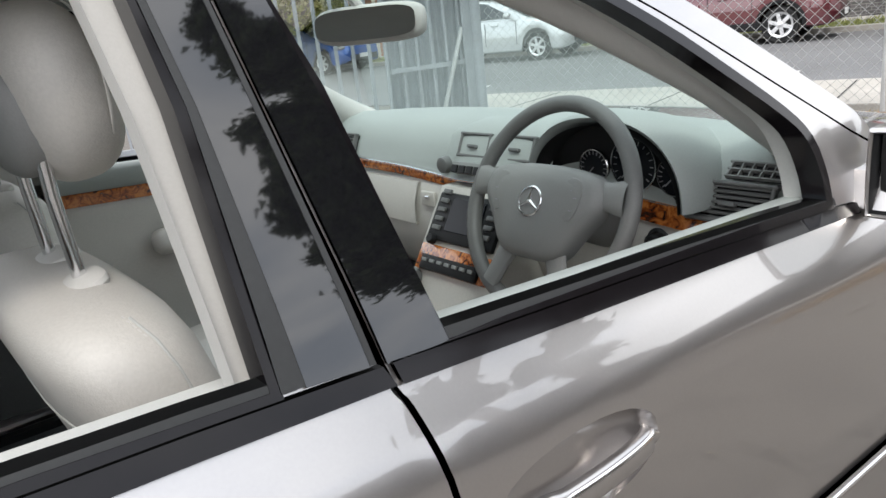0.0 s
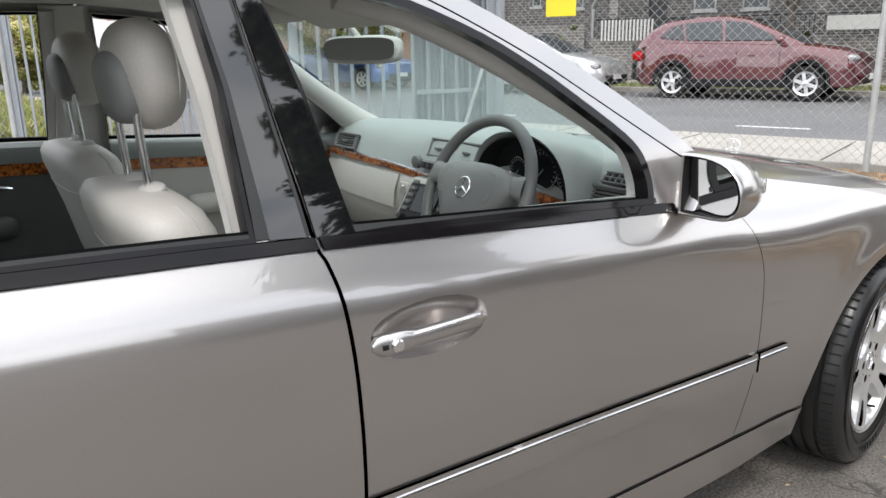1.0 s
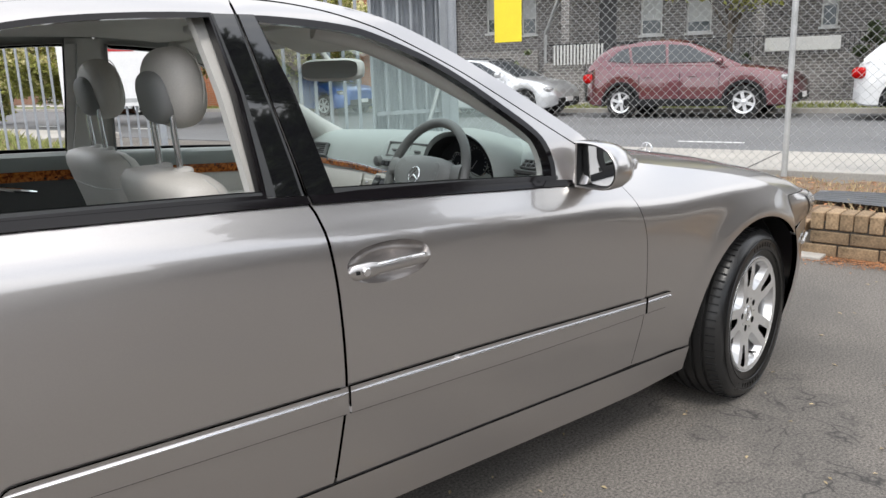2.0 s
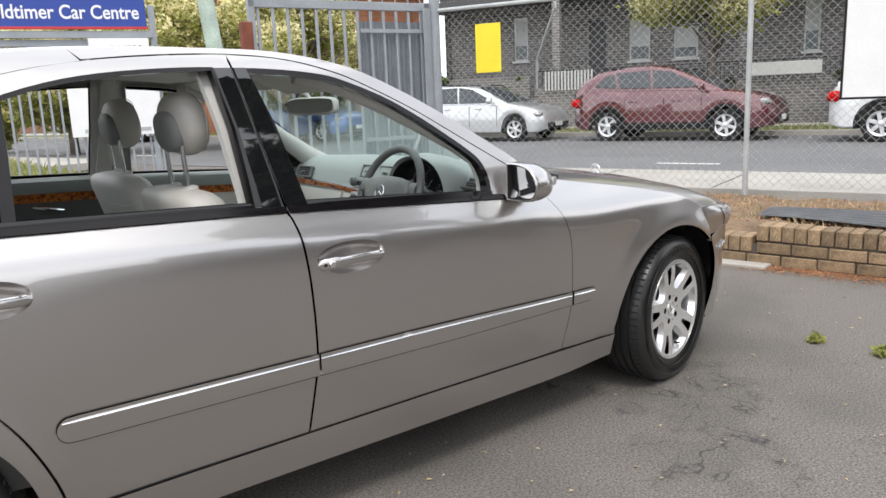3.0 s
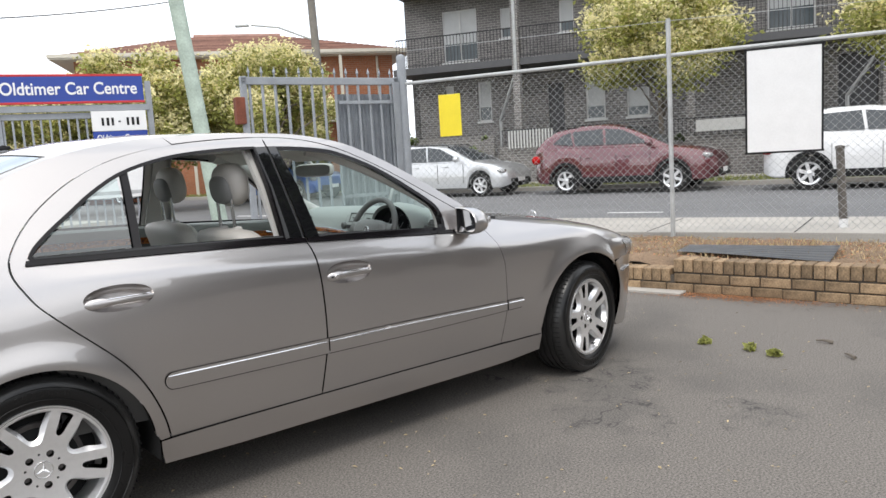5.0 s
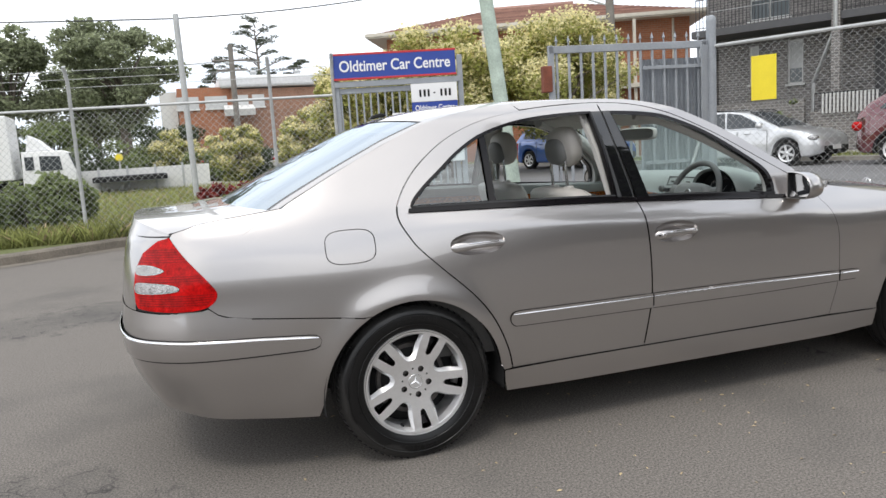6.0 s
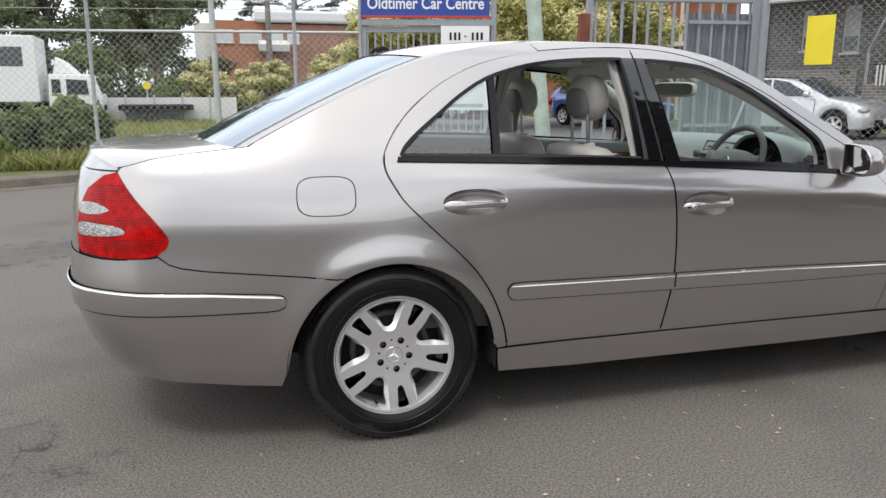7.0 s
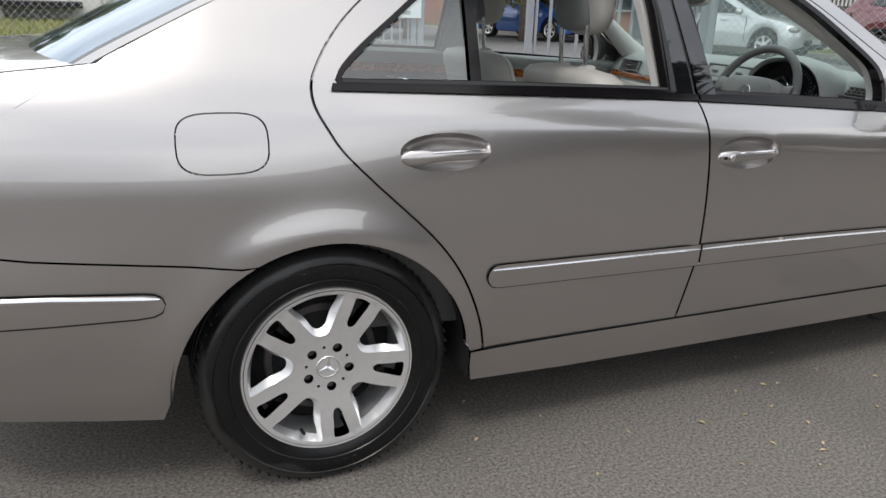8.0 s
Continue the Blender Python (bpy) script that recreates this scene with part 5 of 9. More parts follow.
def vent(y0, y1, z0, z1, slats, out=0.012, name="air_vent", frame_m="vent_slat"):
    """A framed air vent with slats and a thumb tab."""
    yc, zc, w, h = (y0 + y1) / 2, (z0 + z1) / 2, abs(y1 - y0), z1 - z0
    c = dash_face(yc, zc, out)
    lean = euler(0, 24, 0)
    bm = bmesh.new()
    for yy, zz, sy, sz in ((0, h / 2, w + 0.012, 0.007), (0, -h / 2, w + 0.012, 0.007), (w / 2, 0, 0.007, h), (-w / 2, 0, 0.007, h)):
        bm_box(bm, (0.014, sy, sz), lean @ Vector((0, yy, zz)) + c, lean, 0.002, 1)
    v = part(name, bm, M[frame_m], dash, smooth=True)
    part("vent_back", box((0.003, w, h), lean @ Vector((0.010, 0, 0)) + c, lean), M["dark"], v)
    for k in range(slats):
        zz = -h / 2 + h * (k + 0.5) / slats
        part("slat", box((0.007, w - 0.004, 0.0030), lean @ Vector((0.001, 0, zz)) + c, lean @ euler(0, -34, 0)), M["vent_slat"], v)
    part("thumb_tab", box((0.012, 0.030, 0.007), lean @ Vector((-0.008, 0, -0.004)) + c, lean, 0.002), M["vent_slat"], v, smooth=True)
    return v


# central housing: a raised pod that carries vents, switches and head unit
bm = bmesh.new()
rows = []
for k in range(25):
    y = 0.045 - 0.335 * k / 24
    u = abs((y + 0.122) / 0.168)
    rise = 1 - u ** 4
    rows.append([bm.verts.new((x - 0.004 + 0.02 * (1 - rise), y, z)) for x, z in ((1.96, 1.004 + 0.018 * rise), (1.885, 0.998 + 0.014 * rise), (1.862, 0.985), (1.846, 0.95), (1.826, 0.912), (1.818, 0.90))])
for r0, r1 in zip(rows, rows[1:]):
    for i in range(5):
        bm.faces.new((r0[i], r0[i + 1], r1[i + 1], r1[i]))
bmesh.ops.recalc_face_normals(bm, faces=bm.faces)
part("vent_housing", bm, M["dash_top"], dash, smooth=True, sharp=60)
for y0, y1 in ((-0.012, -0.108), (-0.146, -0.242)):
    vent(y0, y1, 0.946, 0.996, 6, 0.032)
vent(-0.600, -0.742, 0.876, 0.940, 7, 0.022)
vent(0.49, 0.62, 0.915, 0.965, 6, 0.016)
# window demister grille beside the outer vent
c = dash_face(-0.70, 0.956, 0.016)
bm = bmesh.new()
for k in range(6):
    bm_box(bm, (0.010, 0.0025, 0.030), c + Vector((0.004, -0.048 + 0.019 * k, 0)), euler(0, 50, 0))
for k in range(3):
    bm_box(bm, (0.010, 0.105, 0.0025), c + Vector((-0.006 + 0.010 * k, 0, -0.010 + 0.010 * k)), euler(0, 50, 0))
g = part("demister_grille", bm, M["steer_pad"], dash)
part("grille_back", box((0.03, 0.10, 0.002), c + Vector((0.006, 0, -0.004)), euler(0, -42, 0)), M["black"], g)
part("rotary_knob", moved(lathe([(0.0, -0.020), (0.012, -0.020), (0.018, -0.017), (0.020, 0.0)], 24, "x"), Matrix.Translation((1.832, 0.016, 0.928))), M["steer"], dash, "black ribbed rotary knob", smooth=True)
part("switch_row", box((0.016, 0.20, 0.026), (1.822, -0.12, 0.926), euler(0, 24, 0), 0.004), M["steer_pad"], dash, smooth=True)
for k in range(8):
    part("switch_cap", box((0.006, 0.020, 0.018), (1.812, -0.035 - 0.025 * k, 0.926), euler(0, 24, 0), 0.002), M["black"], dash)

# centre stack and console
stack = part("centre_console_head", prism([(1.90, 0.885), (1.806, 0.885), (1.70, 0.715), (1.66, 0.640), (1.62, 0.60), (1.62, 0.40), (1.90, 0.40)], 0.262, "xz", -0.118, 0.008), M["leather"], sedan, "grey centre stack with head unit", smooth=True)


def on_stack(t, y, out=0.0):
    """A point down the stack's sloping face; t from 0 at its head to 1."""
    a, b = Vector((1.806, 0, 0.885)), Vector((1.70, 0, 0.715))
    n = Vector((-0.849, 0, 0.529))
    p = a + (b - a) * t + n * out
    return Vector((p.x, y, p.z))


slope = euler(0, 32, 0)
part("unit_fascia", box((0.014, 0.218, 0.112), on_stack(0.36, -0.118, 0.004), slope, 0.005), M["black"], stack, smooth=True)
part("display", box((0.004, 0.108, 0.076), on_stack(0.33, -0.118, 0.012), slope, 0.001), M["display"], stack, "dark glass display")
for side in (0.070, -0.070):
    for k in range(5):
        part("key", box((0.007, 0.026, 0.011), on_stack(0.08 + 0.105 * k, -0.118 + side * 1.17, 0.013), slope, 0.002), M["vent_slat"], stack, smooth=True)
    part("volume_knob", moved(lathe([(0.0, -0.012), (0.009, -0.012), (0.011, -0.009), (0.011, 0.004)], 20, "x"), Matrix.Translation(on_stack(0.64, -0.118 + side * 1.17, 0.012)) @ slope.to_4x4()), M["black"], stack, smooth=True)
part("wood_panel", box((0.010, 0.236, 0.060), on_stack(0.84, -0.118, 0.003), slope, 0.003), M["wood"], stack, "polished burl wood panel", smooth=True)
part("climate_panel", box((0.012, 0.190, 0.034), on_stack(0.90, -0.118, 0.010), slope, 0.004), M["black"], stack, smooth=True)
for k in range(7):
    part("key", box((0.006, 0.016, 0.008), on_stack(0.88, -0.195 + 0.026 * k, 0.017), slope, 0.0015), M["steer_pad"], stack)
console = part("centre_console", prism([(1.70, 0.615), (1.40, 0.585), (1.25, 0.60), (1.22, 0.70), (0.95, 0.71), (0.93, 0.32), (1.70, 0.32)], 0.235, "xz", -0.06, 0.012), M["leather"], sedan, "grey leather centre console", smooth=True)
part("wood_lid", box((0.34, 0.185, 0.012), (1.55, -0.06, 0.607), euler(0, -6, 0), 0.004), M["wood"], console, "polished burl wood console top", smooth=True)
part("lever_gaiter", lathe([(0.045, 0.605), (0.036, 0.625), (0.016, 0.65), (0.009, 0.66)], 20, "z", (1.68, -0.01, 0.0)), M["steer"], console, smooth=True)
part("gear_lever", tube([(1.68, -0.01, 0.63), (1.685, -0.01, 0.67)], 0.007, 8), M["chrome"], console, smooth=True)
part("gear_knob", merge(moved(lathe([(0.0, 0.03), (0.014, 0.027), (0.021, 0.012), (0.021, -0.01), (0.015, -0.024), (0.008, -0.03)], 18, "z"), pose(1.69, -0.01, 0.692, 0, -25, 0))), M["steer"], console, "grey leather gear knob", smooth=True)

# instrument binnacle
bm = bmesh.new()
rows = []
yc, hw = -0.442, 0.185
for i, (x, grow, lift) in enumerate(((2.03, 0.0, -0.035), (1.95, 0.01, -0.004), (1.88, 0.012, 0.012), (1.83, 0.004, 0.010), (1.815, -0.004, 0.004), (1.822, -0.012, -0.004), (1.885, -0.022, -0.014))):
    row = []
    for k in range(33):
        t = math.pi * k / 32
        row.append(bm.verts.new((x, yc + (hw + grow) * math.cos(t) * (abs(math.cos(t)) ** -0.12 if abs(math.cos(t)) > 0.05 else 1), 0.895 + (0.152 + lift) * math.sin(t) ** 0.85)))
    rows.append(row)
for r0, r1 in zip(rows, rows[1:]):
    for k in range(32):
        bm.faces.new((r0[k], r0[k + 1], r1[k + 1], r1[k]))
bmesh.ops.recalc_face_normals(bm, faces=bm.faces)
binn = part("instrument_hood", bm, M["dash_top"], dash, "grey instrument hood", smooth=True, sharp=70)
bm = bmesh.new()
rows = []
for x, g in ((1.818, 0.0), (1.875, -0.006), (1.885, -0.06)):
    rows.append([bm.verts.new((x, yc + (hw - 0.016 + g) * math.cos(math.pi * k / 32), 0.892 + (0.145 + g) * math.sin(math.pi * k / 32) ** 0.85)) for k in range(33)])
for r0, r1 in zip(rows, rows[1:]):
    for k in range(32):
        bm.faces.new((r0[k], r0[k + 1], r1[k + 1], r1[k]))
bm.faces.new(rows[-1])
bmesh.ops.recalc_face_normals(bm, faces=bm.faces)
part("instrument_well", bm, M["black"], binn, smooth=True, sharp=50)
for yy, zz, r in ((-0.385, 0.945, 0.034), (-0.478, 0.957, 0.050), (-0.565, 0.942, 0.034)):
    at = Matrix.Translation((1.878, yy, zz))
    d = part("dial", moved(lathe([(0.0, 0.0), (r, 0.0), (r, 0.004)], 32, "x"), at), M["display"], binn, smooth=True)
    part("dial_ring", moved(tube([(-0.003, r * math.cos(t), r * math.sin(t)) for t in [2 * math.pi * k / 36 for k in range(36)]], 0.0017, 6, True), at), M["chrome"], binn, "chrome dial ring", smooth=True)
    bm = bmesh.new()
    for k in range(15):
        t = radians(-40 + 260 * k / 14)
        bm_box(bm, (0.001, 0.0016, 0.007), (-0.003, r * 0.82 * math.cos(t), r * 0.82 * math.sin(t)), euler(math.degrees(t) - 90, 0, 0))
    bm_box(bm, (0.001, 0.0022, r * 0.75), (-0.004, r * 0.25, -r * 0.26), euler(45, 0, 0))
    part("dial_marks", moved(bm, at), M["dial_mark"], binn)
part("light_switch", moved(lathe([(0.0, -0.018), (0.014, -0.018), (0.019, -0.014), (0.021, 0.0), (0.026, 0.004)], 24, "x"), Matrix.Translation(dash_face(-0.545, 0.826, 0.012))), M["black"], dash, smooth=True)

# ---- steering wheel
column = part("steering_column", tube([(1.72, -0.425, 0.905), (1.90, -0.43, 0.84)], [0.045, 0.06], 16), M["steer_pad"], dash, smooth=True)
hub = Matrix.Translation((1.705, -0.410, 0.914)) @ euler(0, 0, 0).to_4x4() @ euler(0, 24, 0).to_4x4()
ring = [(0.010, 0.186 * math.cos(t), 0.186 * math.sin(t)) for t in [2 * math.pi * k / 56 for k in range(56)]]
bm = tube(ring, 0.0150, 14, True)
rimw = part("steering_wheel", moved(bm, hub), M["steer"], sedan, "grey leather four-spoke steering wheel", smooth=True)
pad = [(-0.138, 0.034), (-0.118, 0.058), (-0.055, 0.070), (0.055, 0.070), (0.118, 0.058), (0.138, 0.034), (0.136, 0.002), (0.104, -0.042), (0.066, -0.092), (0.0, -0.100), (-0.066, -0.092), (-0.104, -0.042), (-0.136, 0.002)]
bm = bmesh.new()
rings = []
for q, x in ((1.0, 0.020), (1.0, -0.004), (0.96, -0.016), (0.85, -0.024), (0.55, -0.030), (0.2, -0.032)):
    rings.append([bm.verts.new((x, u * q, v * q)) for u, v in rounded(pad, 3)])
nn = len(rings[0])
for r0, r1 in zip(rings, rings[1:]):
    for k in range(nn):
        bm.faces.new((r0[k], r0[(k + 1) % nn], r1[(k + 1) % nn], r1[k]))
bm.faces.new(rings[-1])
bmesh.ops.recalc_face_normals(bm, faces=bm.faces)
part("airbag_pad", moved(bm, hub), M["steer_pad"], rimw, "grey airbag pad", smooth=True, sharp=60)
for u0, v0, u1, v1, w0, w1 in ((0.105, 0.028, 0.178, 0.030, 0.026, 0.032), (-0.105, 0.028, -0.178, 0.030, 0.026, 0.032), (0.050, -0.070, 0.088, -0.158, 0.026, 0.020), (-0.050, -0.070, -0.088, -0.158, 0.026, 0.020)):
    d = Vector((0, u1 - u0, v1 - v0)).normalized()
    nrm = Vector((0, -d.z, d.y))
    bm = bmesh.new()
    rr = []
    for (u, v, w) in ((u0, v0, w0), ((u0 + u1) / 2, (v0 + v1) / 2, (w0 + w1) / 2 * 0.85), (u1, v1, w1)):
        c = Vector((0, u, v))
        rr.append([bm.verts.new(c + nrm * (w * math.cos(t)) + Vector((0.002 + 0.011 * math.sin(t), 0, 0))) for t in [2 * math.pi * k / 12 for k in range(12)]])
    for r0, r1 in zip(rr, rr[1:]):
        for k in range(12):
            bm.faces.new((r0[k], r0[(k + 1) % 12], r1[(k + 1) % 12], r1[k]))
    bmesh.ops.recalc_face_normals(bm, faces=bm.faces)
    part("spoke", moved(bm, hub), M["steer_pad"], rimw, smooth=True)
for sg in (1, -1):
    part("switch_pod", moved(prism(rounded([(0.070 * sg, 0.045), (0.100 * sg, 0.045), (0.106 * sg, 0.01), (0.09 * sg, -0.025), (0.066 * sg, -0.005)], 3), 0.006, "yz", -0.0245, 0.002), hub), M["steer_pad"], rimw, smooth=True)
    for v in ((0.082, 0.028), (0.095, 0.016), (0.078, 0.004), (0.090, -0.006)):
        part("switch_mark", moved(box((0.001, 0.006, 0.0018), (-0.0280, v[0] * sg, v[1])), hub), M["dial_mark"], rimw)
star = tube([(-0.033, 0.026 * math.cos(t), 0.026 * math.sin(t)) for t in [2 * math.pi * k / 32 for k in range(32)]], 0.0018, 6, True)
for k in range(3):
    d = radians(90 + 120 * k)
    bm_tube(star, [(-0.034, 0, 0), (-0.033, 0.025 * math.cos(d), 0.025 * math.sin(d))], [0.0042, 0.0008], 6)
part("ornament", moved(star, hub), M["chrome"], rimw, "chrome three-point ornament in a ring", smooth=True)
for sg, z in ((1, 0.93), (-1, 0.93)):
    part("stalk", tube([(1.76, -0.42 + 0.04 * sg, 0.915), (1.755, -0.42 + 0.15 * sg, 0.925)], [0.008, 0.011], 10), M["black"], dash, smooth=True)

# ---- seats


def superbox(sx, sy, sz, px=2.6, n=20, m=12):
    """A soft cushion: a box with swollen faces."""
    bm = bmesh.new()
    rings = []
    sgn = lambda v, p: math.copysign(abs(v) ** p, v)
    for i in range(1, m):
        a = -math.pi / 2 + math.pi * i / m
        rings.append([bm.verts.new((sx * sgn(math.cos(a), 2 / px) * sgn(math.cos(b), 2 / px), sy * sgn(math.cos(a), 2 / px) * sgn(math.sin(b), 2 / px), sz * sgn(math.sin(a), 2 / px))) for b in [2 * math.pi * k / n for k in range(n)]])
    lo, hi = bm.verts.new((0, 0, -sz)), bm.verts.new((0, 0, sz))
    for r0, r1 in zip(rings, rings[1:]):
        for k in range(n):
            bm.faces.new((r0[k], r0[(k + 1) % n], r1[(k + 1) % n], r1[k]))
    for k in range(n):
        bm.faces.new((lo, rings[0][(k + 1) % n], rings[0][k]))
        bm.faces.new((hi, rings[-1][k], rings[-1][(k + 1) % n]))
    bmesh.ops.recalc_face_normals(bm, faces=bm.faces)
    return bm


def front_seat(yc, back=0.0, turn=0.0):
    # squab lofted up its leaning spine: front bolsters, narrow shoulders, rounded top
    lean = radians(17)
    bm = bmesh.new()
    rings = []
    for h, w, th, rnd in ((0.0, 0.245, 0.085, 3.0), (0.12, 0.262, 0.09, 3.0), (0.28, 0.268, 0.088, 3.0), (0.40, 0.262, 0.08, 3.0), (0.48, 0.257, 0.080, 3.0), (0.535, 0.250, 0.080, 3.2), (0.565, 0.238, 0.074, 3.2), (0.585, 0.210, 0.060, 3.0), (0.596, 0.14, 0.034, 2.6)):
        ring = []
        for u, v in oval(0, 0, 1, 1, 32, rnd):
            bulge = 0.03 * max(0, u) * abs(v) ** 3 * (1 if h < 0.45 else 0.3)
            x = 1.085 + back - h * math.sin(lean) + u * th + bulge
            ring.append(bm.verts.new((x, yc + v * w, 0.452 + h * math.cos(lean) - 0.0)))
        rings.append(ring)
    for r0, r1 in zip(rings, rings[1:]):
        for k in range(32):
            bm.faces.new((r0[k], r0[(k + 1) % 32], r1[(k + 1) % 32], r1[k]))
    bm.faces.new(rings[-1])
    bm.faces.new(list(reversed(rings[0])))
    bmesh.ops.recalc_face_normals(bm, faces=bm.faces)
    shape = [[tuple(p.co) for p in ring] for ring in rings]
    seat = part("front_seat", bm, M["leather"], sedan, "grey leather front seat", smooth=True, sharp=70)
    part("cushion", moved(superbox(0.27, 0.265, 0.10, 3.2, 28, 14), pose(1.33, yc, 0.44, 0, -6, 0)), M["leather"], seat, smooth=True)
    # seams: down the bolsters' edges and across the shoulders
    for k in (7, 25):
        part("seam", tube([rim[k] for rim in shape[1:8]], 0.0016, 6), M["trim_grey"], seat, smooth=True)
    part("seam", tube([shape[4][k] for k in range(8, 25)], 0.0017, 6), M["trim_grey"], seat, smooth=True)
    for k in (7, 25):
        for rim0, rim1 in zip(shape[2:7], shape[3:8]):
            for f in (0.1, 0.3, 0.5, 0.7, 0.9):
                p, q = Vector(rim0[k]).lerp(Vector(rim1[k]), f - 0.06), Vector(rim0[k]).lerp(Vector(rim1[k]), f + 0.06)
                off = Vector((-0.006, 0.004 if k > 16 else -0.004, 0.003))
                part("stitch", tube([p + off, q + off], 0.0011, 4), M["thread"], seat)
    # head restraint on two posts
    hx, hz = 0.945 + back, 1.215
    hb = moved(superbox(0.058, 0.130, 0.097, 2.4, 28, 18), pose(hx + 0.012, yc, hz, 0, -8, 0))
    hr = part("headrest", hb, M["leather"], seat, "rounded grey leather headrest", smooth=True, sharp=80)
    part("back_shell", moved(superbox(0.034, 0.092, 0.064, 2.8, 24, 14), pose(hx - 0.028, yc, hz - 0.020, 0, -8, 0)), M["steer_pad"], seat, "grey plastic headrest back", smooth=True, sharp=80)
    for dy in (-0.072, 0.072):
        part("post", tube([(hx - 0.022, yc + dy, hz - 0.05), (hx - 0.022, yc + dy, hz - 0.10), (hx - 0.014, yc + dy, 0.995)], 0.0075, 12), M["chrome"], seat, "chrome headrest post", smooth=True)
        part("post_collar", moved(superbox(0.023, 0.035, 0.010, 2.6, 24, 8), pose(hx - 0.012, yc + dy, 1.020, 0, -14, 0)), M["pale_trim"], seat, smooth=True)
    # stitched line on the headrest's rim
    loop = [(hx + 0.012 + 0.028, yc + 0.126 * math.cos(t), hz + 0.093 * math.sin(t)) for t in [2 * math.pi * k / 40 for k in range(40)]]
    part("seam", tube(loop, 0.0016, 5, True), M["thread"], seat, smooth=True)
    return seat


front_seat(-0.425)
front_seat(0.40, 0.045)
# rear bench
bench = part("rear_seat", moved(superbox(0.30, 0.66, 0.11, 3.4, 36, 14), pose(0.42, 0, 0.46, 0, -5, 0)), M["leather"], sedan, "grey leather rear bench", smooth=True)
part("backrest", moved(superbox(0.10, 0.68, 0.32, 3.6, 40, 16), pose(0.10, 0, 0.74, 0, -24, 0)), M["leather"], bench, smooth=True)
# rear-view mirror and its stem
mir = part("rear_view_mirror", moved(superbox(0.020, 0.116, 0.035, 4.0, 28, 12), pose(1.577, -0.124, 1.252, 0, 4, 26)), M["pale_trim"], sedan, "grey rear-view mirror", smooth=True)
bm = bmesh.new()
bm.faces.new([bm.verts.new(Vector((-0.0225, v[0] * 0.107, v[1] * 0.028))) for v in oval(0, 0, 1, 1, 28, 4)])
part("mirror_glass", moved(bm, pose(1.577, -0.124, 1.252, 0, 4, 26)), M["mirror"], mir, "dark mirror glass")
part("stem", tube([(1.575, -0.11, 1.275), (1.55, -0.10, 1.315), (1.49, -0.07, 1.335)], 0.010, 10), M["pale_trim"], mir, smooth=True)

# ---------------------------------------------------------------- ground, road, walls
M["asphalt"] = surface("worn_asphalt", (0.130, 0.117, 0.104), 0.9, var=0.72, scale=110.0, fine=300, bump=0.06, bump_scale=300, color2=(0.162, 0.147, 0.132), spec=0.3)


# centres and reach of the crazed places in the yard
WORN = ((2.62, -1.13, 0.24), (2.9, -0.98, 0.18), (2.36, -1.40, 0.20), (-1.45, -0.60, 0.26), (-1.19, -0.85, 0.18), (-2.1, 3.05, 0.46), (-1.65, 3.3, 0.42), (-2.6, 2.9, 0.46), (-3.2, 2.8, 0.4), (2.8, -1.95, 0.12))


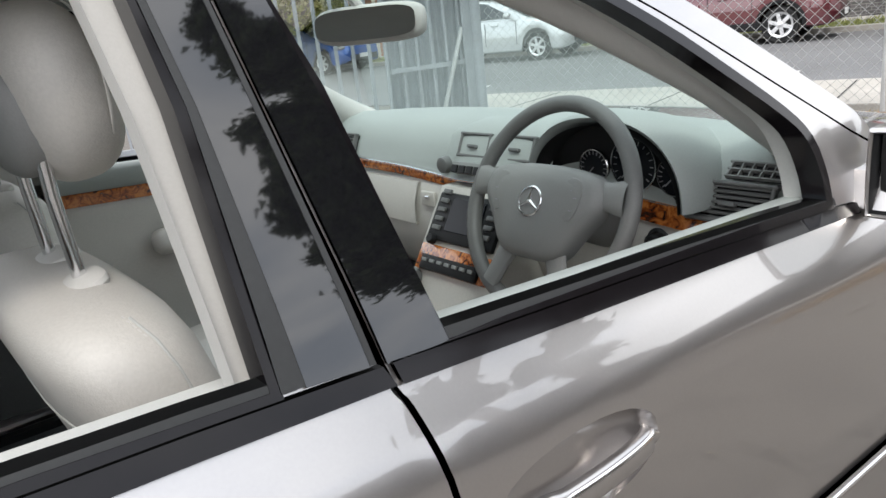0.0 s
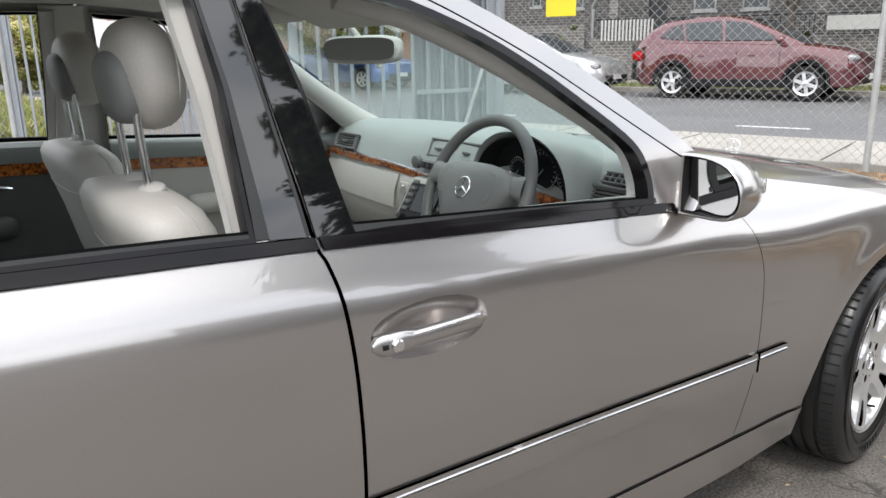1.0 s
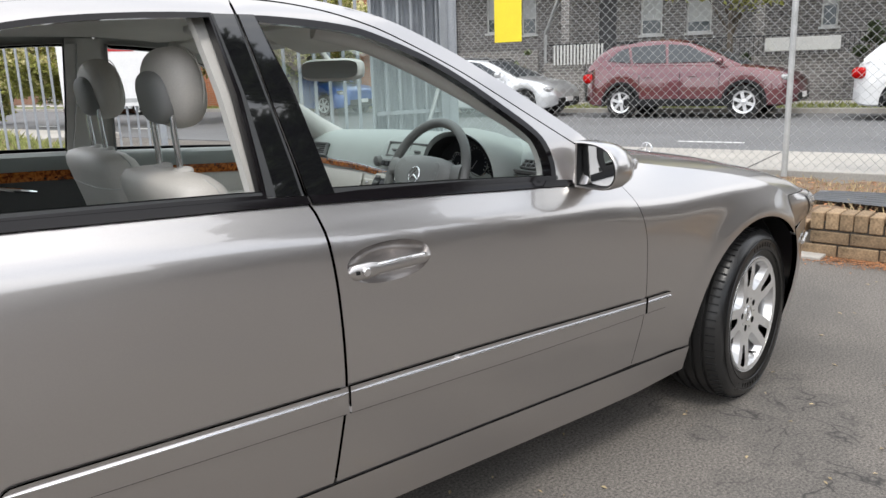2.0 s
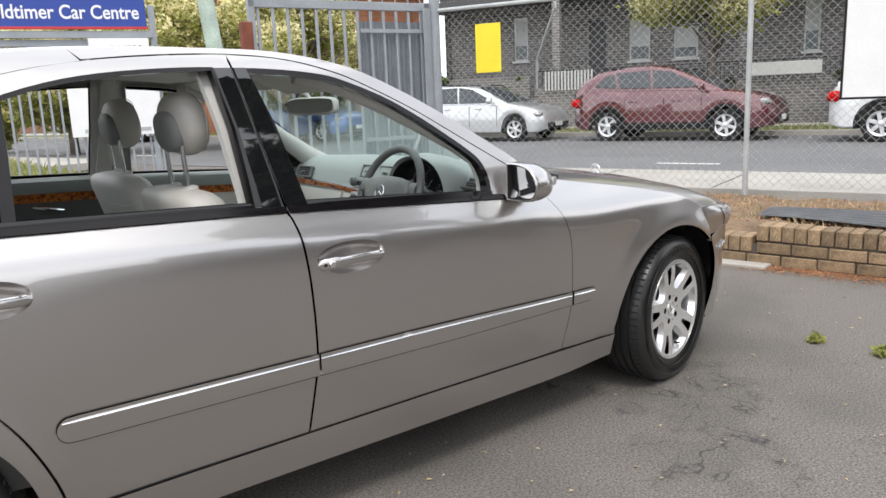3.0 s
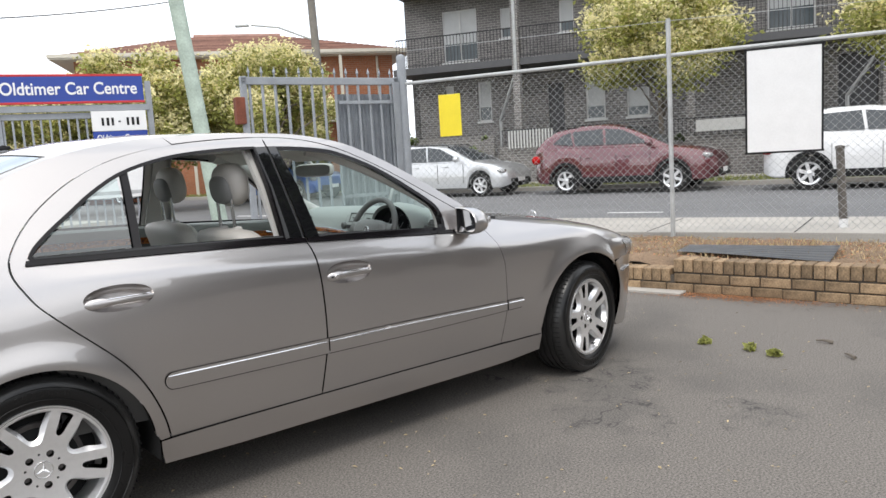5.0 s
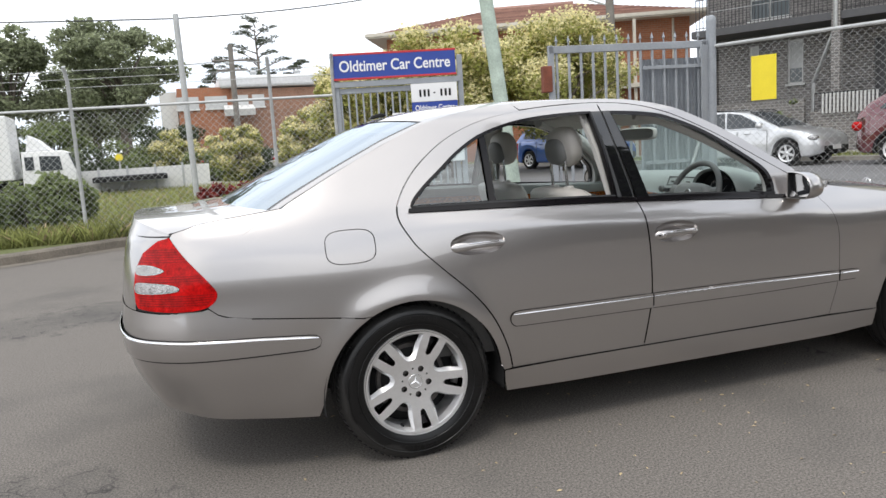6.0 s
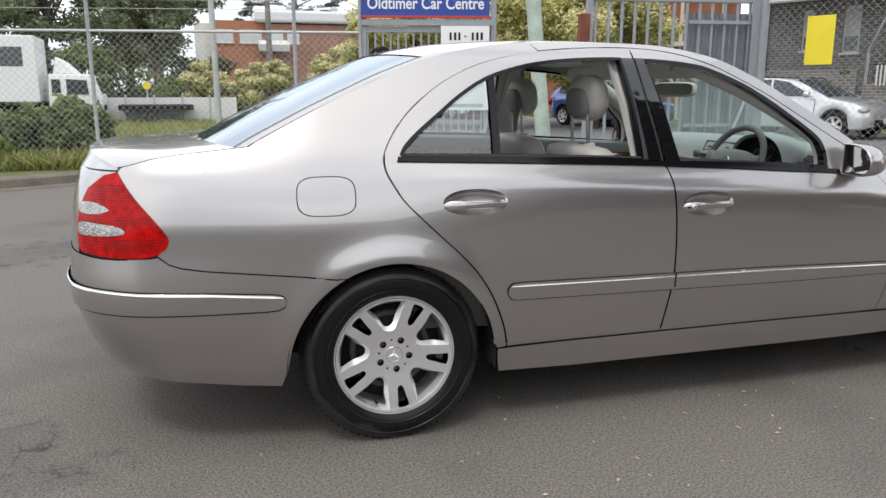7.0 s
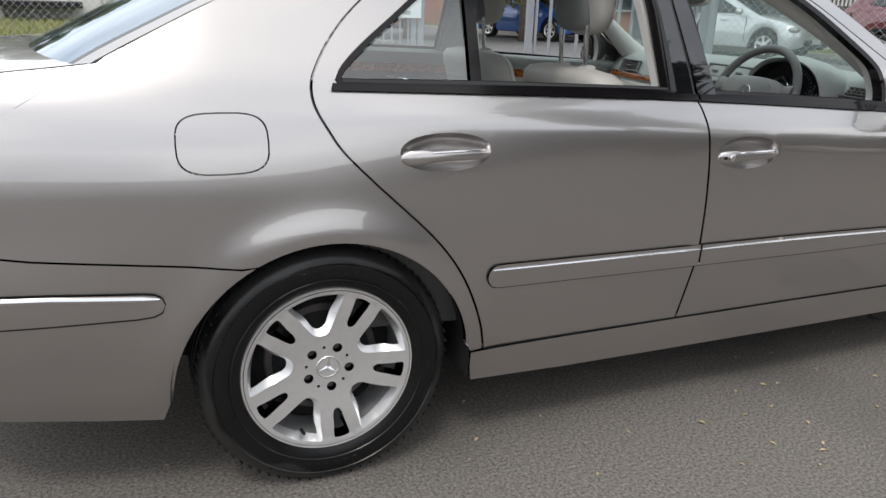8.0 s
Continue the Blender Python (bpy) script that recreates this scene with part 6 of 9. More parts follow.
def cracked(m):
    """Adds dark tar-like patches, fine cracks and pale grit to the asphalt."""
    n, l = m.node_tree.nodes, m.node_tree.links
    b = n["Principled BSDF"]
    src = b.inputs["Base Color"].links[0].from_socket
    co = n.new("ShaderNodeTexCoord")
    warp = n.new("ShaderNodeTexNoise")
    warp.inputs["Scale"].default_value, warp.inputs["Detail"].default_value = 1.7, 5
    l.new(co.outputs["Object"], warp.inputs["Vector"])
    mixv = n.new("ShaderNodeMix")
    mixv.data_type = "VECTOR"
    mixv.inputs["Factor"].default_value = 0.5
    l.new(co.outputs["Object"], mixv.inputs[4])
    l.new(warp.outputs["Color"], mixv.inputs[5])
    tear = n.new("ShaderNodeTexNoise")
    tear.inputs["Scale"].default_value, tear.inputs["Detail"].default_value = 6.0, 6
    l.new(co.outputs["Object"], tear.inputs["Vector"])
    vor = n.new("ShaderNodeTexVoronoi")
    vor.feature = "DISTANCE_TO_EDGE"
    vor.inputs["Scale"].default_value = 13.0
    l.new(mixv.outputs[1], vor.inputs["Vector"])
    crack = n.new("ShaderNodeMapRange")
    crack.inputs["From Max"].default_value = 0.05
    l.new(vor.outputs["Distance"], crack.inputs["Value"])
    big = n.new("ShaderNodeTexNoise")
    big.inputs["Scale"].default_value, big.inputs["Detail"].default_value = 0.55, 3
    l.new(co.outputs["Object"], big.inputs["Vector"])
    only = n.new("ShaderNodeMapRange")
    only.inputs["From Min"].default_value, only.inputs["From Max"].default_value = 0.66, 0.74
    l.new(big.outputs["Fac"], only.inputs["Value"])
    inv = n.new("ShaderNodeMath")
    inv.operation = "SUBTRACT"
    inv.inputs[0].default_value = 1.0
    l.new(crack.outputs["Result"], inv.inputs[1])
    fac = n.new("ShaderNodeMath")
    fac.operation = "MULTIPLY"
    broken = n.new("ShaderNodeMapRange")
    broken.inputs["From Min"].default_value, broken.inputs["From Max"].default_value = 0.44, 0.58
    l.new(tear.outputs["Fac"], broken.inputs["Value"])
    some = n.new("ShaderNodeMath")
    some.operation = "MULTIPLY"
    l.new(inv.outputs[0], some.inputs[0])
    l.new(broken.outputs["Result"], some.inputs[1])
    l.new(some.outputs[0], fac.inputs[0])
    # broken places: the yard's surface has crazed and lost its stones here
    worn = None
    for x, y, r in WORN:
        far = n.new("ShaderNodeVectorMath")
        far.operation = "DISTANCE"
        far.inputs[1].default_value = (x, y, 0)
        l.new(co.outputs["Object"], far.inputs[0])
        ragged = n.new("ShaderNodeMath")
        ragged.operation = "MULTIPLY_ADD"
        ragged.inputs[1].default_value = -0.9
        l.new(tear.outputs["Fac"], ragged.inputs[0])
        l.new(far.outputs["Value"], ragged.inputs[2])
        near = n.new("ShaderNodeMapRange")
        near.inputs["From Min"].default_value, near.inputs["From Max"].default_value = r - 0.36, r - 0.54
        l.new(ragged.outputs[0], near.inputs["Value"])
        if worn is None:
            worn = near.outputs["Result"]
        else:
            mxm = n.new("ShaderNodeMath")
            mxm.operation = "MAXIMUM"
            l.new(worn, mxm.inputs[0])
            l.new(near.outputs["Result"], mxm.inputs[1])
            worn = mxm.outputs[0]
    both = n.new("ShaderNodeMath")
    both.operation = "MAXIMUM"
    l.new(only.outputs["Result"], both.inputs[0])
    l.new(worn, both.inputs[1])
    l.new(both.outputs[0], fac.inputs[1])
    mx = n.new("ShaderNodeMix")
    mx.data_type = "RGBA"
    l.new(fac.outputs[0], mx.inputs[0])
    l.new(src, mx.inputs[6])
    mx.inputs[7].default_value = (0.045, 0.042, 0.040, 1)
    # grit
    gr = n.new("ShaderNodeTexVoronoi")
    gr.inputs["Scale"].default_value = 85
    l.new(co.outputs["Object"], gr.inputs["Vector"])
    gt = n.new("ShaderNodeMapRange")
    gt.inputs["From Min"].default_value, gt.inputs["From Max"].default_value = 0.22, 0.10
    l.new(gr.outputs["Distance"], gt.inputs["Value"])
    rnd = n.new("ShaderNodeMath")
    rnd.operation = "GREATER_THAN"
    rnd.inputs[1].default_value = 0.86
    sep = n.new("ShaderNodeSeparateColor")
    l.new(gr.outputs["Color"], sep.inputs[0])
    l.new(sep.outputs[0], rnd.inputs[0])
    g2 = n.new("ShaderNodeMath")
    g2.operation = "MULTIPLY"
    l.new(gt.outputs["Result"], g2.inputs[0])
    l.new(rnd.outputs[0], g2.inputs[1])
    mg = n.new("ShaderNodeMix")
    mg.data_type = "RGBA"
    l.new(g2.outputs[0], mg.inputs[0])
    l.new(mx.outputs[2], mg.inputs[6])
    mg.inputs[7].default_value = (0.27, 0.25, 0.225, 1)
    # old patch repairs: broad darker stains
    st = n.new("ShaderNodeTexNoise")
    st.inputs["Scale"].default_value, st.inputs["Detail"].default_value = 0.8, 6
    l.new(co.outputs["Object"], st.inputs["Vector"])
    sr = n.new("ShaderNodeMapRange")
    sr.inputs["From Min"].default_value, sr.inputs["From Max"].default_value = 0.53, 0.66
    sr.inputs["To Max"].default_value = 0.34
    l.new(st.outputs["Fac"], sr.inputs["Value"])
    ms = n.new("ShaderNodeMix")
    ms.data_type = "RGBA"
    wide = n.new("ShaderNodeMath")
    wide.operation = "MULTIPLY_ADD"
    wide.inputs[1].default_value = 0.28
    wide.use_clamp = True
    l.new(worn, wide.inputs[0])
    l.new(sr.outputs["Result"], wide.inputs[2])
    l.new(wide.outputs[0], ms.inputs[0])
    l.new(mg.outputs[2], ms.inputs[6])
    ms.inputs[7].default_value = (0.062, 0.060, 0.058, 1)
    l.new(ms.outputs[2], b.inputs["Base Color"])


cracked(M["asphalt"])
M["road"] = surface("street_asphalt", (0.155, 0.155, 0.158), 0.9, var=0.18, scale=0.5, fine=60, bump=0.3, bump_scale=120)
M["concrete"] = surface("old_concrete", (0.40, 0.375, 0.34), 0.9, var=0.18, scale=1.5, fine=60, bump=0.3, bump_scale=90)
M["soil"] = surface("dry_soil", (0.20, 0.135, 0.085), 0.95, var=0.4, scale=6, fine=60, bump=0.8, bump_scale=60)
M["lawn"] = surface("rough_lawn", (0.12, 0.135, 0.045), 0.95, var=0.4, scale=1.2, fine=30, bump=0.8, bump_scale=40)
M["white_line"] = surface("worn_line_paint", (0.7, 0.7, 0.69), 0.8, var=0.15, fine=80)
M["galv"] = surface("galvanised_steel", (0.46, 0.47, 0.47), 0.55, 0.25, var=0.15, scale=8, fine=90)
M["gate_paint"] = surface("grey_gate_paint", (0.30, 0.32, 0.345), 0.5, 0.1, var=0.12, scale=6, fine=60)
M["yellow"] = surface("yellow_sheet", (0.85, 0.68, 0.03), 0.5, var=0.05)
M["white"] = surface("white_board", (0.80, 0.80, 0.80), 0.5, var=0.04)
M["weathered"] = surface("weathered_dark_steel", (0.15, 0.135, 0.12), 0.8, 0.2, var=0.45, scale=7, fine=50)
M["rust"] = surface("rusty_red_steel", (0.19, 0.06, 0.035), 0.85, var=0.35)
M["black_mat"] = surface("black_rubber_sheet", (0.19, 0.195, 0.205), 0.4, var=0.25, fine=60)

ANG = 17.0
SU, SV = Vector((-math.sin(radians(ANG)), math.cos(radians(ANG)), 0)), Vector((math.cos(radians(ANG)), math.sin(radians(ANG)), 0))
POLE = Vector((6.85, 1.1, 0))


def street(u, v, z=0.0):
    """A place by the street: u to the north along it, v across it from the fence pole."""
    p = POLE + SU * u + SV * v
    return Vector((p.x, p.y, z))


def street_v(x, y):
    return (Vector((x, y, 0)) - POLE).dot(SV)


def land(x, y):
    return 0.15 * smoothstep(street_v(x, y), 0.2, 2.0)


bm = bmesh.new()
ticks = sorted(set([-600, -300, -120, -60, -30, 30, 60, 120, 300, 600] + [round(-20 + 1.0 * k, 2) for k in range(41)]))
grid = [[bm.verts.new((x, y, land(x, y))) for y in ticks] for x in ticks]
for i in range(len(ticks) - 1):
    for j in range(len(ticks) - 1):
        bm.faces.new((grid[i][j], grid[i + 1][j], grid[i + 1][j + 1], grid[i][j + 1]))
part("ground", bm, M["asphalt"], smooth=True, kind="structure", label="worn grey asphalt yard with cracks and grit")


def strip(name, u0, u1, v0, v1, z0, z1, material, label, bevel=0.0, kind="structure"):
    bm = bmesh.new()
    bm_box(bm, (v1 - v0, u1 - u0, z1 - z0), ((v0 + v1) / 2, (u0 + u1) / 2, (z0 + z1) / 2), None, bevel)
    ob = part(name, bm, material, kind=kind, label=label)
    ob.matrix_basis = Matrix.Translation(POLE) @ Matrix.Rotation(radians(ANG), 4, "Z")
    return ob


strip("road", -70, 90, 2.1, 11.3, 0.10, 0.156, M["road"], "grey asphalt street")
for k, (u0, u1) in enumerate(((-70, 5.0), (13.5, 90))):
    pv = strip("pavement", u0, u1, 0.35, 1.95, 0.10, 0.262, M["concrete"], "pale concrete footpath", 0.01)
    strip("kerb", u0, u1, 1.95, 2.1, 0.10, 0.258, M["concrete"], "pale concrete kerb", 0.012)
for k in range(12):
    ob = strip("joint", -14.0 + 1.6 * k, -13.985 + 1.6 * k, 0.36, 1.94, 0.26, 0.2645, M["dark"], "dark footpath joint")
strip("kerb", -70, 90, 11.3, 11.45, 0.10, 0.27, M["concrete"], "pale concrete kerb", 0.012)
strip("grass_verge", -70, 90, 11.45, 13.4, 0.10, 0.268, M["lawn"], "green grass verge")
strip("pavement", -70, 90, 13.4, 15.0, 0.10, 0.275, M["concrete"], "pale concrete footpath")
for k in range(8):
    strip("lane_mark", -12.5 + 4.6 * k, -11.55 + 4.6 * k, 4.0, 4.1, 0.155, 0.160, M["white_line"], "white painted lane dash")

# soil bed behind the low wall
bm = bmesh.new()
W0, W1 = Vector((5.11, 0.36, 0)), Vector((5.75, -3.1, 0))  # the wall's front line
WD = (W1 - W0).normalized()
WN = Vector((-WD.y, WD.x, 0))
WN = WN if WN.x > 0 else -WN
nu, nv = 46, 14
rows = []
for i in range(nu + 1):
    s0 = -2.2 + 6.2 * i / nu
    row = []
    for j in range(nv + 1):
        t0 = 0.16 + 1.72 * j / nv
        p = W0 + WD * s0 + WN * t0
        edge = min(1.0, (i) / 8.0)
        h = 0.255 + 0.05 * noise.noise(Vector((p.x * 3, p.y * 3, 0))) + 0.02 * noise.noise(Vector((p.x * 14, p.y * 14, 3)))
        h = h if 0 < j < nv else h - 0.05
        row.append(bm.verts.new((p.x, p.y, h if i else 0.05)))
    rows.append(row)
for r0, r1 in zip(rows, rows[1:]):
    for j in range(nv):
        bm.faces.new((r0[j], r0[j + 1], r1[j + 1], r1[j]))
part("soil_bed", bm, M["soil"], smooth=True, kind="structure", label="dry brown soil with leaf litter")


# ---------------------------------------------------------------- fences, posts, gate, signs


def wire_net(name, p0, p1, z0, z1, pitch, radius, material, parent=None, sag=0.0, label="", **tags):
    """Chain-link: zigzag wires hooked into each other, as one netting."""
    p0, p1 = Vector(p0), Vector(p1)
    d = (p1 - p0)
    length = d.length
    d.normalize()
    nrm = Vector((-d.y, d.x, 0))
    half = pitch / 2
    verts, faces = [], []
    cols = int(length / half)
    rws = int((z1 - z0) / half)
    for c in range(cols - 1):
        prev = None
        for r in range(rws + 1):
            x = (c + ((r + c) % 2)) * half
            f = x / length
            p = p0 + d * x + Vector((0, 0, z0 + r * half)) + nrm * (0.002 if (r % 2) else -0.002)
            k = len(verts)
            for a in range(3):
                t = 2 * math.pi * a / 3
                verts.append(p + nrm * (radius * math.cos(t)) + d * (radius * math.sin(t)))
            if prev is not None:
                for a in range(3):
                    faces.append((prev + a, prev + (a + 1) % 3, k + (a + 1) % 3, k + a))
            prev = k
    me = bpy.data.meshes.new(name)
    me.from_pydata([v[:] for v in verts], [], faces)
    me.materials.append(material)
    for f in me.polygons:
        f.use_smooth = True
    ob = new(name, me)
    if parent is not None:
        ob.parent = parent
    return tagged(ob, label=label, **tags)


GATE_POST = Vector((5.42, 4.02, 0))
FENCE_END = POLE + (POLE - GATE_POST).normalized() * 4.6
fence = holder("street_fence", label="galvanised chain-link fence along the street", category="fence")
fd = (FENCE_END - GATE_POST).normalized()
part("top_rail", tube([GATE_POST + Vector((0, 0, 2.22)), POLE + Vector((0, 0, 2.235)), FENCE_END + Vector((0, 0, 2.26))], 0.022, 10), M["galv"], fence, smooth=True)
part("post", tube([POLE + Vector((0, 0, 0.15)), POLE + Vector((-0.02, 0, 2.62))], 0.026, 12), M["galv"], fence, smooth=True)
part("post", tube([FENCE_END + Vector((0, 0, 0.15)), FENCE_END + Vector((0, 0, 2.5))], 0.026, 12), M["galv"], fence, smooth=True)
wire_net("netting", GATE_POST + fd * 0.1, FENCE_END, 0.30, 2.22, 0.082, 0.0027, M["galv"], fence, label="diamond wire netting", kind="stuff")
part("tie_wire", tube([GATE_POST + Vector((0, 0, 2.62)), POLE + Vector((0, 0, 2.60)), FENCE_END + Vector((0, 0, 2.5))], 0.003, 5), M["galv"], fence)

gp = holder("gate_post", GATE_POST, label="grey steel gate post with a rounded cap", category="post")
part("shaft", tube([(0, 0, 0), (0, 0, 2.50)], 0.058, 16), M["gate_paint"], gp, smooth=True)
part("cap", lathe([(0.060, 2.50), (0.060, 2.545), (0.050, 2.57), (0.02, 2.585), (0.0, 2.587)], 16), M["gate_paint"], gp, smooth=True)
part("plate", box((0.16, 0.012, 2.2), (-0.12, -0.03, 1.14), euler(0, 0, 20)), M["gate_paint"], gp)


def picket_gate(name, p0, p1, top, label, sheet=0.0, spears=True, n=14, base=0.12, mid=None):
    p0, p1 = Vector(p0), Vector(p1)
    length = (p1 - p0).length
    turn = math.degrees(math.atan2(p1.y - p0.y, p1.x - p0.x))
    g = holder(name, p0, turn, label=label, category="gate" if "gate" in name else "fence")
    for z, h in ((top - 0.05, 0.085), (base + 0.05, 0.08)):
        part("rail", box((length, 0.05, h), (length / 2, 0, z), None, 0.006), M["gate_paint"], g)
    for x in (0.03, length - 0.03):
        part("stile", box((0.07, 0.052, top - base), (x, 0.001, (top + base) / 2), None, 0.006), M["gate_paint"], g)
    for k in range(n):
        x = 0.10 + (length - 0.2) * k / (n - 1)
        part("picket", box((0.028, 0.026, top - base - 0.15), (x, 0, (top + base) / 2), None, 0.003, 1), M["gate_paint"], g)
        if spears:
            part("spear", lathe([(0.008, top - 0.01), (0.008, top + 0.03), (0.020, top + 0.045), (0.012, top + 0.075), (0.0, top + 0.115)], 6, "z", (x, 0, 0)), M["gate_paint"], g)
    if sheet:
        bm = bmesh.new()
        m = 36
        lo, hi = [], []
        for k in range(m + 1):
            x = length - sheet + sheet * k / m - 0.06
            y = 0.034 + (0.011 if (k // 2) % 2 else -0.011)
            lo.append(bm.verts.new((x, y, base + 0.10)))
            hi.append(bm.verts.new((x, y, top - 0.20)))
        for k in range(m):
            bm.faces.new((lo[k], lo[k + 1], hi[k + 1], hi[k]))
        bmesh.ops.solidify(bm, geom=bm.faces[:], thickness=0.003)
        part("ribbed_sheet", bm, M["gate_paint"], g, "ribbed grey steel sheet")
        for z in (top - 0.30, base + 0.75):
            part("rail", box((sheet, 0.02, 0.04), (length - sheet / 2 - 0.05, -0.02, z)), M["gate_paint"], g)
        part("brace", tube([(length - 0.45, -0.05, base + 0.1), (length - 0.1, -0.05, base + 1.05)], 0.02, 6), M["galv"], g)
    return g


gate = picket_gate("swing_gate", (3.36, 4.30, 0), (5.34, 4.02, 0), 2.30, "grey steel picket gate with spear tops and ribbed sheet", 0.78, True, 13)
part("rust_box", box((0.11, 0.11, 0.30), (-0.03, 0, 1.92), None, 0.012), M["rust"], gate, "rusty red lock box")

# the yellow sheet and the white board hung on the netting


def hung(name, start, width, z0, z1, off, material, label, category, border=None):
    p = GATE_POST + fd * start
    turn = math.degrees(math.atan2(fd.y, fd.x))
    h = holder(name, (p.x, p.y, z0), turn, label=label, category=category)
    t = 0.006 if border is None else 0.02
    part("sheet", box((width, t, z1 - z0), (width / 2, -off, (z1 - z0) / 2), None, 0.002, 1), material, h)
    if border is not None:
        for x, z, sx, sz in ((width / 2, 0, width + 0.03, 0.02), (width / 2, z1 - z0, width + 0.03, 0.02), (0, (z1 - z0) / 2, 0.02, z1 - z0 + 0.02), (width, (z1 - z0) / 2, 0.02, z1 - z0 + 0.02)):
            part("frame_bar", box((sx, 0.028, sz), (x, -off, z), None, 0.003, 1), border, h)
    else:
        for x, z in ((0.02, 0.015), (width - 0.02, 0.015), (0.02, z1 - z0 - 0.015), (width - 0.02, z1 - z0 - 0.015)):
            part("cable_tie", tube([(x, -off - 0.005, z), (x, 0.012, z + 0.005)], 0.002, 5), M["black"], h)
    return h


hung("yellow_sheet", 0.49, 0.29, 1.53, 2.04, 0.012, M["yellow"], "plain yellow plastic sheet tied to the fence", "sign")
hung("white_board", 4.02, 0.72, 1.13, 2.20, 0.03, M["white"], "blank white board in a dark frame on the fence", "sign", M["black"])

# leaning bollard and black rubber sheet
bol = holder("bollard", (8.15, -0.20, 0.20), label="leaning grey steel bollard beside the footpath", category="bollard")
part("shaft", tube([(0, 0, 0), (-0.045, 0.03, 0.93)], 0.043, 14), M["weathered"], bol, smooth=True)
part("cap", lathe([(0.049, 0.92), (0.049, 0.95), (0.0, 0.965)], 14, "z", (-0.046, 0.03, 0)), M["weathered"], bol, smooth=True)
part("base_collar", lathe([(0.046, 0.03), (0.046, 0.16)], 14, "z", (-0.005, 0.003, 0)), M["white"], bol, "flaking white paint", smooth=True)
bm = bmesh.new()
rows = []
for i in range(25):
    f = i / 24
    row = []
    for k in range(31):
        t = k / 30
        near = Vector((5.60, 0.27, 0.288)).lerp(Vector((5.60, -1.10, 0.290)), t)
        far = Vector((5.98, 0.36, 0.292)).lerp(Vector((6.42, -0.86, 0.306)), t)
        row.append(bm.verts.new(near.lerp(far, f) + Vector((0, 0, (0.006 if (i // 2) % 2 else 0.0) + 0.005 * math.sin(t * 5 + f)))))
    rows.append(row)
for r0, r1 in zip(rows, rows[1:]):
    for k in range(30):
        bm.faces.new((r0[k], r0[k + 1], r1[k + 1], r1[k]))
bmesh.ops.solidify(bm, geom=bm.faces[:], thickness=0.006)
tagged(part("rubber_sheet", bm, M["black_mat"]), "ribbed black rubber sheet lying on the soil", "mat")

# sign over the entrance fence
SA, SB = Vector((1.60, 8.06, 0)), Vector((3.45, 7.58, 0))
sd = (SB - SA).normalized()
sturn = math.degrees(math.atan2(sd.y, sd.x))
M["sign_blue"] = surface("blue_sign_paint", (0.022, 0.055, 0.30), 0.35, var=0.06)
M["sign_red"] = surface("red_sign_edge", (0.50, 0.03, 0.035), 0.4, var=0.06)


def lettering(name, text, size, at, material, parent, depth=0.003, width=None):
    cu = bpy.data.curves.new(name, "FONT")
    cu.body, cu.size, cu.extrude, cu.align_x, cu.align_y = text, size, depth, "CENTER", "CENTER"
    cu.offset = size * 0.016
    tmp = bpy.data.objects.new("tmp", cu)
    scene.collection.objects.link(tmp)
    me = bpy.data.meshes.new_from_object(tmp.evaluated_get(bpy.context.evaluated_depsgraph_get()))
    bpy.data.objects.remove(tmp)
    me.materials.clear()
    me.materials.append(material)
    ob = new(name, me)
    ob.parent = parent
    wide = max(v.co.x for v in me.vertices) - min(v.co.x for v in me.vertices)
    k = width / wide if width else 1.0
    ob.matrix_basis = Matrix.Translation(at) @ Matrix.Rotation(radians(90), 4, "X") @ Matrix.Diagonal((k, 1, 1, 1))
    return ob


sign = holder("entrance_sign", SA, sturn, label="blue sign with white letters and red edges", category="sign")
SL = (SB - SA).length
part("panel", box((SL - 0.02, 0.03, 0.36), (SL / 2, -0.02, 2.515), None, 0.003, 1), M["sign_blue"], sign)
for z in (2.328, 2.702):
    part("red_edge", box((SL, 0.035, 0.032), (SL / 2, -0.021, z), None, 0.003, 1), M["sign_red"], sign)
lettering("letters", "Oldtimer Car Centre", 0.235, (SL / 2, -0.0375, 2.512), M["white"], sign, width=SL * 0.90)
part("crossbar", box((SL + 0.1, 0.06, 0.09), (SL / 2, 0.012, 2.25), None, 0.006), M["gate_paint"], sign)
for x in (0.03, SL + 0.06):
    part("leg", box((0.08, 0.08, 2.62), (x, 0.05, 1.31), None, 0.006), M["gate_paint"], sign)
nb = holder("number_board", SA + sd * 1.18 + Vector((0, 0, 1.72)), sturn, label="white board with dark bars over a blue strip", category="sign")
part("panel", box((0.72, 0.02, 0.28), (0.36, -0.05, 0.34), None, 0.002, 1), M["white"], nb)
part("blue_panel", box((0.72, 0.02, 0.19), (0.36, -0.0495, 0.10), None, 0.002, 1), M["sign_blue"], nb)
for x0, w in ((0.12, 0.045), (0.185, 0.05), (0.25, 0.045), (0.34, 0.045), (0.45, 0.045), (0.515, 0.05), (0.58, 0.05)):
    part("dark_bar", box((w * 0.7, 0.004, 0.11 if w != 0.045 or x0 != 0.34 else 0.02), (x0 + w / 2, -0.062, 0.33)), M["black"], nb)
lettering("letters", "Oldtimer Centre", 0.12, (0.36, -0.061, 0.10), M["white"], nb, width=0.62)
entrance = picket_gate("picket_fence", SA + Vector((0, 0.05, 0)), SB + Vector((0, 0.05, 0)), 2.20, "grey steel picket fence under the sign", 0, False, 16)
wb = holder("sales_board", SA + sd * 0.86 + Vector((0, -0.02, 0.97)), sturn, label="white sales board with a red bar and a grey bar", category="sign")
part("panel", box((1.10, 0.015, 0.80), (0.55, -0.02, 0.40), None, 0.002, 1), M["white"], wb)
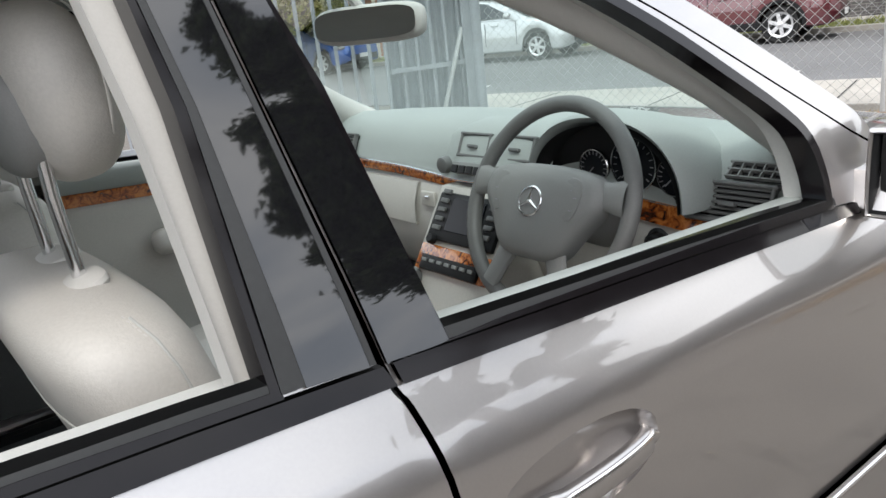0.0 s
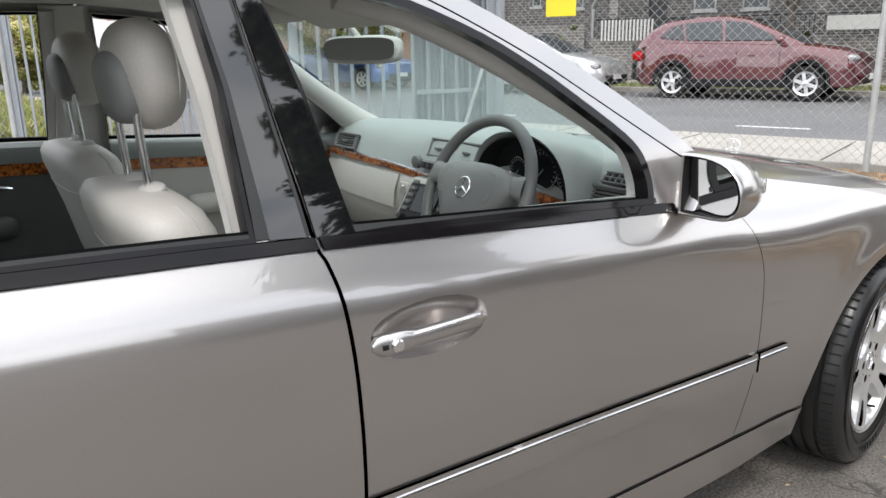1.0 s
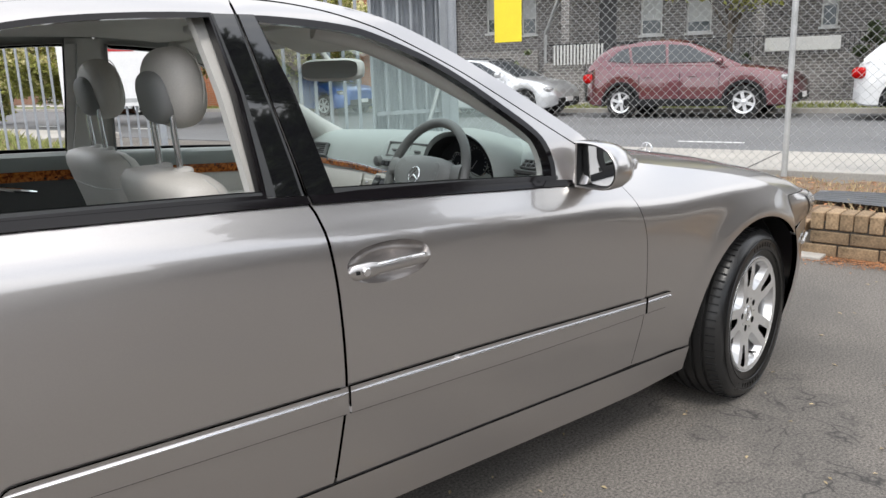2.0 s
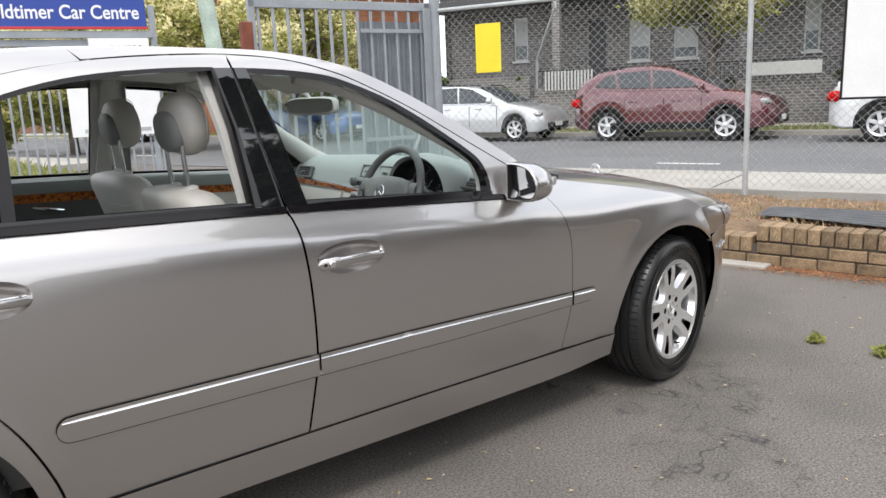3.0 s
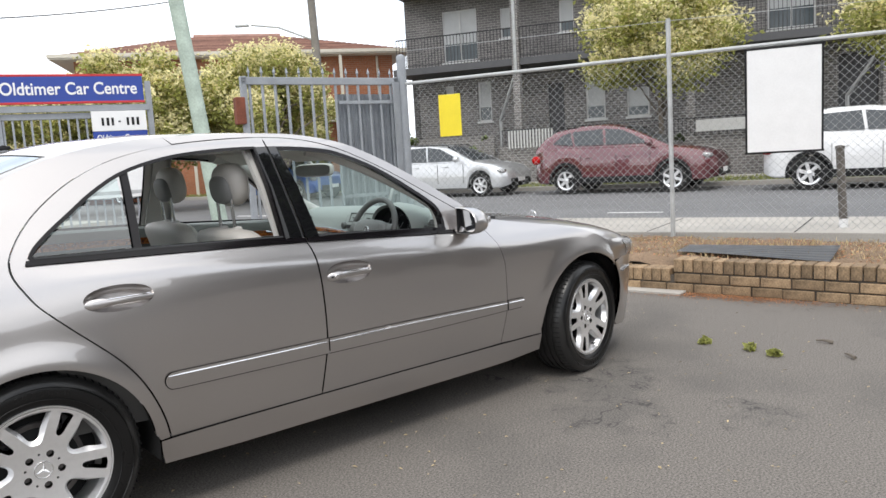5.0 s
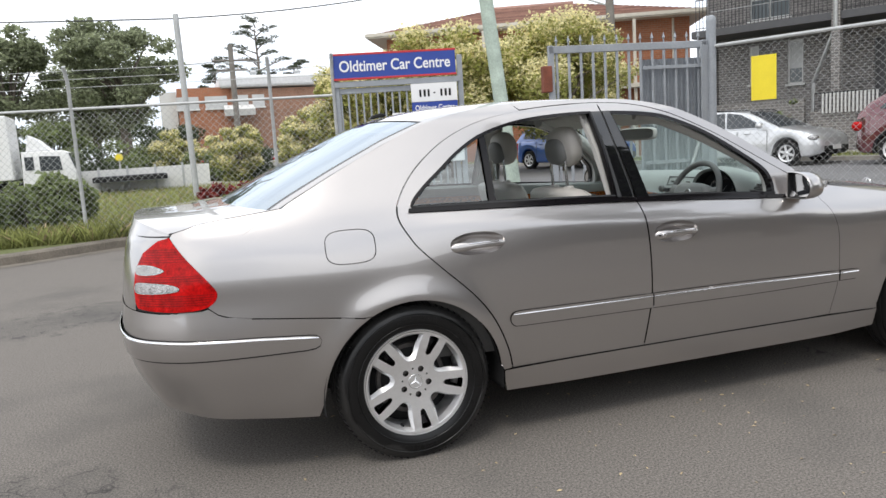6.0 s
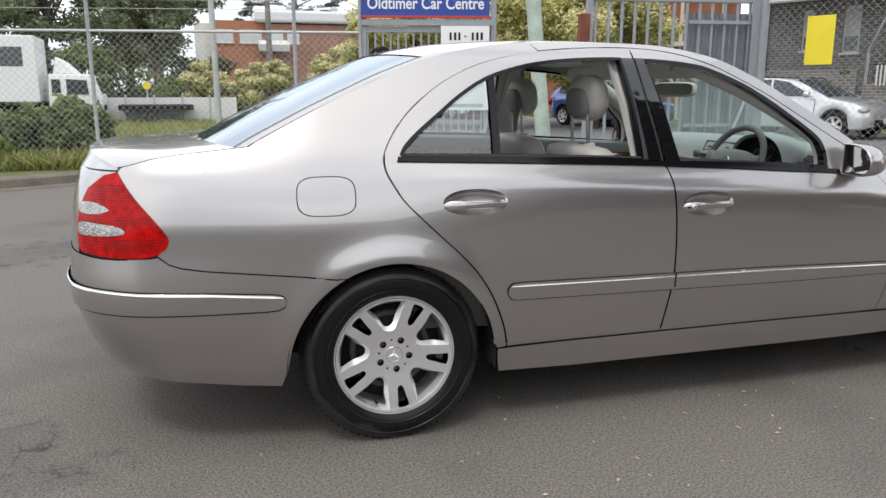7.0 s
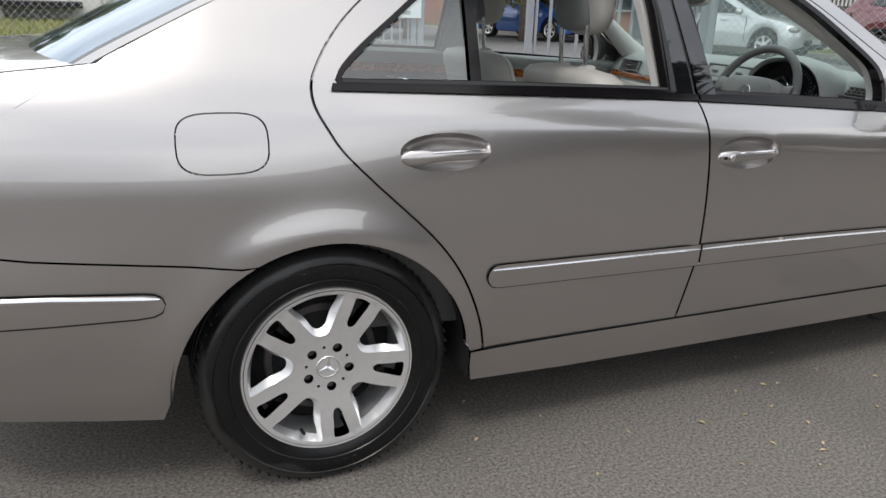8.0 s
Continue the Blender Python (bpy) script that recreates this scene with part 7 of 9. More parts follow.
for k, (w, z, m) in enumerate(((0.62, 0.70, "sign_red"), (0.8, 0.07, "galv"))):
    part("text_bar", box((w, 0.004, 0.075 if m == "sign_red" else 0.05), (0.55, -0.029, z)), M[m], wb)

# yard fence to the north-west: posts with a raised top, rail, netting, strands
yard = holder("yard_fence", label="chain-link yard fence with wire strands above", category="fence")
Y0, Y1 = Vector((-9.5, 10.6, 0)), Vector((1.58, 8.06, 0))
yd = (Y1 - Y0).normalized()
part("top_rail", tube([Y0 + Vector((0, 0, 2.12)), Y1 + Vector((0, 0, 2.10))], 0.021, 8), M["galv"], yard, smooth=True)
yl = (Y1 - Y0).length
for f in (0.02, 0.34, 0.655, 0.915, 1.0):
    p = Y0 + yd * yl * f
    part("post", tube([(p.x, p.y, 0.05), (p.x, p.y, 2.5), (p.x - 0.02, p.y - 0.12, 2.72)], 0.028, 10), M["galv"], yard, smooth=True)
for k in range(3):
    part("strand", tube([Y0 + Vector((0, -0.04 * k, 2.42 + 0.12 * k)), Y1 + Vector((0, -0.04 * k, 2.42 + 0.12 * k))], 0.004, 5), M["galv"], yard)
wire_net("netting", Y0, Y1, 0.16, 2.10, 0.10, 0.0034, M["galv"], yard, label="diamond wire netting", kind="stuff")

# kerb and grass of the yard beyond
bm = bmesh.new()
path = [(-10.0, 5.2), (-6.0, 6.05), (-3.25, 7.55), (-2.37, 8.10), (-1.68, 8.52), (-0.6, 8.85), (1.5, 8.9)]
pts = catmull([(x, y, 0) for x, y in path], 8)
ra, rb, rc, rd_ = [], [], [], []
for i, p in enumerate(pts):
    d = (pts[min(i + 1, len(pts) - 1)] - pts[max(i - 1, 0)]).normalized()
    n = Vector((-d.y, d.x, 0))
    ra.append(bm.verts.new(p + Vector((0, 0, -0.02))))
    rb.append(bm.verts.new(p + n * 0.02 + Vector((0, 0, 0.11))))
    rc.append(bm.verts.new(p + n * 0.06 + Vector((0, 0, 0.135))))
    rd_.append(bm.verts.new(p + n * 0.22 + Vector((0, 0, 0.14))))
for r0, r1 in ((ra, rb), (rb, rc), (rc, rd_)):
    for i in range(len(pts) - 1):
        bm.faces.new((r0[i], r1[i], r1[i + 1], r0[i + 1]))
bmesh.ops.recalc_face_normals(bm, faces=bm.faces)
M["kerb_old"] = surface("stained_kerb_concrete", (0.155, 0.135, 0.11), 0.9, var=0.35, scale=3, fine=50, bump=0.4, bump_scale=70)
part("kerb", bm, M["kerb_old"], smooth=True, sharp=30, kind="structure", label="old stained concrete kerb round the grass")
bm = bmesh.new()
g0, g1 = [], []
for i, p in enumerate(pts):
    d = (pts[min(i + 1, len(pts) - 1)] - pts[max(i - 1, 0)]).normalized()
    n = Vector((-d.y, d.x, 0))
    g0.append(bm.verts.new(p + n * 0.01 + Vector((0, 0, 0.010))))
    g1.append(bm.verts.new(p - n * 0.24 + Vector((0, 0, 0.005))))
for i in range(len(pts) - 1):
    bm.faces.new((g0[i], g1[i], g1[i + 1], g0[i + 1]))
bmesh.ops.recalc_face_normals(bm, faces=bm.faces)
part("gutter", bm, M["kerb_old"], smooth=True, kind="structure", label="pale concrete gutter along the kerb")
# plain unseen wall closing the yard behind the viewer, added to shape paint reflections
M["render_wall"] = surface("grey_rendered_wall", (0.20, 0.19, 0.175), 0.9, var=0.25, scale=1.5, fine=30)
part("wall_south", box((17, 0.3, 2.3), (-4.5, -12.5, 1.15)), M["render_wall"], kind="structure", label="plain grey rendered wall closing the yard")
# unseen dark wall added in place of trees, darkens the front door's reflections
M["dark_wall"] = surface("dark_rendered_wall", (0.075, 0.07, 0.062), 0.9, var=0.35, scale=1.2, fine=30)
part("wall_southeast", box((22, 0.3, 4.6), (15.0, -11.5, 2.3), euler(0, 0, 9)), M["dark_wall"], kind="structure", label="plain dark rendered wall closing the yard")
bm = bmesh.new()
inner = [bm.verts.new((p.x + 0.0, p.y + 0.2, 0.130)) for p in pts]
outer = [bm.verts.new((p.x * 3.2 - 2, 62, 0.16)) for p in pts]
mids = [bm.verts.new((p.x * 1.7 - 0.8, 20, 0.15)) for p in pts]
for r0, r1 in ((inner, mids), (mids, outer)):
    for i in range(len(pts) - 1):
        bm.faces.new((r0[i], r0[i + 1], r1[i + 1], r1[i]))
part("lawn", bm, M["lawn"], kind="structure", label="rough green grass lot")

# ---------------------------------------------------------------- plants
M["leaf_green"] = surface("green_leaves", (0.22, 0.265, 0.11), 0.6, var=0.35, scale=3, fine=20, island=0.45)
M["leaf_dark"] = surface("dark_leaves", (0.085, 0.11, 0.058), 0.6, var=0.35, scale=3, fine=20, island=0.45)
M["leaf_lime"] = surface("lime_leaves", (0.35, 0.36, 0.11), 0.6, var=0.3, scale=3, fine=20, island=0.4)
M["blossom"] = surface("cream_blossom", (0.84, 0.77, 0.46), 0.7, var=0.2, scale=4, fine=20, island=0.25)
# distance haze is mixed into this paler leaf colour
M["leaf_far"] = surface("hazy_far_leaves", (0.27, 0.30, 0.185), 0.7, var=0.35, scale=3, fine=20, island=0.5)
M["leaf_red"] = surface("red_leaves", (0.24, 0.035, 0.03), 0.55, var=0.35, island=0.45)
M["grass"] = surface("grass_blades", (0.31, 0.33, 0.12), 0.8, var=0.3, island=0.5)
M["straw"] = surface("dry_straw", (0.42, 0.33, 0.19), 0.9, var=0.3, island=0.4)
M["bark"] = surface("grey_bark", (0.16, 0.135, 0.11), 0.9, var=0.35, scale=5, fine=40, bump=0.6, bump_scale=30)
M["timber"] = surface("weathered_timber", (0.21, 0.195, 0.175), 0.9, var=0.25, scale=3, fine=40, bump=0.4, bump_scale=40)
M["mint"] = surface("pale_green_pole_paint", (0.42, 0.50, 0.43), 0.7, var=0.25, scale=3, fine=30)


def leafy(m, share=0.5):
    """Thin leaves let part of the light through."""
    n, l = m.node_tree.nodes, m.node_tree.links
    b, out = n["Principled BSDF"], n["Material Output"]
    tr, mix = n.new("ShaderNodeBsdfTranslucent"), n.new("ShaderNodeMixShader")
    mix.inputs["Fac"].default_value = share
    l.new(b.inputs["Base Color"].links[0].from_socket, tr.inputs["Color"])
    l.new(b.outputs[0], mix.inputs[1])
    l.new(tr.outputs[0], mix.inputs[2])
    l.new(mix.outputs[0], out.inputs["Surface"])


for key in ("leaf_far", "leaf_green", "leaf_dark", "leaf_lime", "blossom", "leaf_red", "grass"):
    leafy(M[key])


def leaves(name, spots, count, size, material, parent, rng, flat=0.6, label="", droop=0.0):
    """Many small folded leaves round clump centres (x, y, z, radius)."""
    verts, faces = [], []
    total = sum(s[3] ** 2 for s in spots)
    for cx, cy, cz, r in spots:
        for _ in range(max(4, int(count * r * r / total))):
            d = Vector((rng.gauss(0, 1), rng.gauss(0, 1), rng.gauss(0, 1))).normalized()
            q = r * (0.55 + 0.5 * rng.random()) * (1 + 0.15 * rng.gauss(0, 1))
            c = Vector((cx + d.x * q, cy + d.y * q, cz + d.z * q * flat))
            a = Vector((rng.gauss(0, 1), rng.gauss(0, 1), rng.gauss(0, 0.7) - droop)).normalized()
            b = a.cross(Vector((rng.gauss(0, 1), rng.gauss(0, 1), rng.gauss(0, 1)))).normalized()
            s = size * (0.6 + 0.8 * rng.random())
            n = a.cross(b) * s * 0.18
            k = len(verts)
            verts += [c - a * s * 0.5, c + b * s * 0.27 + n, c + a * s * 0.5, c - b * s * 0.27 + n]
            faces += [(k, k + 1, k + 2), (k, k + 2, k + 3)]
    me = bpy.data.meshes.new(name)
    me.from_pydata([v[:] for v in verts], [], faces)
    me.materials.append(material)
    ob = new(name, me)
    if parent is not None:
        ob.parent = parent
    return tagged(ob, label=label)


def crown_spots(rng, cx, cy, cz, rx, rz, n, size):
    out = []
    for _ in range(n):
        d = Vector((rng.gauss(0, 1), rng.gauss(0, 1), rng.gauss(0, 1))).normalized() * (0.45 + 0.55 * rng.random())
        out.append((cx + d.x * rx, cy + d.y * rx, cz + d.z * rz, size * (0.6 + 0.7 * rng.random())))
    return out


def tree(name, at, height, rx, rz, label, leaf="leaf_green", seed=1, count=5000, size=0.16, trunk=0.16, clumps=34, blossom=0, base=0.0, clump_size=None, crown_at=None):
    rng = random.Random(seed)
    x, y, z = at
    t = holder(name, at, label=label, category="tree" if "tree" in name else "shrub", group=name.replace("_", " ") + "s")
    cz = crown_at if crown_at is not None else height - rz
    bm = bmesh.new()
    spots = crown_spots(rng, 0, 0, cz, rx, rz, clumps, clump_size or rx * 0.30)
    top = (rng.uniform(-0.2, 0.2), rng.uniform(-0.2, 0.2), cz + rz * 0.3)
    bm_tube(bm, [(0, 0, -0.05), (top[0] * 0.3, top[1] * 0.3, cz * 0.45), top], [trunk, trunk * 0.75, trunk * 0.25], 8)
    for sp in spots[:: max(1, len(spots) // 12)]:
        k = 0.35 + 0.4 * rng.random()
        s = Vector((top[0] * k, top[1] * k, cz * (0.4 + 0.4 * rng.random())))
        e = Vector(sp[:3])
        bm_tube(bm, [s, s.lerp(e, 0.5) + Vector((0, 0, 0.1 * rx)), e], [trunk * 0.4, trunk * 0.22, trunk * 0.06], 5)
    part("trunk", bm, M["bark"], t, smooth=True)
    leaves("crown", spots, count, size, M[leaf], t, rng)
    if blossom:
        up = [(a, b, c + r * 0.35, r * 0.9) for a, b, c, r in spots if c > cz - rz * 0.75]
        leaves("blossom", up, blossom, size * 0.8, M["blossom"], t, rng, label="cream flower heads")
    return t


# flowering street trees and hedge-like trees beyond the gate
tree("street_tree", (17.5, 8.2, 0.26), 5.6, 2.05, 1.75, "small street tree with lime leaves and cream blossom", "leaf_lime", 3, 9000, 0.14, 0.09, 70, 13000)
tree("street_tree", (19.5, 2.04, 0.26), 5.15, 2.25, 1.55, "small street tree with lime leaves and cream blossom", "leaf_lime", 5, 9000, 0.14, 0.09, 70, 12000)
for k, (x, y, h, r) in enumerate(((10.6, 17.6, 5.0, 2.3), (7.4, 18.6, 4.5, 2.0), (12.0, 19.4, 4.6, 2.0), (5.2, 20.5, 3.9, 1.7))):
    tree("flowering_tree", (x, y, 0.15), h, r, h * 0.42, "broad green tree covered in cream blossom", "leaf_lime", 20 + k, 12000, 0.15, 0.14, 70, 14000)
for k, (x, y, h, r) in enumerate(((1.5, 27.5, 2.5, 1.05), (3.7, 24.5, 2.6, 1.1), (-0.9, 33.0, 2.5, 1.2))):
    tree("flowering_shrub", (x, y, 0.1), h, r, h * 0.48, "rounded shrub with cream blossom", "leaf_lime", 40 + k, 7000, 0.15, 0.12, 50, 6000)
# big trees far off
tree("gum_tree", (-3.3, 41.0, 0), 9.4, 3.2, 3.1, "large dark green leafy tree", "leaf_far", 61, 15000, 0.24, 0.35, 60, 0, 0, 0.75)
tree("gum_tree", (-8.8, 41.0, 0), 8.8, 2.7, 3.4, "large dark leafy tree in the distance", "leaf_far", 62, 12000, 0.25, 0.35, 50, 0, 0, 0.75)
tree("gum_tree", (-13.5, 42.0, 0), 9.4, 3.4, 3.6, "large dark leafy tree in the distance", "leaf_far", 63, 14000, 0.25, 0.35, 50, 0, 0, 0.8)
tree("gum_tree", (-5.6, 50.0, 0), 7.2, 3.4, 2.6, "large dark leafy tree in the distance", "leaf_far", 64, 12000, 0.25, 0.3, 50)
def pine(at, height, rx, rz, seed, tiers):
    """An open pine: bare stem, long limbs, each ending in flat clouds of fine needles."""
    rg = random.Random(seed)
    t = holder("pine_tree", at, label="tall open pine with flat airy leaf clouds", category="tree", group="distant pines")
    bm, spots = bmesh.new(), []
    bm_tube(bm, [(0, 0, -0.1), (0.15, 0, height * 0.5), (0, 0.1, height * 0.97)], [0.24, 0.17, 0.05], 7)
    for k in range(tiers):
        f = 0.55 + 0.45 * k / (tiers - 1)
        a = 2.4 * k + rg.uniform(-0.4, 0.4)
        ln = rx * (1.15 - 0.75 * (f - 0.55) / 0.45) * (0.6 + 0.5 * rg.random())
        e = Vector((ln * math.cos(a), ln * math.sin(a), height * f + 0.25 * ln))
        bm_tube(bm, [(0.1, 0, height * f - 0.3), e * 0.5 + Vector((0, 0, (height * f - 0.1) * 0.5)), e], [0.07, 0.045, 0.015], 5)
        for j in range(6):
            g = 0.45 + 0.11 * j
            spots.append((e.x * g + rg.gauss(0, 0.28), e.y * g + rg.gauss(0, 0.28), height * f + 0.25 * ln * g + rg.gauss(0, 0.08), 0.30 + 0.22 * rg.random()))
    part("trunk", bm, M["bark"], t, smooth=True)
    leaves("crown", spots, 7000, 0.13, M["leaf_pine"], t, rg, 0.32)


M["leaf_pine"] = surface("pine_needles", (0.060, 0.075, 0.042), 0.7, var=0.3, scale=3, fine=20, island=0.4)
pine((7.0, 68.0, 0), 12.9, 3.6, 1.9, 65, 16)
pine((3.2, 70.0, 0), 9.9, 2.6, 1.3, 66, 11)
pine((10.4, 69.0, 0), 9.4, 2.4, 1.3, 67, 9)
for k in range(11):
    tree("bush", (-14 + 1.6 * k, 31 + 2.2 * (k % 3), 0), 2.2 + 0.7 * ((k * 7) % 3) - 0.08 * k, 1.7, 1.2, "dense dark green bush", "leaf_green" if k % 2 else "leaf_dark", 80 + k, 6000, 0.16, 0.12, 26)
# the tall tree behind the viewer, which the black pillars mirror
tree("yard_tree", (7.35, -6.7, 0), 17.0, 0.62, 7.0, "tall dark tree mirrored in the sedan", "leaf_dark", 91, 30000, 0.20, 0.25, 90, 0, 0, 0.5)
tree("yard_tree", (6.15, -7.3, 0), 10.8, 0.72, 3.6, "dark leafy tree mirrored in the sedan", "leaf_dark", 95, 20000, 0.20, 0.2, 60, 0, 0, 0.5)

# fleshy shrub by the yard fence, red plant, grass, litter
rng = random.Random(7)


def fleshy_shrub(at, r, h, seed):
    rg = random.Random(seed)
    t = holder("fleshy_shrub", at, label="thick-leaved green shrub behind the fence", category="shrub", group="shrubs by the yard fence")
    spots = []
    bm = bmesh.new()
    for k in range(26):
        a, q = rg.uniform(0, 6.28), r * rg.random() ** 0.6
        top = Vector((q * math.cos(a), q * math.sin(a), h * (0.55 + 0.5 * rg.random()) * (1.1 - 0.5 * q / r)))
        bm_tube(bm, [(top.x * 0.4, top.y * 0.4, 0), top], [0.03, 0.014], 5)
        for j in range(3):
            f = 1 - 0.25 * j
            spots.append((top.x * (0.7 + 0.3 * f), top.y * (0.7 + 0.3 * f), top.z * f, 0.13))
    part("stems", bm, M["bark"], t, smooth=True)
    leaves("foliage", spots, 2400, 0.15, M["leaf_green"], t, rg, 1.0)


fleshy_shrub((-3.6, 9.9, 0.12), 0.85, 1.0, 5)
fleshy_shrub((-2.75, 10.3, 0.12), 0.65, 0.95, 6)
fleshy_shrub((-4.9, 9.9, 0.12), 0.85, 0.95, 8)
red = holder("red_plant", (-0.05, 13.4, 0.13), label="low plant with dark red leaves", category="plant")
leaves("foliage", [(0.3 * k - 0.3, 0.1 * (k % 2), 0.30 + 0.10 * (k % 2), 0.15) for k in range(4)], 300, 0.17, M["leaf_red"], red, rng, 1.2)


def blades(name, count, place, size, material, label, rg, wide=0.012):
    verts, faces = [], []
    for _ in range(count):
        p, s = place(rg), size * (0.5 + rg.random())
        a = rg.uniform(0, 6.28)
        d = Vector((math.cos(a), math.sin(a), 0))
        lean = Vector((rg.gauss(0, 0.35), rg.gauss(0, 0.35), 1)).normalized()
        k = len(verts)
        verts += [p - d * wide * 0.5, p + d * wide * 0.5, p + lean * s * 0.6 + d * wide * 0.3, p + lean * s + Vector((lean.x, lean.y, 0)) * s * 0.4]
        faces += [(k, k + 1, k + 2), (k, k + 2, k + 3)]
    me = bpy.data.meshes.new(name)
    me.from_pydata([v[:] for v in verts], [], faces)
    me.materials.append(material)
    return tagged(new(name, me), label, "grass", kind="stuff")


def lot(rg):
    while True:
        x, y = rg.uniform(-9, 3), 8.6 + 15 * rg.random() ** 1.6
        if y > float(np.interp(x, [-10, -6, -3.25, -1.7, 0, 3], [5.6, 6.4, 7.9, 8.8, 9.1, 9.2])):
            return Vector((x, y, 0.12))


blades("grass", 52000, lot, 0.24, M["grass"], "rough green grass", rng, 0.022)
blades("dry_grass", 3500, lot, 0.26, M["straw"], "dry pale grass stalks", rng, 0.016)
blades("verge_grass", 7000, lambda rg: street(rg.uniform(-16, 26), rg.uniform(11.5, 13.3), 0.265), 0.09, M["grass"], "short green verge grass", rng, 0.03)
blades("dry_stalks", 2600, lambda rg: W0 + WD * rg.uniform(-1.2, 3.9) + WN * rg.uniform(0.3, 1.7) + Vector((0, 0, 0.25)), 0.045, M["straw"], "dry straw on the soil bed", rng, 0.010)
M["litter"] = surface("orange_brown_litter", (0.36, 0.17, 0.08), 0.9, var=0.35, island=0.5)


def litter(name, count, place, size, material, label, rg):
    verts, faces = [], []
    for _ in range(count):
        p, s, a = place(rg), size * (0.5 + rg.random()), rg.uniform(0, 6.28)
        d, e = Vector((math.cos(a), math.sin(a), rg.gauss(0, 0.15))), Vector((-math.sin(a), math.cos(a), rg.gauss(0, 0.15)))
        k = len(verts)
        verts += [p - d * s, p + e * s * 0.45 + Vector((0, 0, s * 0.2)), p + d * s, p - e * s * 0.45 + Vector((0, 0, s * 0.2))]
        faces += [(k, k + 1, k + 2), (k, k + 2, k + 3)]
    me = bpy.data.meshes.new(name)
    me.from_pydata([v[:] for v in verts], [], faces)
    me.materials.append(material)
    return tagged(new(name, me), label, "leaf litter", kind="stuff")


litter("leaf_litter", 3200, lambda rg: W0 + WD * min(2.6, max(-0.3, rg.gauss(0.75, 0.42))) - WN * abs(rg.gauss(0.02, 0.10)) + Vector((0, 0, 0.004)), 0.008, M["litter"], "orange-brown leaf litter swept against the wall", rng)
litter("soil_litter", 2600, lambda rg: W0 + WD * rg.uniform(-1.5, 3.9) + WN * rg.uniform(0.22, 1.7) + Vector((0, 0, 0.275)), 0.014, M["litter"], "brown bark chips on the soil", rng)
litter("yard_litter", 520, lambda rg: Vector((rg.uniform(-0.5, 6.2), rg.uniform(-4.0, 0.1), 0.004)), 0.009, M["straw"], "small dry leaves on asphalt", rng)
for x, y, s in ((3.779, -1.084, 0.055), (3.792, -1.373, 0.055), (3.753, -1.544, 0.06)):
    lf = holder("fallen_leaf", (x, y, 0), label="yellow-green leaf cluster lying on asphalt", category="leaf", group="fallen leaves")
    leaves("blade", [(0, 0, 0.018, 0.03)], 26, s, M["leaf_lime"], lf, rng, 0.5)
for x, y in ((4.206, -1.644), (3.97, -1.883)):
    tw = holder("twig", (x, y, 0.012), rng.uniform(0, 180), label="dark fallen twig on asphalt", category="twig")
    part("stick", tube([(-0.05, 0, 0), (0, 0.008, 0.008), (0.05, 0, 0)], [0.012, 0.008, 0.004], 6), M["bark"], tw, smooth=True)

# ---------------------------------------------------------------- poles and wires
M["wire"] = surface("black_cable", (0.03, 0.03, 0.032), 0.6, var=0.1)


def pole(name, base, top, r0, r1, material, label, arms=()):
    h = holder(name, base, label=label, category="pole")
    t = Vector(top) - Vector(base)
    part("shaft", tube([(0, 0, -0.1), t], [r0, r1], 12), material, h, smooth=True)
    for z, half, turn in arms:
        c = t * (z / t.z)
        d = Vector((math.cos(radians(turn)), math.sin(radians(turn)), 0)) * half
        part("crossarm", tube([c - d, c + d], 0.05, 6), M["timber"], h)
        for k in (-0.9, -0.4, 0.4, 0.9):
            part("insulator", lathe([(0.03, 0.0), (0.05, 0.05), (0.03, 0.1), (0.04, 0.14), (0.0, 0.16)], 8, "z", c + d * k + Vector((0, 0, 0.04))), M["white"], h, smooth=True)
    return h


pole("street_pole", (6.38, 12.0, 0.15), (5.55, 12.35, 9.0), 0.17, 0.14, M["mint"], "pale green painted street pole, slightly leaning")
tp = pole("power_pole", (14.2, 20.0, 0.15), (14.0, 20.1, 9.5), 0.17, 0.13, M["timber"], "weathered timber power pole", ((7.6, 1.1, 40),))
part("lamp_arm", tube([(-0.1, 0.1, 5.5), (-1.0, 1.0, 6.05), (-1.7, 1.7, 6.2)], 0.035, 8), M["galv"], tp, smooth=True)
part("lamp_head", box((0.5, 0.16, 0.09), (-1.95, 1.95, 6.2), euler(0, 0, -45), 0.03), M["galv"], tp, smooth=True)
pole("yard_pole", (-0.45, 15.9, 0.1), (-0.5, 15.9, 4.7), 0.075, 0.07, M["galv"], "plain grey steel yard pole")
pole("power_pole", (2.4, 38.0, 0), (2.4, 38.0, 7.0), 0.17, 0.13, M["timber"], "weathered timber power pole", ((6.2, 1.0, 0), (5.7, 0.8, 0)))


def cable(a, b, sag, label="thin black overhead power cable"):
    a, b = Vector(a), Vector(b)
    pts = [a.lerp(b, k / 16) - Vector((0, 0, sag * 4 * (k / 16) * (1 - k / 16))) for k in range(17)]
    return tagged(part("overhead_cable", tube(pts, 0.016, 5), M["wire"], smooth=True), label, "cable")


cable((-0.5, 15.9, 4.6), (14.0, 20.1, 8.0), 0.5)
cable((-0.5, 15.9, 4.6), (-30, 22, 6.5), 0.4)
cable((14.0, 20.1, 7.6), (22.5, 3.0, 6.6), 0.5)
cable((14.0, 20.1, 7.4), (24.0, -8.0, 6.4), 0.9)
cable((2.4, 38.0, 6.2), (-40, 40, 6.5), 0.8)
cable((14.0, 20.1, 7.2), (5.6, 12.35, 8.0), 0.3)

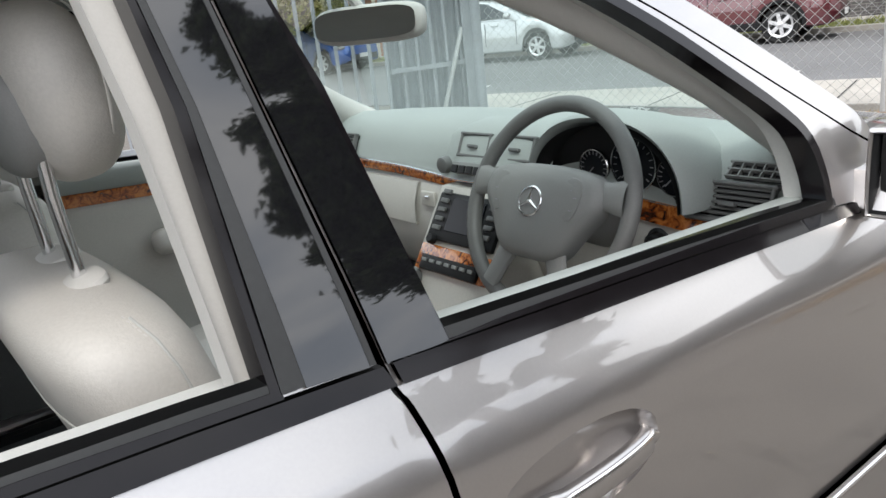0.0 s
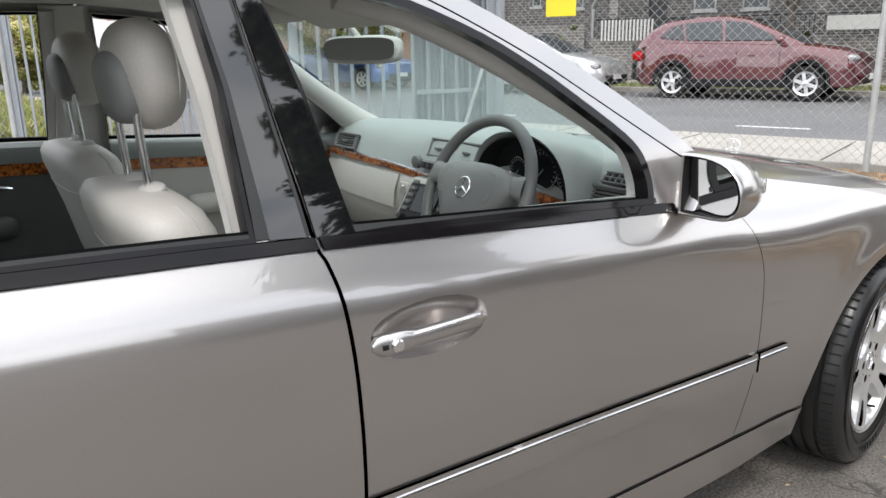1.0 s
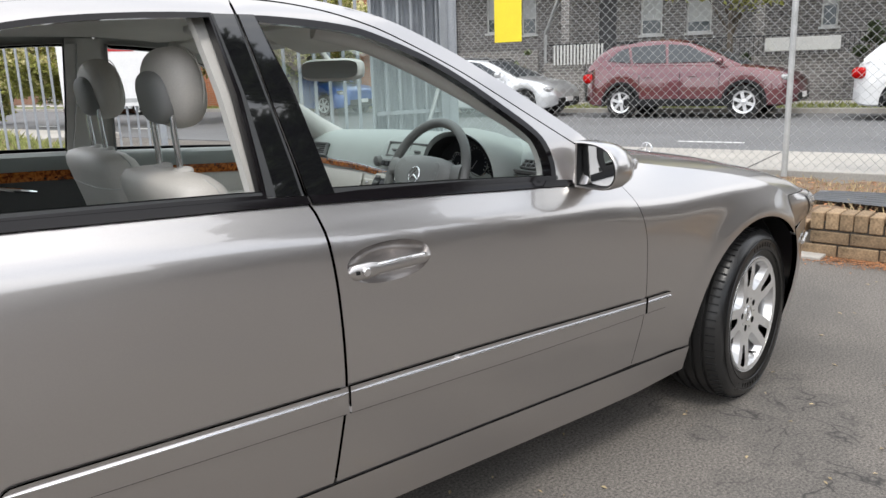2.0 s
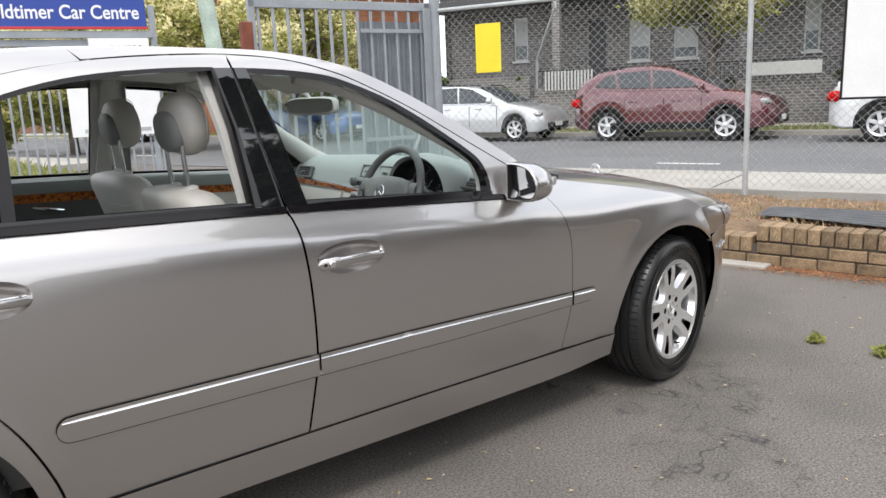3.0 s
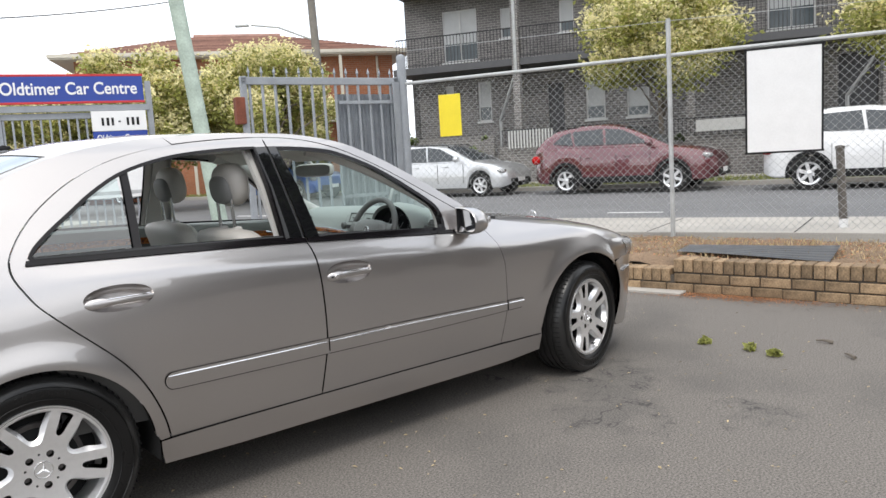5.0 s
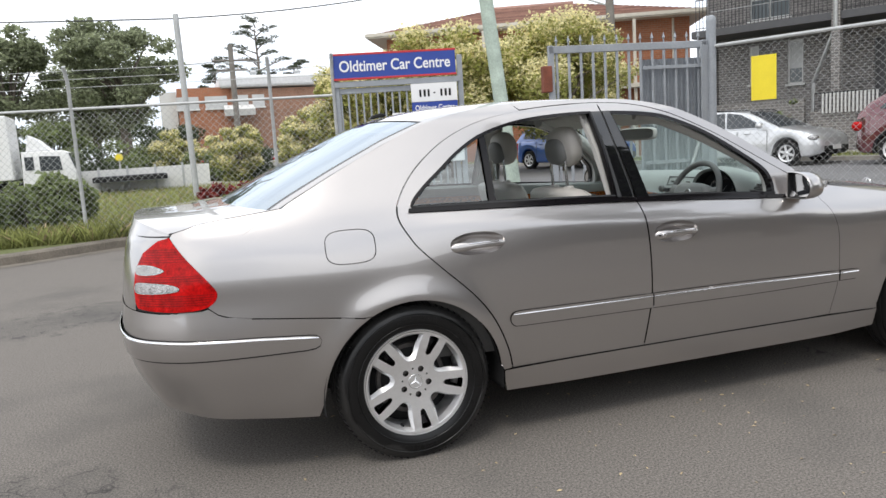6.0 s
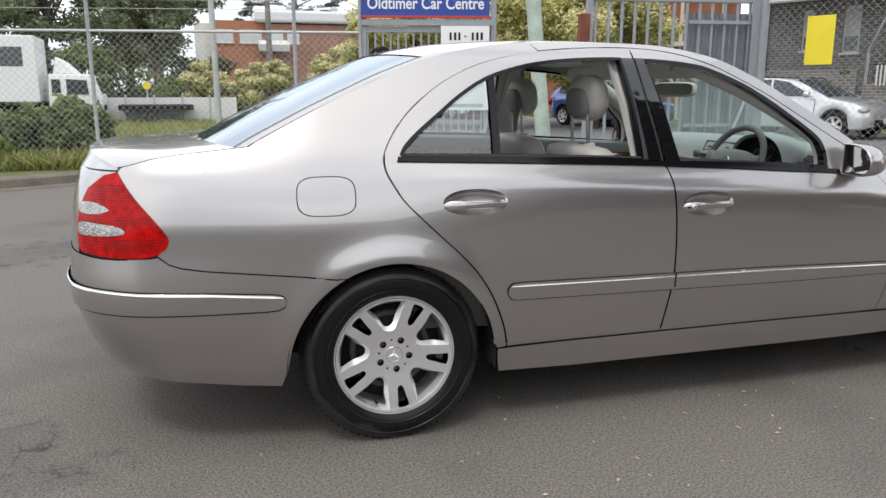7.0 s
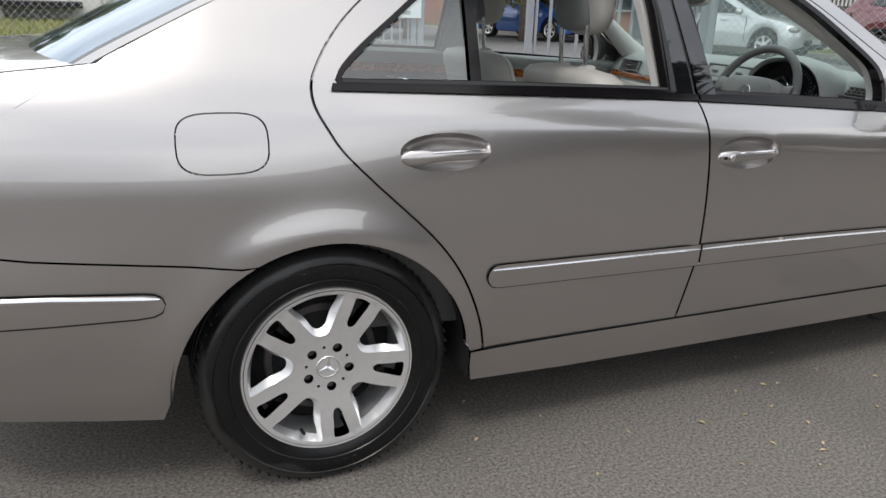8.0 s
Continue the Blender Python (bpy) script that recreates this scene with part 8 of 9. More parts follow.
# ---------------------------------------------------------------- buildings


def brickwork(name, c1, c2, mortar, scale=1.0, rough=0.9):
    m, n, l, b = principled(name)
    co = n.new("ShaderNodeTexCoord")
    sep = n.new("ShaderNodeSeparateXYZ")
    add = n.new("ShaderNodeMath")
    add.operation = "ADD"
    comb = n.new("ShaderNodeCombineXYZ")
    l.new(co.outputs["Object"], sep.inputs[0])
    l.new(sep.outputs[0], add.inputs[0])
    l.new(sep.outputs[1], add.inputs[1])
    l.new(add.outputs[0], comb.inputs[0])
    l.new(sep.outputs[2], comb.inputs[1])
    br = n.new("ShaderNodeTexBrick")
    br.inputs["Scale"].default_value = 1.0
    br.inputs["Brick Width"].default_value, br.inputs["Row Height"].default_value = 0.24 * scale, 0.086 * scale
    br.inputs["Mortar Size"].default_value = 0.006 * scale
    br.inputs["Color1"].default_value, br.inputs["Color2"].default_value, br.inputs["Mortar"].default_value = (*c1, 1), (*c2, 1), (*mortar, 1)
    l.new(comb.outputs[0], br.inputs["Vector"])
    no = n.new("ShaderNodeTexNoise")
    no.inputs["Scale"].default_value, no.inputs["Detail"].default_value = 1.1, 5
    l.new(co.outputs["Object"], no.inputs["Vector"])
    hs = n.new("ShaderNodeHueSaturation")
    mr = n.new("ShaderNodeMapRange")
    mr.inputs["To Min"].default_value, mr.inputs["To Max"].default_value = 0.65, 1.3
    l.new(no.outputs["Fac"], mr.inputs["Value"])
    l.new(mr.outputs["Result"], hs.inputs["Value"])
    l.new(br.outputs["Color"], hs.inputs["Color"])
    l.new(hs.outputs["Color"], b.inputs["Base Color"])
    bu = n.new("ShaderNodeBump")
    bu.inputs["Strength"].default_value, bu.inputs["Distance"].default_value = 0.5, 0.01
    bu.invert = True
    l.new(br.outputs["Fac"], bu.inputs["Height"])
    l.new(bu.outputs["Normal"], b.inputs["Normal"])
    b.inputs["Roughness"].default_value = rough
    return m


M["dark_brick"] = brickwork("dark_grey_brick", (0.145, 0.138, 0.136), (0.22, 0.205, 0.20), (0.46, 0.44, 0.41))
M["orange_brick"] = brickwork("orange_brick", (0.36, 0.135, 0.065), (0.44, 0.17, 0.085), (0.36, 0.29, 0.23))
M["brown_brick"] = brickwork("brown_brick", (0.25, 0.13, 0.085), (0.32, 0.165, 0.105), (0.33, 0.27, 0.22))
M["dark_paint"] = surface("dark_grey_fascia_paint", (0.085, 0.085, 0.09), 0.6, var=0.12)
M["blind"] = surface("pale_window_blind", (0.55, 0.56, 0.56), 0.7, var=0.1, scale=2)
M["pane"] = surface("window_glass", (0.10, 0.12, 0.13), 0.05, var=0.2, scale=1.5, rvar=0.02)
M["frame_white"] = surface("white_window_frame", (0.62, 0.62, 0.61), 0.5, var=0.06)
M["iron"] = surface("black_iron", (0.03, 0.03, 0.032), 0.5, var=0.15)
M["tile_roof"] = surface("terracotta_roof_tile", (0.34, 0.21, 0.17), 0.85, var=0.3, scale=2, fine=25, island=0.25)
M["metal_roof"] = surface("pale_metal_roof", (0.66, 0.67, 0.68), 0.5, 0.1, var=0.1)
M["cream"] = surface("cream_paint", (0.62, 0.58, 0.50), 0.6, var=0.08)
M["white_wall"] = surface("white_render", (0.66, 0.66, 0.64), 0.8, var=0.1, scale=0.7)

BA = 30.0
flats = holder("apartment_building", POLE + Vector((math.cos(radians(BA)), math.sin(radians(BA)), 0)) * 17.0, BA, label="dark grey brick apartment building with balconies", category="building")
# inside this frame x runs away from the street, y along the front (north), z up


def wall_with_holes(name, y0, y1, z0, z1, holes, x, thick, material, parent):
    """A wall across the front with real openings through it."""
    ys = sorted({y0, y1} | {h[0] for h in holes} | {h[1] for h in holes})
    zs = sorted({z0, z1} | {h[2] for h in holes} | {h[3] for h in holes})
    bm = bmesh.new()
    for a, b in zip(ys, ys[1:]):
        for c, d in zip(zs, zs[1:]):
            m = ((a + b) / 2, (c + d) / 2)
            if any(h[0] < m[0] < h[1] and h[2] < m[1] < h[3] for h in holes):
                continue
            bm_box(bm, (thick, b - a, d - c), (x + thick / 2, m[0], m[1]))
    bmesh.ops.remove_doubles(bm, verts=bm.verts, dist=0.0005)
    return part(name, bm, material, parent)


def window(parent, y0, y1, z0, z1, x, blind=True, mullions=1, sill=True):
    w = part("window", box((0.05, y1 - y0, z1 - z0), (x + 0.13, (y0 + y1) / 2, (z0 + z1) / 2)), M["pane"], parent)
    if blind:
        part("blind", box((0.02, y1 - y0 - 0.1, (z1 - z0) * 0.62), (x + 0.095, (y0 + y1) / 2, z1 - (z1 - z0) * 0.31 - 0.04)), M["blind"], w, "pale blind behind glass")
    bars = [((y0 + y1) / 2, z0 + 0.025, y1 - y0, 0.05), ((y0 + y1) / 2, z1 - 0.025, y1 - y0, 0.05), (y0 + 0.025, (z0 + z1) / 2, 0.05, z1 - z0), (y1 - 0.025, (z0 + z1) / 2, 0.05, z1 - z0)]
    for k in range(mullions):
        bars.append((y0 + (y1 - y0) * (k + 1) / (mullions + 1), (z0 + z1) / 2, 0.05, z1 - z0))
    for a, b, c, d in bars:
        part("frame_bar", box((0.06, c, d), (x + 0.08, a, b)), M["frame_white"], w)
    if sill:
        part("sill", box((0.16, y1 - y0 + 0.12, 0.07), (x + 0.0, (y0 + y1) / 2, z0 - 0.035)), M["frame_white"], w)
    return w


def railing(parent, y0, y1, z0, h, x, gap=0.13, material="iron"):
    r = part("railing", tube([(x, y0, z0 + h), (x, y1, z0 + h)], 0.022, 6), M[material], parent)
    n = int((y1 - y0) / gap)
    bm = bmesh.new()
    bm_tube(bm, [(x, y0, z0 + 0.08), (x, y1, z0 + 0.08)], 0.015, 4)
    for k in range(n + 1):
        y = y0 + (y1 - y0) * k / n
        bm_box(bm, (0.018, 0.018, h), (x, y, z0 + h / 2))
    part("railing_infill", bm, M[material], r, kind="stuff")
    return r


upper = [(7.51, 8.83, 4.72, 6.55), (6.12, 6.63, 5.38, 6.42), (4.0, 4.5, 5.37, 6.45), (1.2, 2.6, 4.72, 6.55), (-1.0, -0.4, 5.38, 6.42), (-3.6, -2.2, 4.72, 6.55), (-6.0, -5.4, 5.38, 6.42), (-9.2, -7.8, 4.72, 6.55), (-12.0, -11.4, 5.38, 6.42)]
lower = [(8.65, 8.97, 2.60, 3.9), (7.2, 7.7, 2.5, 3.95), (4.5, 5.08, 1.2, 3.7), (3.05, 3.72, 2.3, 3.6), (1.55, 2.3, 2.3, 3.3), (-2.0, -1.55, 2.3, 4.0), (-5.45, -4.3, 0.4, 3.8), (-7.1, -6.3, 2.3, 3.45), (-10.0, -8.9, 2.3, 3.6), (-13.0, -12.0, 2.3, 3.6)]
wall_with_holes("upper_wall", -18, 10.3, 4.42, 9.6, upper, 1.2, 0.25, M["dark_brick"], flats)
wall_with_holes("lower_wall", -18, 10.3, 0.0, 4.42, lower, 1.6, 0.25, M["dark_brick"], flats)
part("side_wall", box((9, 0.25, 9.6), (6.1, 10.17, 4.8)), M["dark_brick"], flats)
part("balcony_slab", box((1.6, 28.4, 0.24), (0.7, -3.85, 4.36), None, 0.01), M["dark_paint"], flats)
part("fascia", box((0.10, 28.4, 0.40), (-0.12, -3.85, 7.15)), M["dark_paint"], flats)
part("upper_slab", box((1.5, 28.4, 0.2), (0.6, -3.85, 7.2)), M["dark_paint"], flats)
part("back_lining", box((0.1, 28, 9.4), (3.6, -3.9, 4.7)), M["dark"], flats)
for h in upper:
    window(flats, h[0], h[1], h[2], h[3], 1.2, True, 1 if h[1] - h[0] > 1 else 0)
for h in lower:
    if h[3] - h[2] > 2.2:
        part("door", box((0.06, h[1] - h[0], h[3] - h[2]), (1.75, (h[0] + h[1]) / 2, (h[2] + h[3]) / 2)), M["dark_paint"], flats, "dark recessed door")
    else:
        window(flats, h[0], h[1], h[2], h[3], 1.6, True, 0)
for y0, y1 in ((5.95, 10.2), (0.3, 5.65), (-5.2, 0.0), (-11, -5.5), (-17, -11.3)):
    railing(flats, y0, y1, 4.48, 1.02, -0.05, 0.12)
for y in (5.8, 0.15, -5.35, -11.15):
    part("pier", box((0.36, 0.24, 9.0), (0.0, y, 5.1)), M["dark_brick"], flats)
for y in (5.8, -5.35):
    part("downpipe", tube([(-0.2, y, 8.5), (-0.2, y, 4.0), (0.9, y + 0.9, 2.45), (0.9, y + 0.9, 0.3)], 0.06, 8), M["galv"], flats, smooth=True)
# raised terrace in front of the ground floor: brick wall, rail, hedges
wall_with_holes("terrace_wall", -18, 6.4, 0.0, 1.42, [(4.4, 5.1, 0.25, 1.5), (-5.5, -4.3, 0.25, 1.5)], -0.6, 0.24, M["dark_brick"], flats)
part("terrace_wall", box((0.24, 3.6, 1.9), (-0.4, 8.4, 0.95)), M["dark_brick"], flats)
part("terrace_floor", box((2.0, 24, 0.2), (0.5, -6.0, 1.1)), M["dark_paint"], flats)
for y0, y1 in ((5.15, 6.3), (-4.2, 4.3), (-17, -5.6)):
    railing(flats, y0, y1, 1.42, 0.62, -0.48, 0.12, "iron")
part("white_balcony", box((0.10, 1.9, 0.36), (-0.72, -0.95, 1.78), None, 0.01), M["frame_white"], flats)
for k in range(15):
    part("white_slat", box((0.04, 0.05, 0.60), (-0.66, 4.55 + 0.105 * k, 1.72)), M["frame_white"], flats)
for y, h in ((6.9, 1.3), (9.3, 1.5), (8.0, 0.9), (2.5, 0.7), (0.6, 0.8), (-2.6, 1.6), (-6.6, 0.9), (-8.2, 1.0), (-9.6, 0.9)):
    p = flats.matrix_basis @ Vector((-1.3, y, 0.27))
    tree("garden_bush", p, h + 0.5, 0.55, (h + 0.4) / 2, "dark garden bush in front of brick wall", "leaf_dark" if y < 5 else "leaf_green", int(500 + y * 10), 900, 0.13, 0.04, 12)


def tiled_roof(parent, x0, x1, y0, y1, z0, z1, over=0.5):
    """A hipped roof: rows of tiles on each slope, ridge caps, eaves."""
    a, b, c, d = x0 - over, x1 + over, y0 - over, y1 + over
    mx = min(b - a, d - c) / 2
    if b - a > d - c:
        r0, r1 = Vector((a + mx, (c + d) / 2, z1)), Vector((b - mx, (c + d) / 2, z1))
        slopes = [(Vector((a, c, z0)), Vector((b, c, z0)), r1, r0), (Vector((b, d, z0)), Vector((a, d, z0)), r0, r1), (Vector((a, d, z0)), Vector((a, c, z0)), r0, r0), (Vector((b, c, z0)), Vector((b, d, z0)), r1, r1)]
    else:
        r0, r1 = Vector(((a + b) / 2, c + mx, z1)), Vector(((a + b) / 2, d - mx, z1))
        slopes = [(Vector((a, d, z0)), Vector((a, c, z0)), r0, r1), (Vector((b, c, z0)), Vector((b, d, z0)), r1, r0), (Vector((a, c, z0)), Vector((b, c, z0)), r0, r0), (Vector((b, d, z0)), Vector((a, d, z0)), r1, r1)]
    bm = bmesh.new()
    for p, q, s, t in slopes:
        n = max(6, int((t - p).length / 0.32))
        up = (q - p).cross(t - p).normalized()
        if up.z < 0:
            up = -up
        for i in range(n):
            e0, e1 = p.lerp(t, i / n), q.lerp(s, i / n)
            f0, f1 = p.lerp(t, (i + 1.06) / n), q.lerp(s, (i + 1.06) / n)
            vs = [bm.verts.new(e0 + up * 0.05), bm.verts.new(e1 + up * 0.05), bm.verts.new(f1), bm.verts.new(f0), bm.verts.new(e0), bm.verts.new(e1)]
            bm.faces.new(vs[:4])
            bm.faces.new((vs[4], vs[5], vs[1], vs[0]))
    roof = part("roof", bm, M["tile_roof"], parent, "terracotta tiled hip roof", kind="stuff")
    part("ridge_cap", tube([r0 + Vector((0, 0, 0.03)), r1 + Vector((0, 0, 0.03))], 0.12, 8), M["tile_roof"], roof, smooth=True)
    part("soffit", box((b - a, d - c, 0.10), ((a + b) / 2, (c + d) / 2, z0 - 0.06)), M["cream"], parent)
    for x, y, sx, sy in (((a + b) / 2, c, b - a, 0.12), ((a + b) / 2, d, b - a, 0.12), (a, (c + d) / 2, 0.12, d - c), (b, (c + d) / 2, 0.12, d - c)):
        part("gutter", box((sx, sy, 0.14), (x, y, z0 + 0.02)), M["cream"], parent)


house = holder("orange_brick_house", (8.4, 28.9, 0.15), -25.4, label="two-storey orange brick house with tiled roof", category="house")
part("wall", box((13.0, 9.0, 5.75), (6.4, 4.8, 2.87)), M["orange_brick"], house)
tiled_roof(house, -0.1, 12.9, 0.3, 9.3, 5.85, 7.35, 0.75)
for x, w, z0, z1 in ((8.8, 1.5, 3.7, 5.2), (5.5, 1.6, 3.7, 5.2), (2.2, 1.6, 3.7, 5.2), (11.3, 1.0, 0.9, 2.3), (7.0, 1.5, 0.9, 2.3)):
    win = part("window", box((w, 0.06, z1 - z0), (x, 0.28, (z0 + z1) / 2)), M["pane"], house)
    for dx in (-w / 2, 0, w / 2):
        part("frame_bar", box((0.06, 0.10, z1 - z0), (x + dx, 0.26, (z0 + z1) / 2)), M["frame_white"], win)
    for z in (z0, z1):
        part("frame_bar", box((w + 0.06, 0.10, 0.07), (x, 0.26, z)), M["frame_white"], win)
for x in (7.6, 10.5, 4.2):
    part("porch_column", box((0.12, 0.12, 5.7), (x, -0.4, 2.85)), M["cream"], house)
part("downpipe", tube([(12.2, 0.22, 5.7), (12.2, 0.22, 0.1)], 0.05, 8), M["cream"], house)
part("balcony", box((8.5, 1.0, 0.18), (7.5, -0.1, 3.0)), M["cream"], house)

shop = holder("brick_warehouse", (-0.4, 56.0, 0), 0, label="brown brick warehouse with pale metal roof", category="building")
part("wall", box((8.0, 10, 6.2), (7.9, 5, 3.1)), M["brown_brick"], shop)
part("wall", box((4.0, 8, 6.4), (2.05, 4.2, 3.2)), M["orange_brick"], shop)
part("white_wall", box((1.2, 7, 6.2), (-0.6, 4.2, 3.1)), M["white_wall"], shop)
part("roof", box((9.0, 11, 0.9), (7.6, 5.2, 6.75), euler(0, 0, 0), 0.2), M["metal_roof"], shop, "pale metal roof")
for x, w in ((0.75, 1.6), (2.8, 1.6), (4.7, 0.9), (5.9, 0.9)):
    win = part("window", box((w, 0.1, 0.9), (x, -0.02 if x > 4.2 else 0.18, 5.3)), M["blind"], shop)
    part("sill", box((w + 0.1, 0.2, 0.1), (x, -0.03 if x > 4.2 else 0.17, 4.8)), M["white_wall"], win)
part("awning", box((2.2, 1.2, 0.5), (4.4, -0.6, 4.6), euler(18, 0, 0)), M["white_wall"], shop)
for x in (6.0, 9.5):
    part("roof_vent", lathe([(0.25, 7.1), (0.25, 7.6), (0.35, 7.7), (0.0, 7.9)], 10, "z", (x, 3, 0)), M["galv"], shop)

# low white yard wall
yw = holder("yard_wall", (-4.2, 23.6, 0.1), 2, label="low pale panel wall across the grass lot", category="wall")
for k in range(5):
    part("panel", box((0.86, 0.08, 0.95), (0.45 + 0.88 * k, 0, 0.48), None, 0.01), M["white_wall"], yw)
    part("post", box((0.07, 0.12, 1.05), (0.01 + 0.88 * k, 0, 0.52)), M["galv"], yw)
ys = holder("crossing_sign", (-2.7, 24.6, 0.1), label="round yellow sign on a post", category="sign")
part("post", tube([(0, 0, 0), (0, 0, 1.5)], 0.03, 8), M["galv"], ys)
part("disc", moved(lathe([(0.0, -0.02), (0.13, -0.02), (0.13, 0.02), (0.0, 0.02)], 24, "y"), Matrix.Translation((0, -0.04, 1.35))), M["yellow"], ys)

# ---------------------------------------------------------------- parked vehicles


def vehicle(name, at, turn, color, profile, roof, length, width, wheel_r, axles, label, ride=0.0, skirt=None, side_windows=(), paint_metal=0.3, rails=False):
    """A parked car. profile: (x, z) of the lower body's top line from tail to nose; roof: (x, z) of the cabin's outline above it."""
    v = holder(name, at, turn, label=label, category="car", group="parked cars")
    paint = M.get(name + "_paint") or car_paint(name + "_paint", color, paint_metal, 0.3)
    M[name + "_paint"] = paint
    zb = 0.22 + ride
    hw = width / 2
    top = lambda x: float(np.interp(x, [p[0] for p in profile], [p[1] for p in profile]))
    bm = bmesh.new()
    n = 60
    rows = []
    for i in range(n + 1):
        x = length * i / n
        e = min(x, length - x)
        w = hw * (1 - 0.30 * max(0, 1 - e / 0.42) ** 2.2)
        lift = 0.10 * max(0, 1 - e / 0.30) ** 2
        for ax in axles:
            q = (wheel_r + 0.055) ** 2 - (x - ax) ** 2
            if q > 0:
                lift = max(lift, wheel_r + math.sqrt(q) - zb)
        t = top(x)
        z0 = min(zb + lift, t - 0.06)
        sec = [(w * 0.93, z0), (w * 0.985, z0 + 0.03), (w, z0 + (t - z0) * 0.45), (w * 0.985, z0 + (t - z0) * 0.75), (w * 0.94, t - 0.03), (w * 0.87, t), (w * 0.5, t + 0.025), (0, t + 0.03)]
        row = [bm.verts.new((x, -y, z)) for y, z in sec] + [bm.verts.new((x, y, z)) for y, z in reversed(sec[:-1])]
        rows.append(row)
    for r0, r1 in zip(rows, rows[1:]):
        for k in range(len(r0) - 1):
            bm.faces.new((r0[k], r0[k + 1], r1[k + 1], r1[k]))
    bm.faces.new(rows[0])
    bm.faces.new(list(reversed(rows[-1])))
    bmesh.ops.recalc_face_normals(bm, faces=bm.faces)
    part("body", bm, paint, v, smooth=True, sharp=38)
    # cabin: leaning sides, rounded roof
    rz = lambda x: float(np.interp(x, [p[0] for p in roof], [p[1] for p in roof]))
    x0, x1 = roof[0][0], roof[-1][0]
    peak = max(p[1] for p in roof)
    bm = bmesh.new()
    rows = []
    for i in range(41):
        x = x0 + (x1 - x0) * i / 40
        z1, z0 = rz(x), top(x) - 0.04
        f = (z1 - z0) / (peak - top((x0 + x1) / 2) + 0.04)
        wt = hw * (0.90 - 0.20 * max(0, f))
        sec = [(hw * 0.92, z0), (hw * 0.92 + (wt - hw * 0.92) * 0.6, z0 + (z1 - z0) * 0.62), (wt, z0 + (z1 - z0) * 0.9), (wt * 0.88, z1 - 0.012), (wt * 0.5, z1 + 0.012), (0, z1 + 0.02)]
        rows.append([bm.verts.new((x, -y, z)) for y, z in sec] + [bm.verts.new((x, y, z)) for y, z in reversed(sec[:-1])])
    for r0, r1 in zip(rows, rows[1:]):
        for k in range(len(r0) - 1):
            f = bm.faces.new((r0[k], r0[k + 1], r1[k + 1], r1[k]))
            c = f.calc_center_median()
            slope = abs(rz(c.x + 0.05) - rz(c.x - 0.05)) / 0.1
            if 3 <= k <= 6 and slope > 0.28:
                f.material_index = 1
    bmesh.ops.recalc_face_normals(bm, faces=bm.faces)
    part("cabin", bm, [paint, M["glass_far"]], v, smooth=True, sharp=50)

    def side(x, z, out):
        z1, z0 = rz(x), top(x) - 0.04
        f = (z1 - z0) / (peak - top((x0 + x1) / 2) + 0.04)
        wt = hw * (0.90 - 0.20 * max(0, f))
        t = min(1.0, (z - z0) / max(0.05, (z1 - z0) * 0.9))
        return hw * 0.92 + (wt - hw * 0.92) * t + out

    for s in (-1, 1):
        for win in side_windows:
            pts = dense(win, 0.12)
            bm = bmesh.new()
            a = [bm.verts.new((x, s * side(x, z, 0.034), z)) for x, z in pts]
            b = [bm.verts.new((x, s * side(x, z, -0.01), z)) for x, z in pts]
            bm.faces.new(a)
            for i in range(len(pts)):
                j = (i + 1) % len(pts)
                bm.faces.new((a[i], a[j], b[j], b[i]))
            bmesh.ops.recalc_face_normals(bm, faces=bm.faces)
            part("side_window", bm, M["glass_far"], v, "dark tinted side window")
        for ax in axles:
            w = part("wheel", lathe([(0.0, 0.03), (wheel_r * 0.60, 0.03), (wheel_r * 0.66, 0.0), (wheel_r * 0.70, -0.012), (wheel_r * 0.92, -0.012), (wheel_r, 0.02), (wheel_r, 0.18), (wheel_r * 0.7, 0.2)], 32, "y"), M["rubber"], v, smooth=True, sharp=35)
            w.matrix_basis = Matrix.Translation((ax, s * (hw - 0.03), wheel_r)) @ Matrix.Diagonal((1, -s, 1, 1))
            r = lathe([(wheel_r * 0.63, 0.006), (wheel_r * 0.68, -0.010), (wheel_r * 0.62, -0.004), (wheel_r * 0.56, 0.012)], 32, "y")
            for k in range(6):
                m = Matrix.Rotation(radians(60 * k + 17), 3, "Y")
                bm_box(r, (wheel_r * 0.60, 0.014, wheel_r * 0.20), m @ Vector((wheel_r * 0.32, 0.004, 0)), m, 0.004, 1)
            part("rim", r, M["alloy"], w, "silver spoked rim", smooth=True, sharp=30)
            part("hub", lathe([(0.0, -0.012), (wheel_r * 0.14, -0.008), (wheel_r * 0.2, 0.006)], 16, "y"), M["alloy"], w, smooth=True)
        part("door_mirror", moved(superbox(0.09, 0.10, 0.075, 2.6, 14, 8), Matrix.Translation((roof[-1][0] - 0.42, s * (hw + 0.06), top(roof[-1][0] - 0.4) + 0.07))), paint, v, smooth=True)
        part("headlamp", moved(superbox(0.22, 0.16, 0.075, 2.6, 16, 8), Matrix.Translation((length - 0.30, s * (hw - 0.22), top(length - 0.3) - 0.10)) @ euler(0, 14, -s * -22).to_4x4()), M["lens_clear"], v, "clear headlamp", smooth=True)
        part("tail_lamp", moved(superbox(0.14, 0.10, 0.11, 2.6, 14, 8), Matrix.Translation((0.10, s * (hw - 0.15), top(0.1) - 0.18))), M["lens_red"], v, "red tail lamp", smooth=True)
        if skirt:
            for ax in axles:
                bm = bmesh.new()
                arcs = []
                for k in range(21):
                    t = radians(-12 + 204 * k / 20)
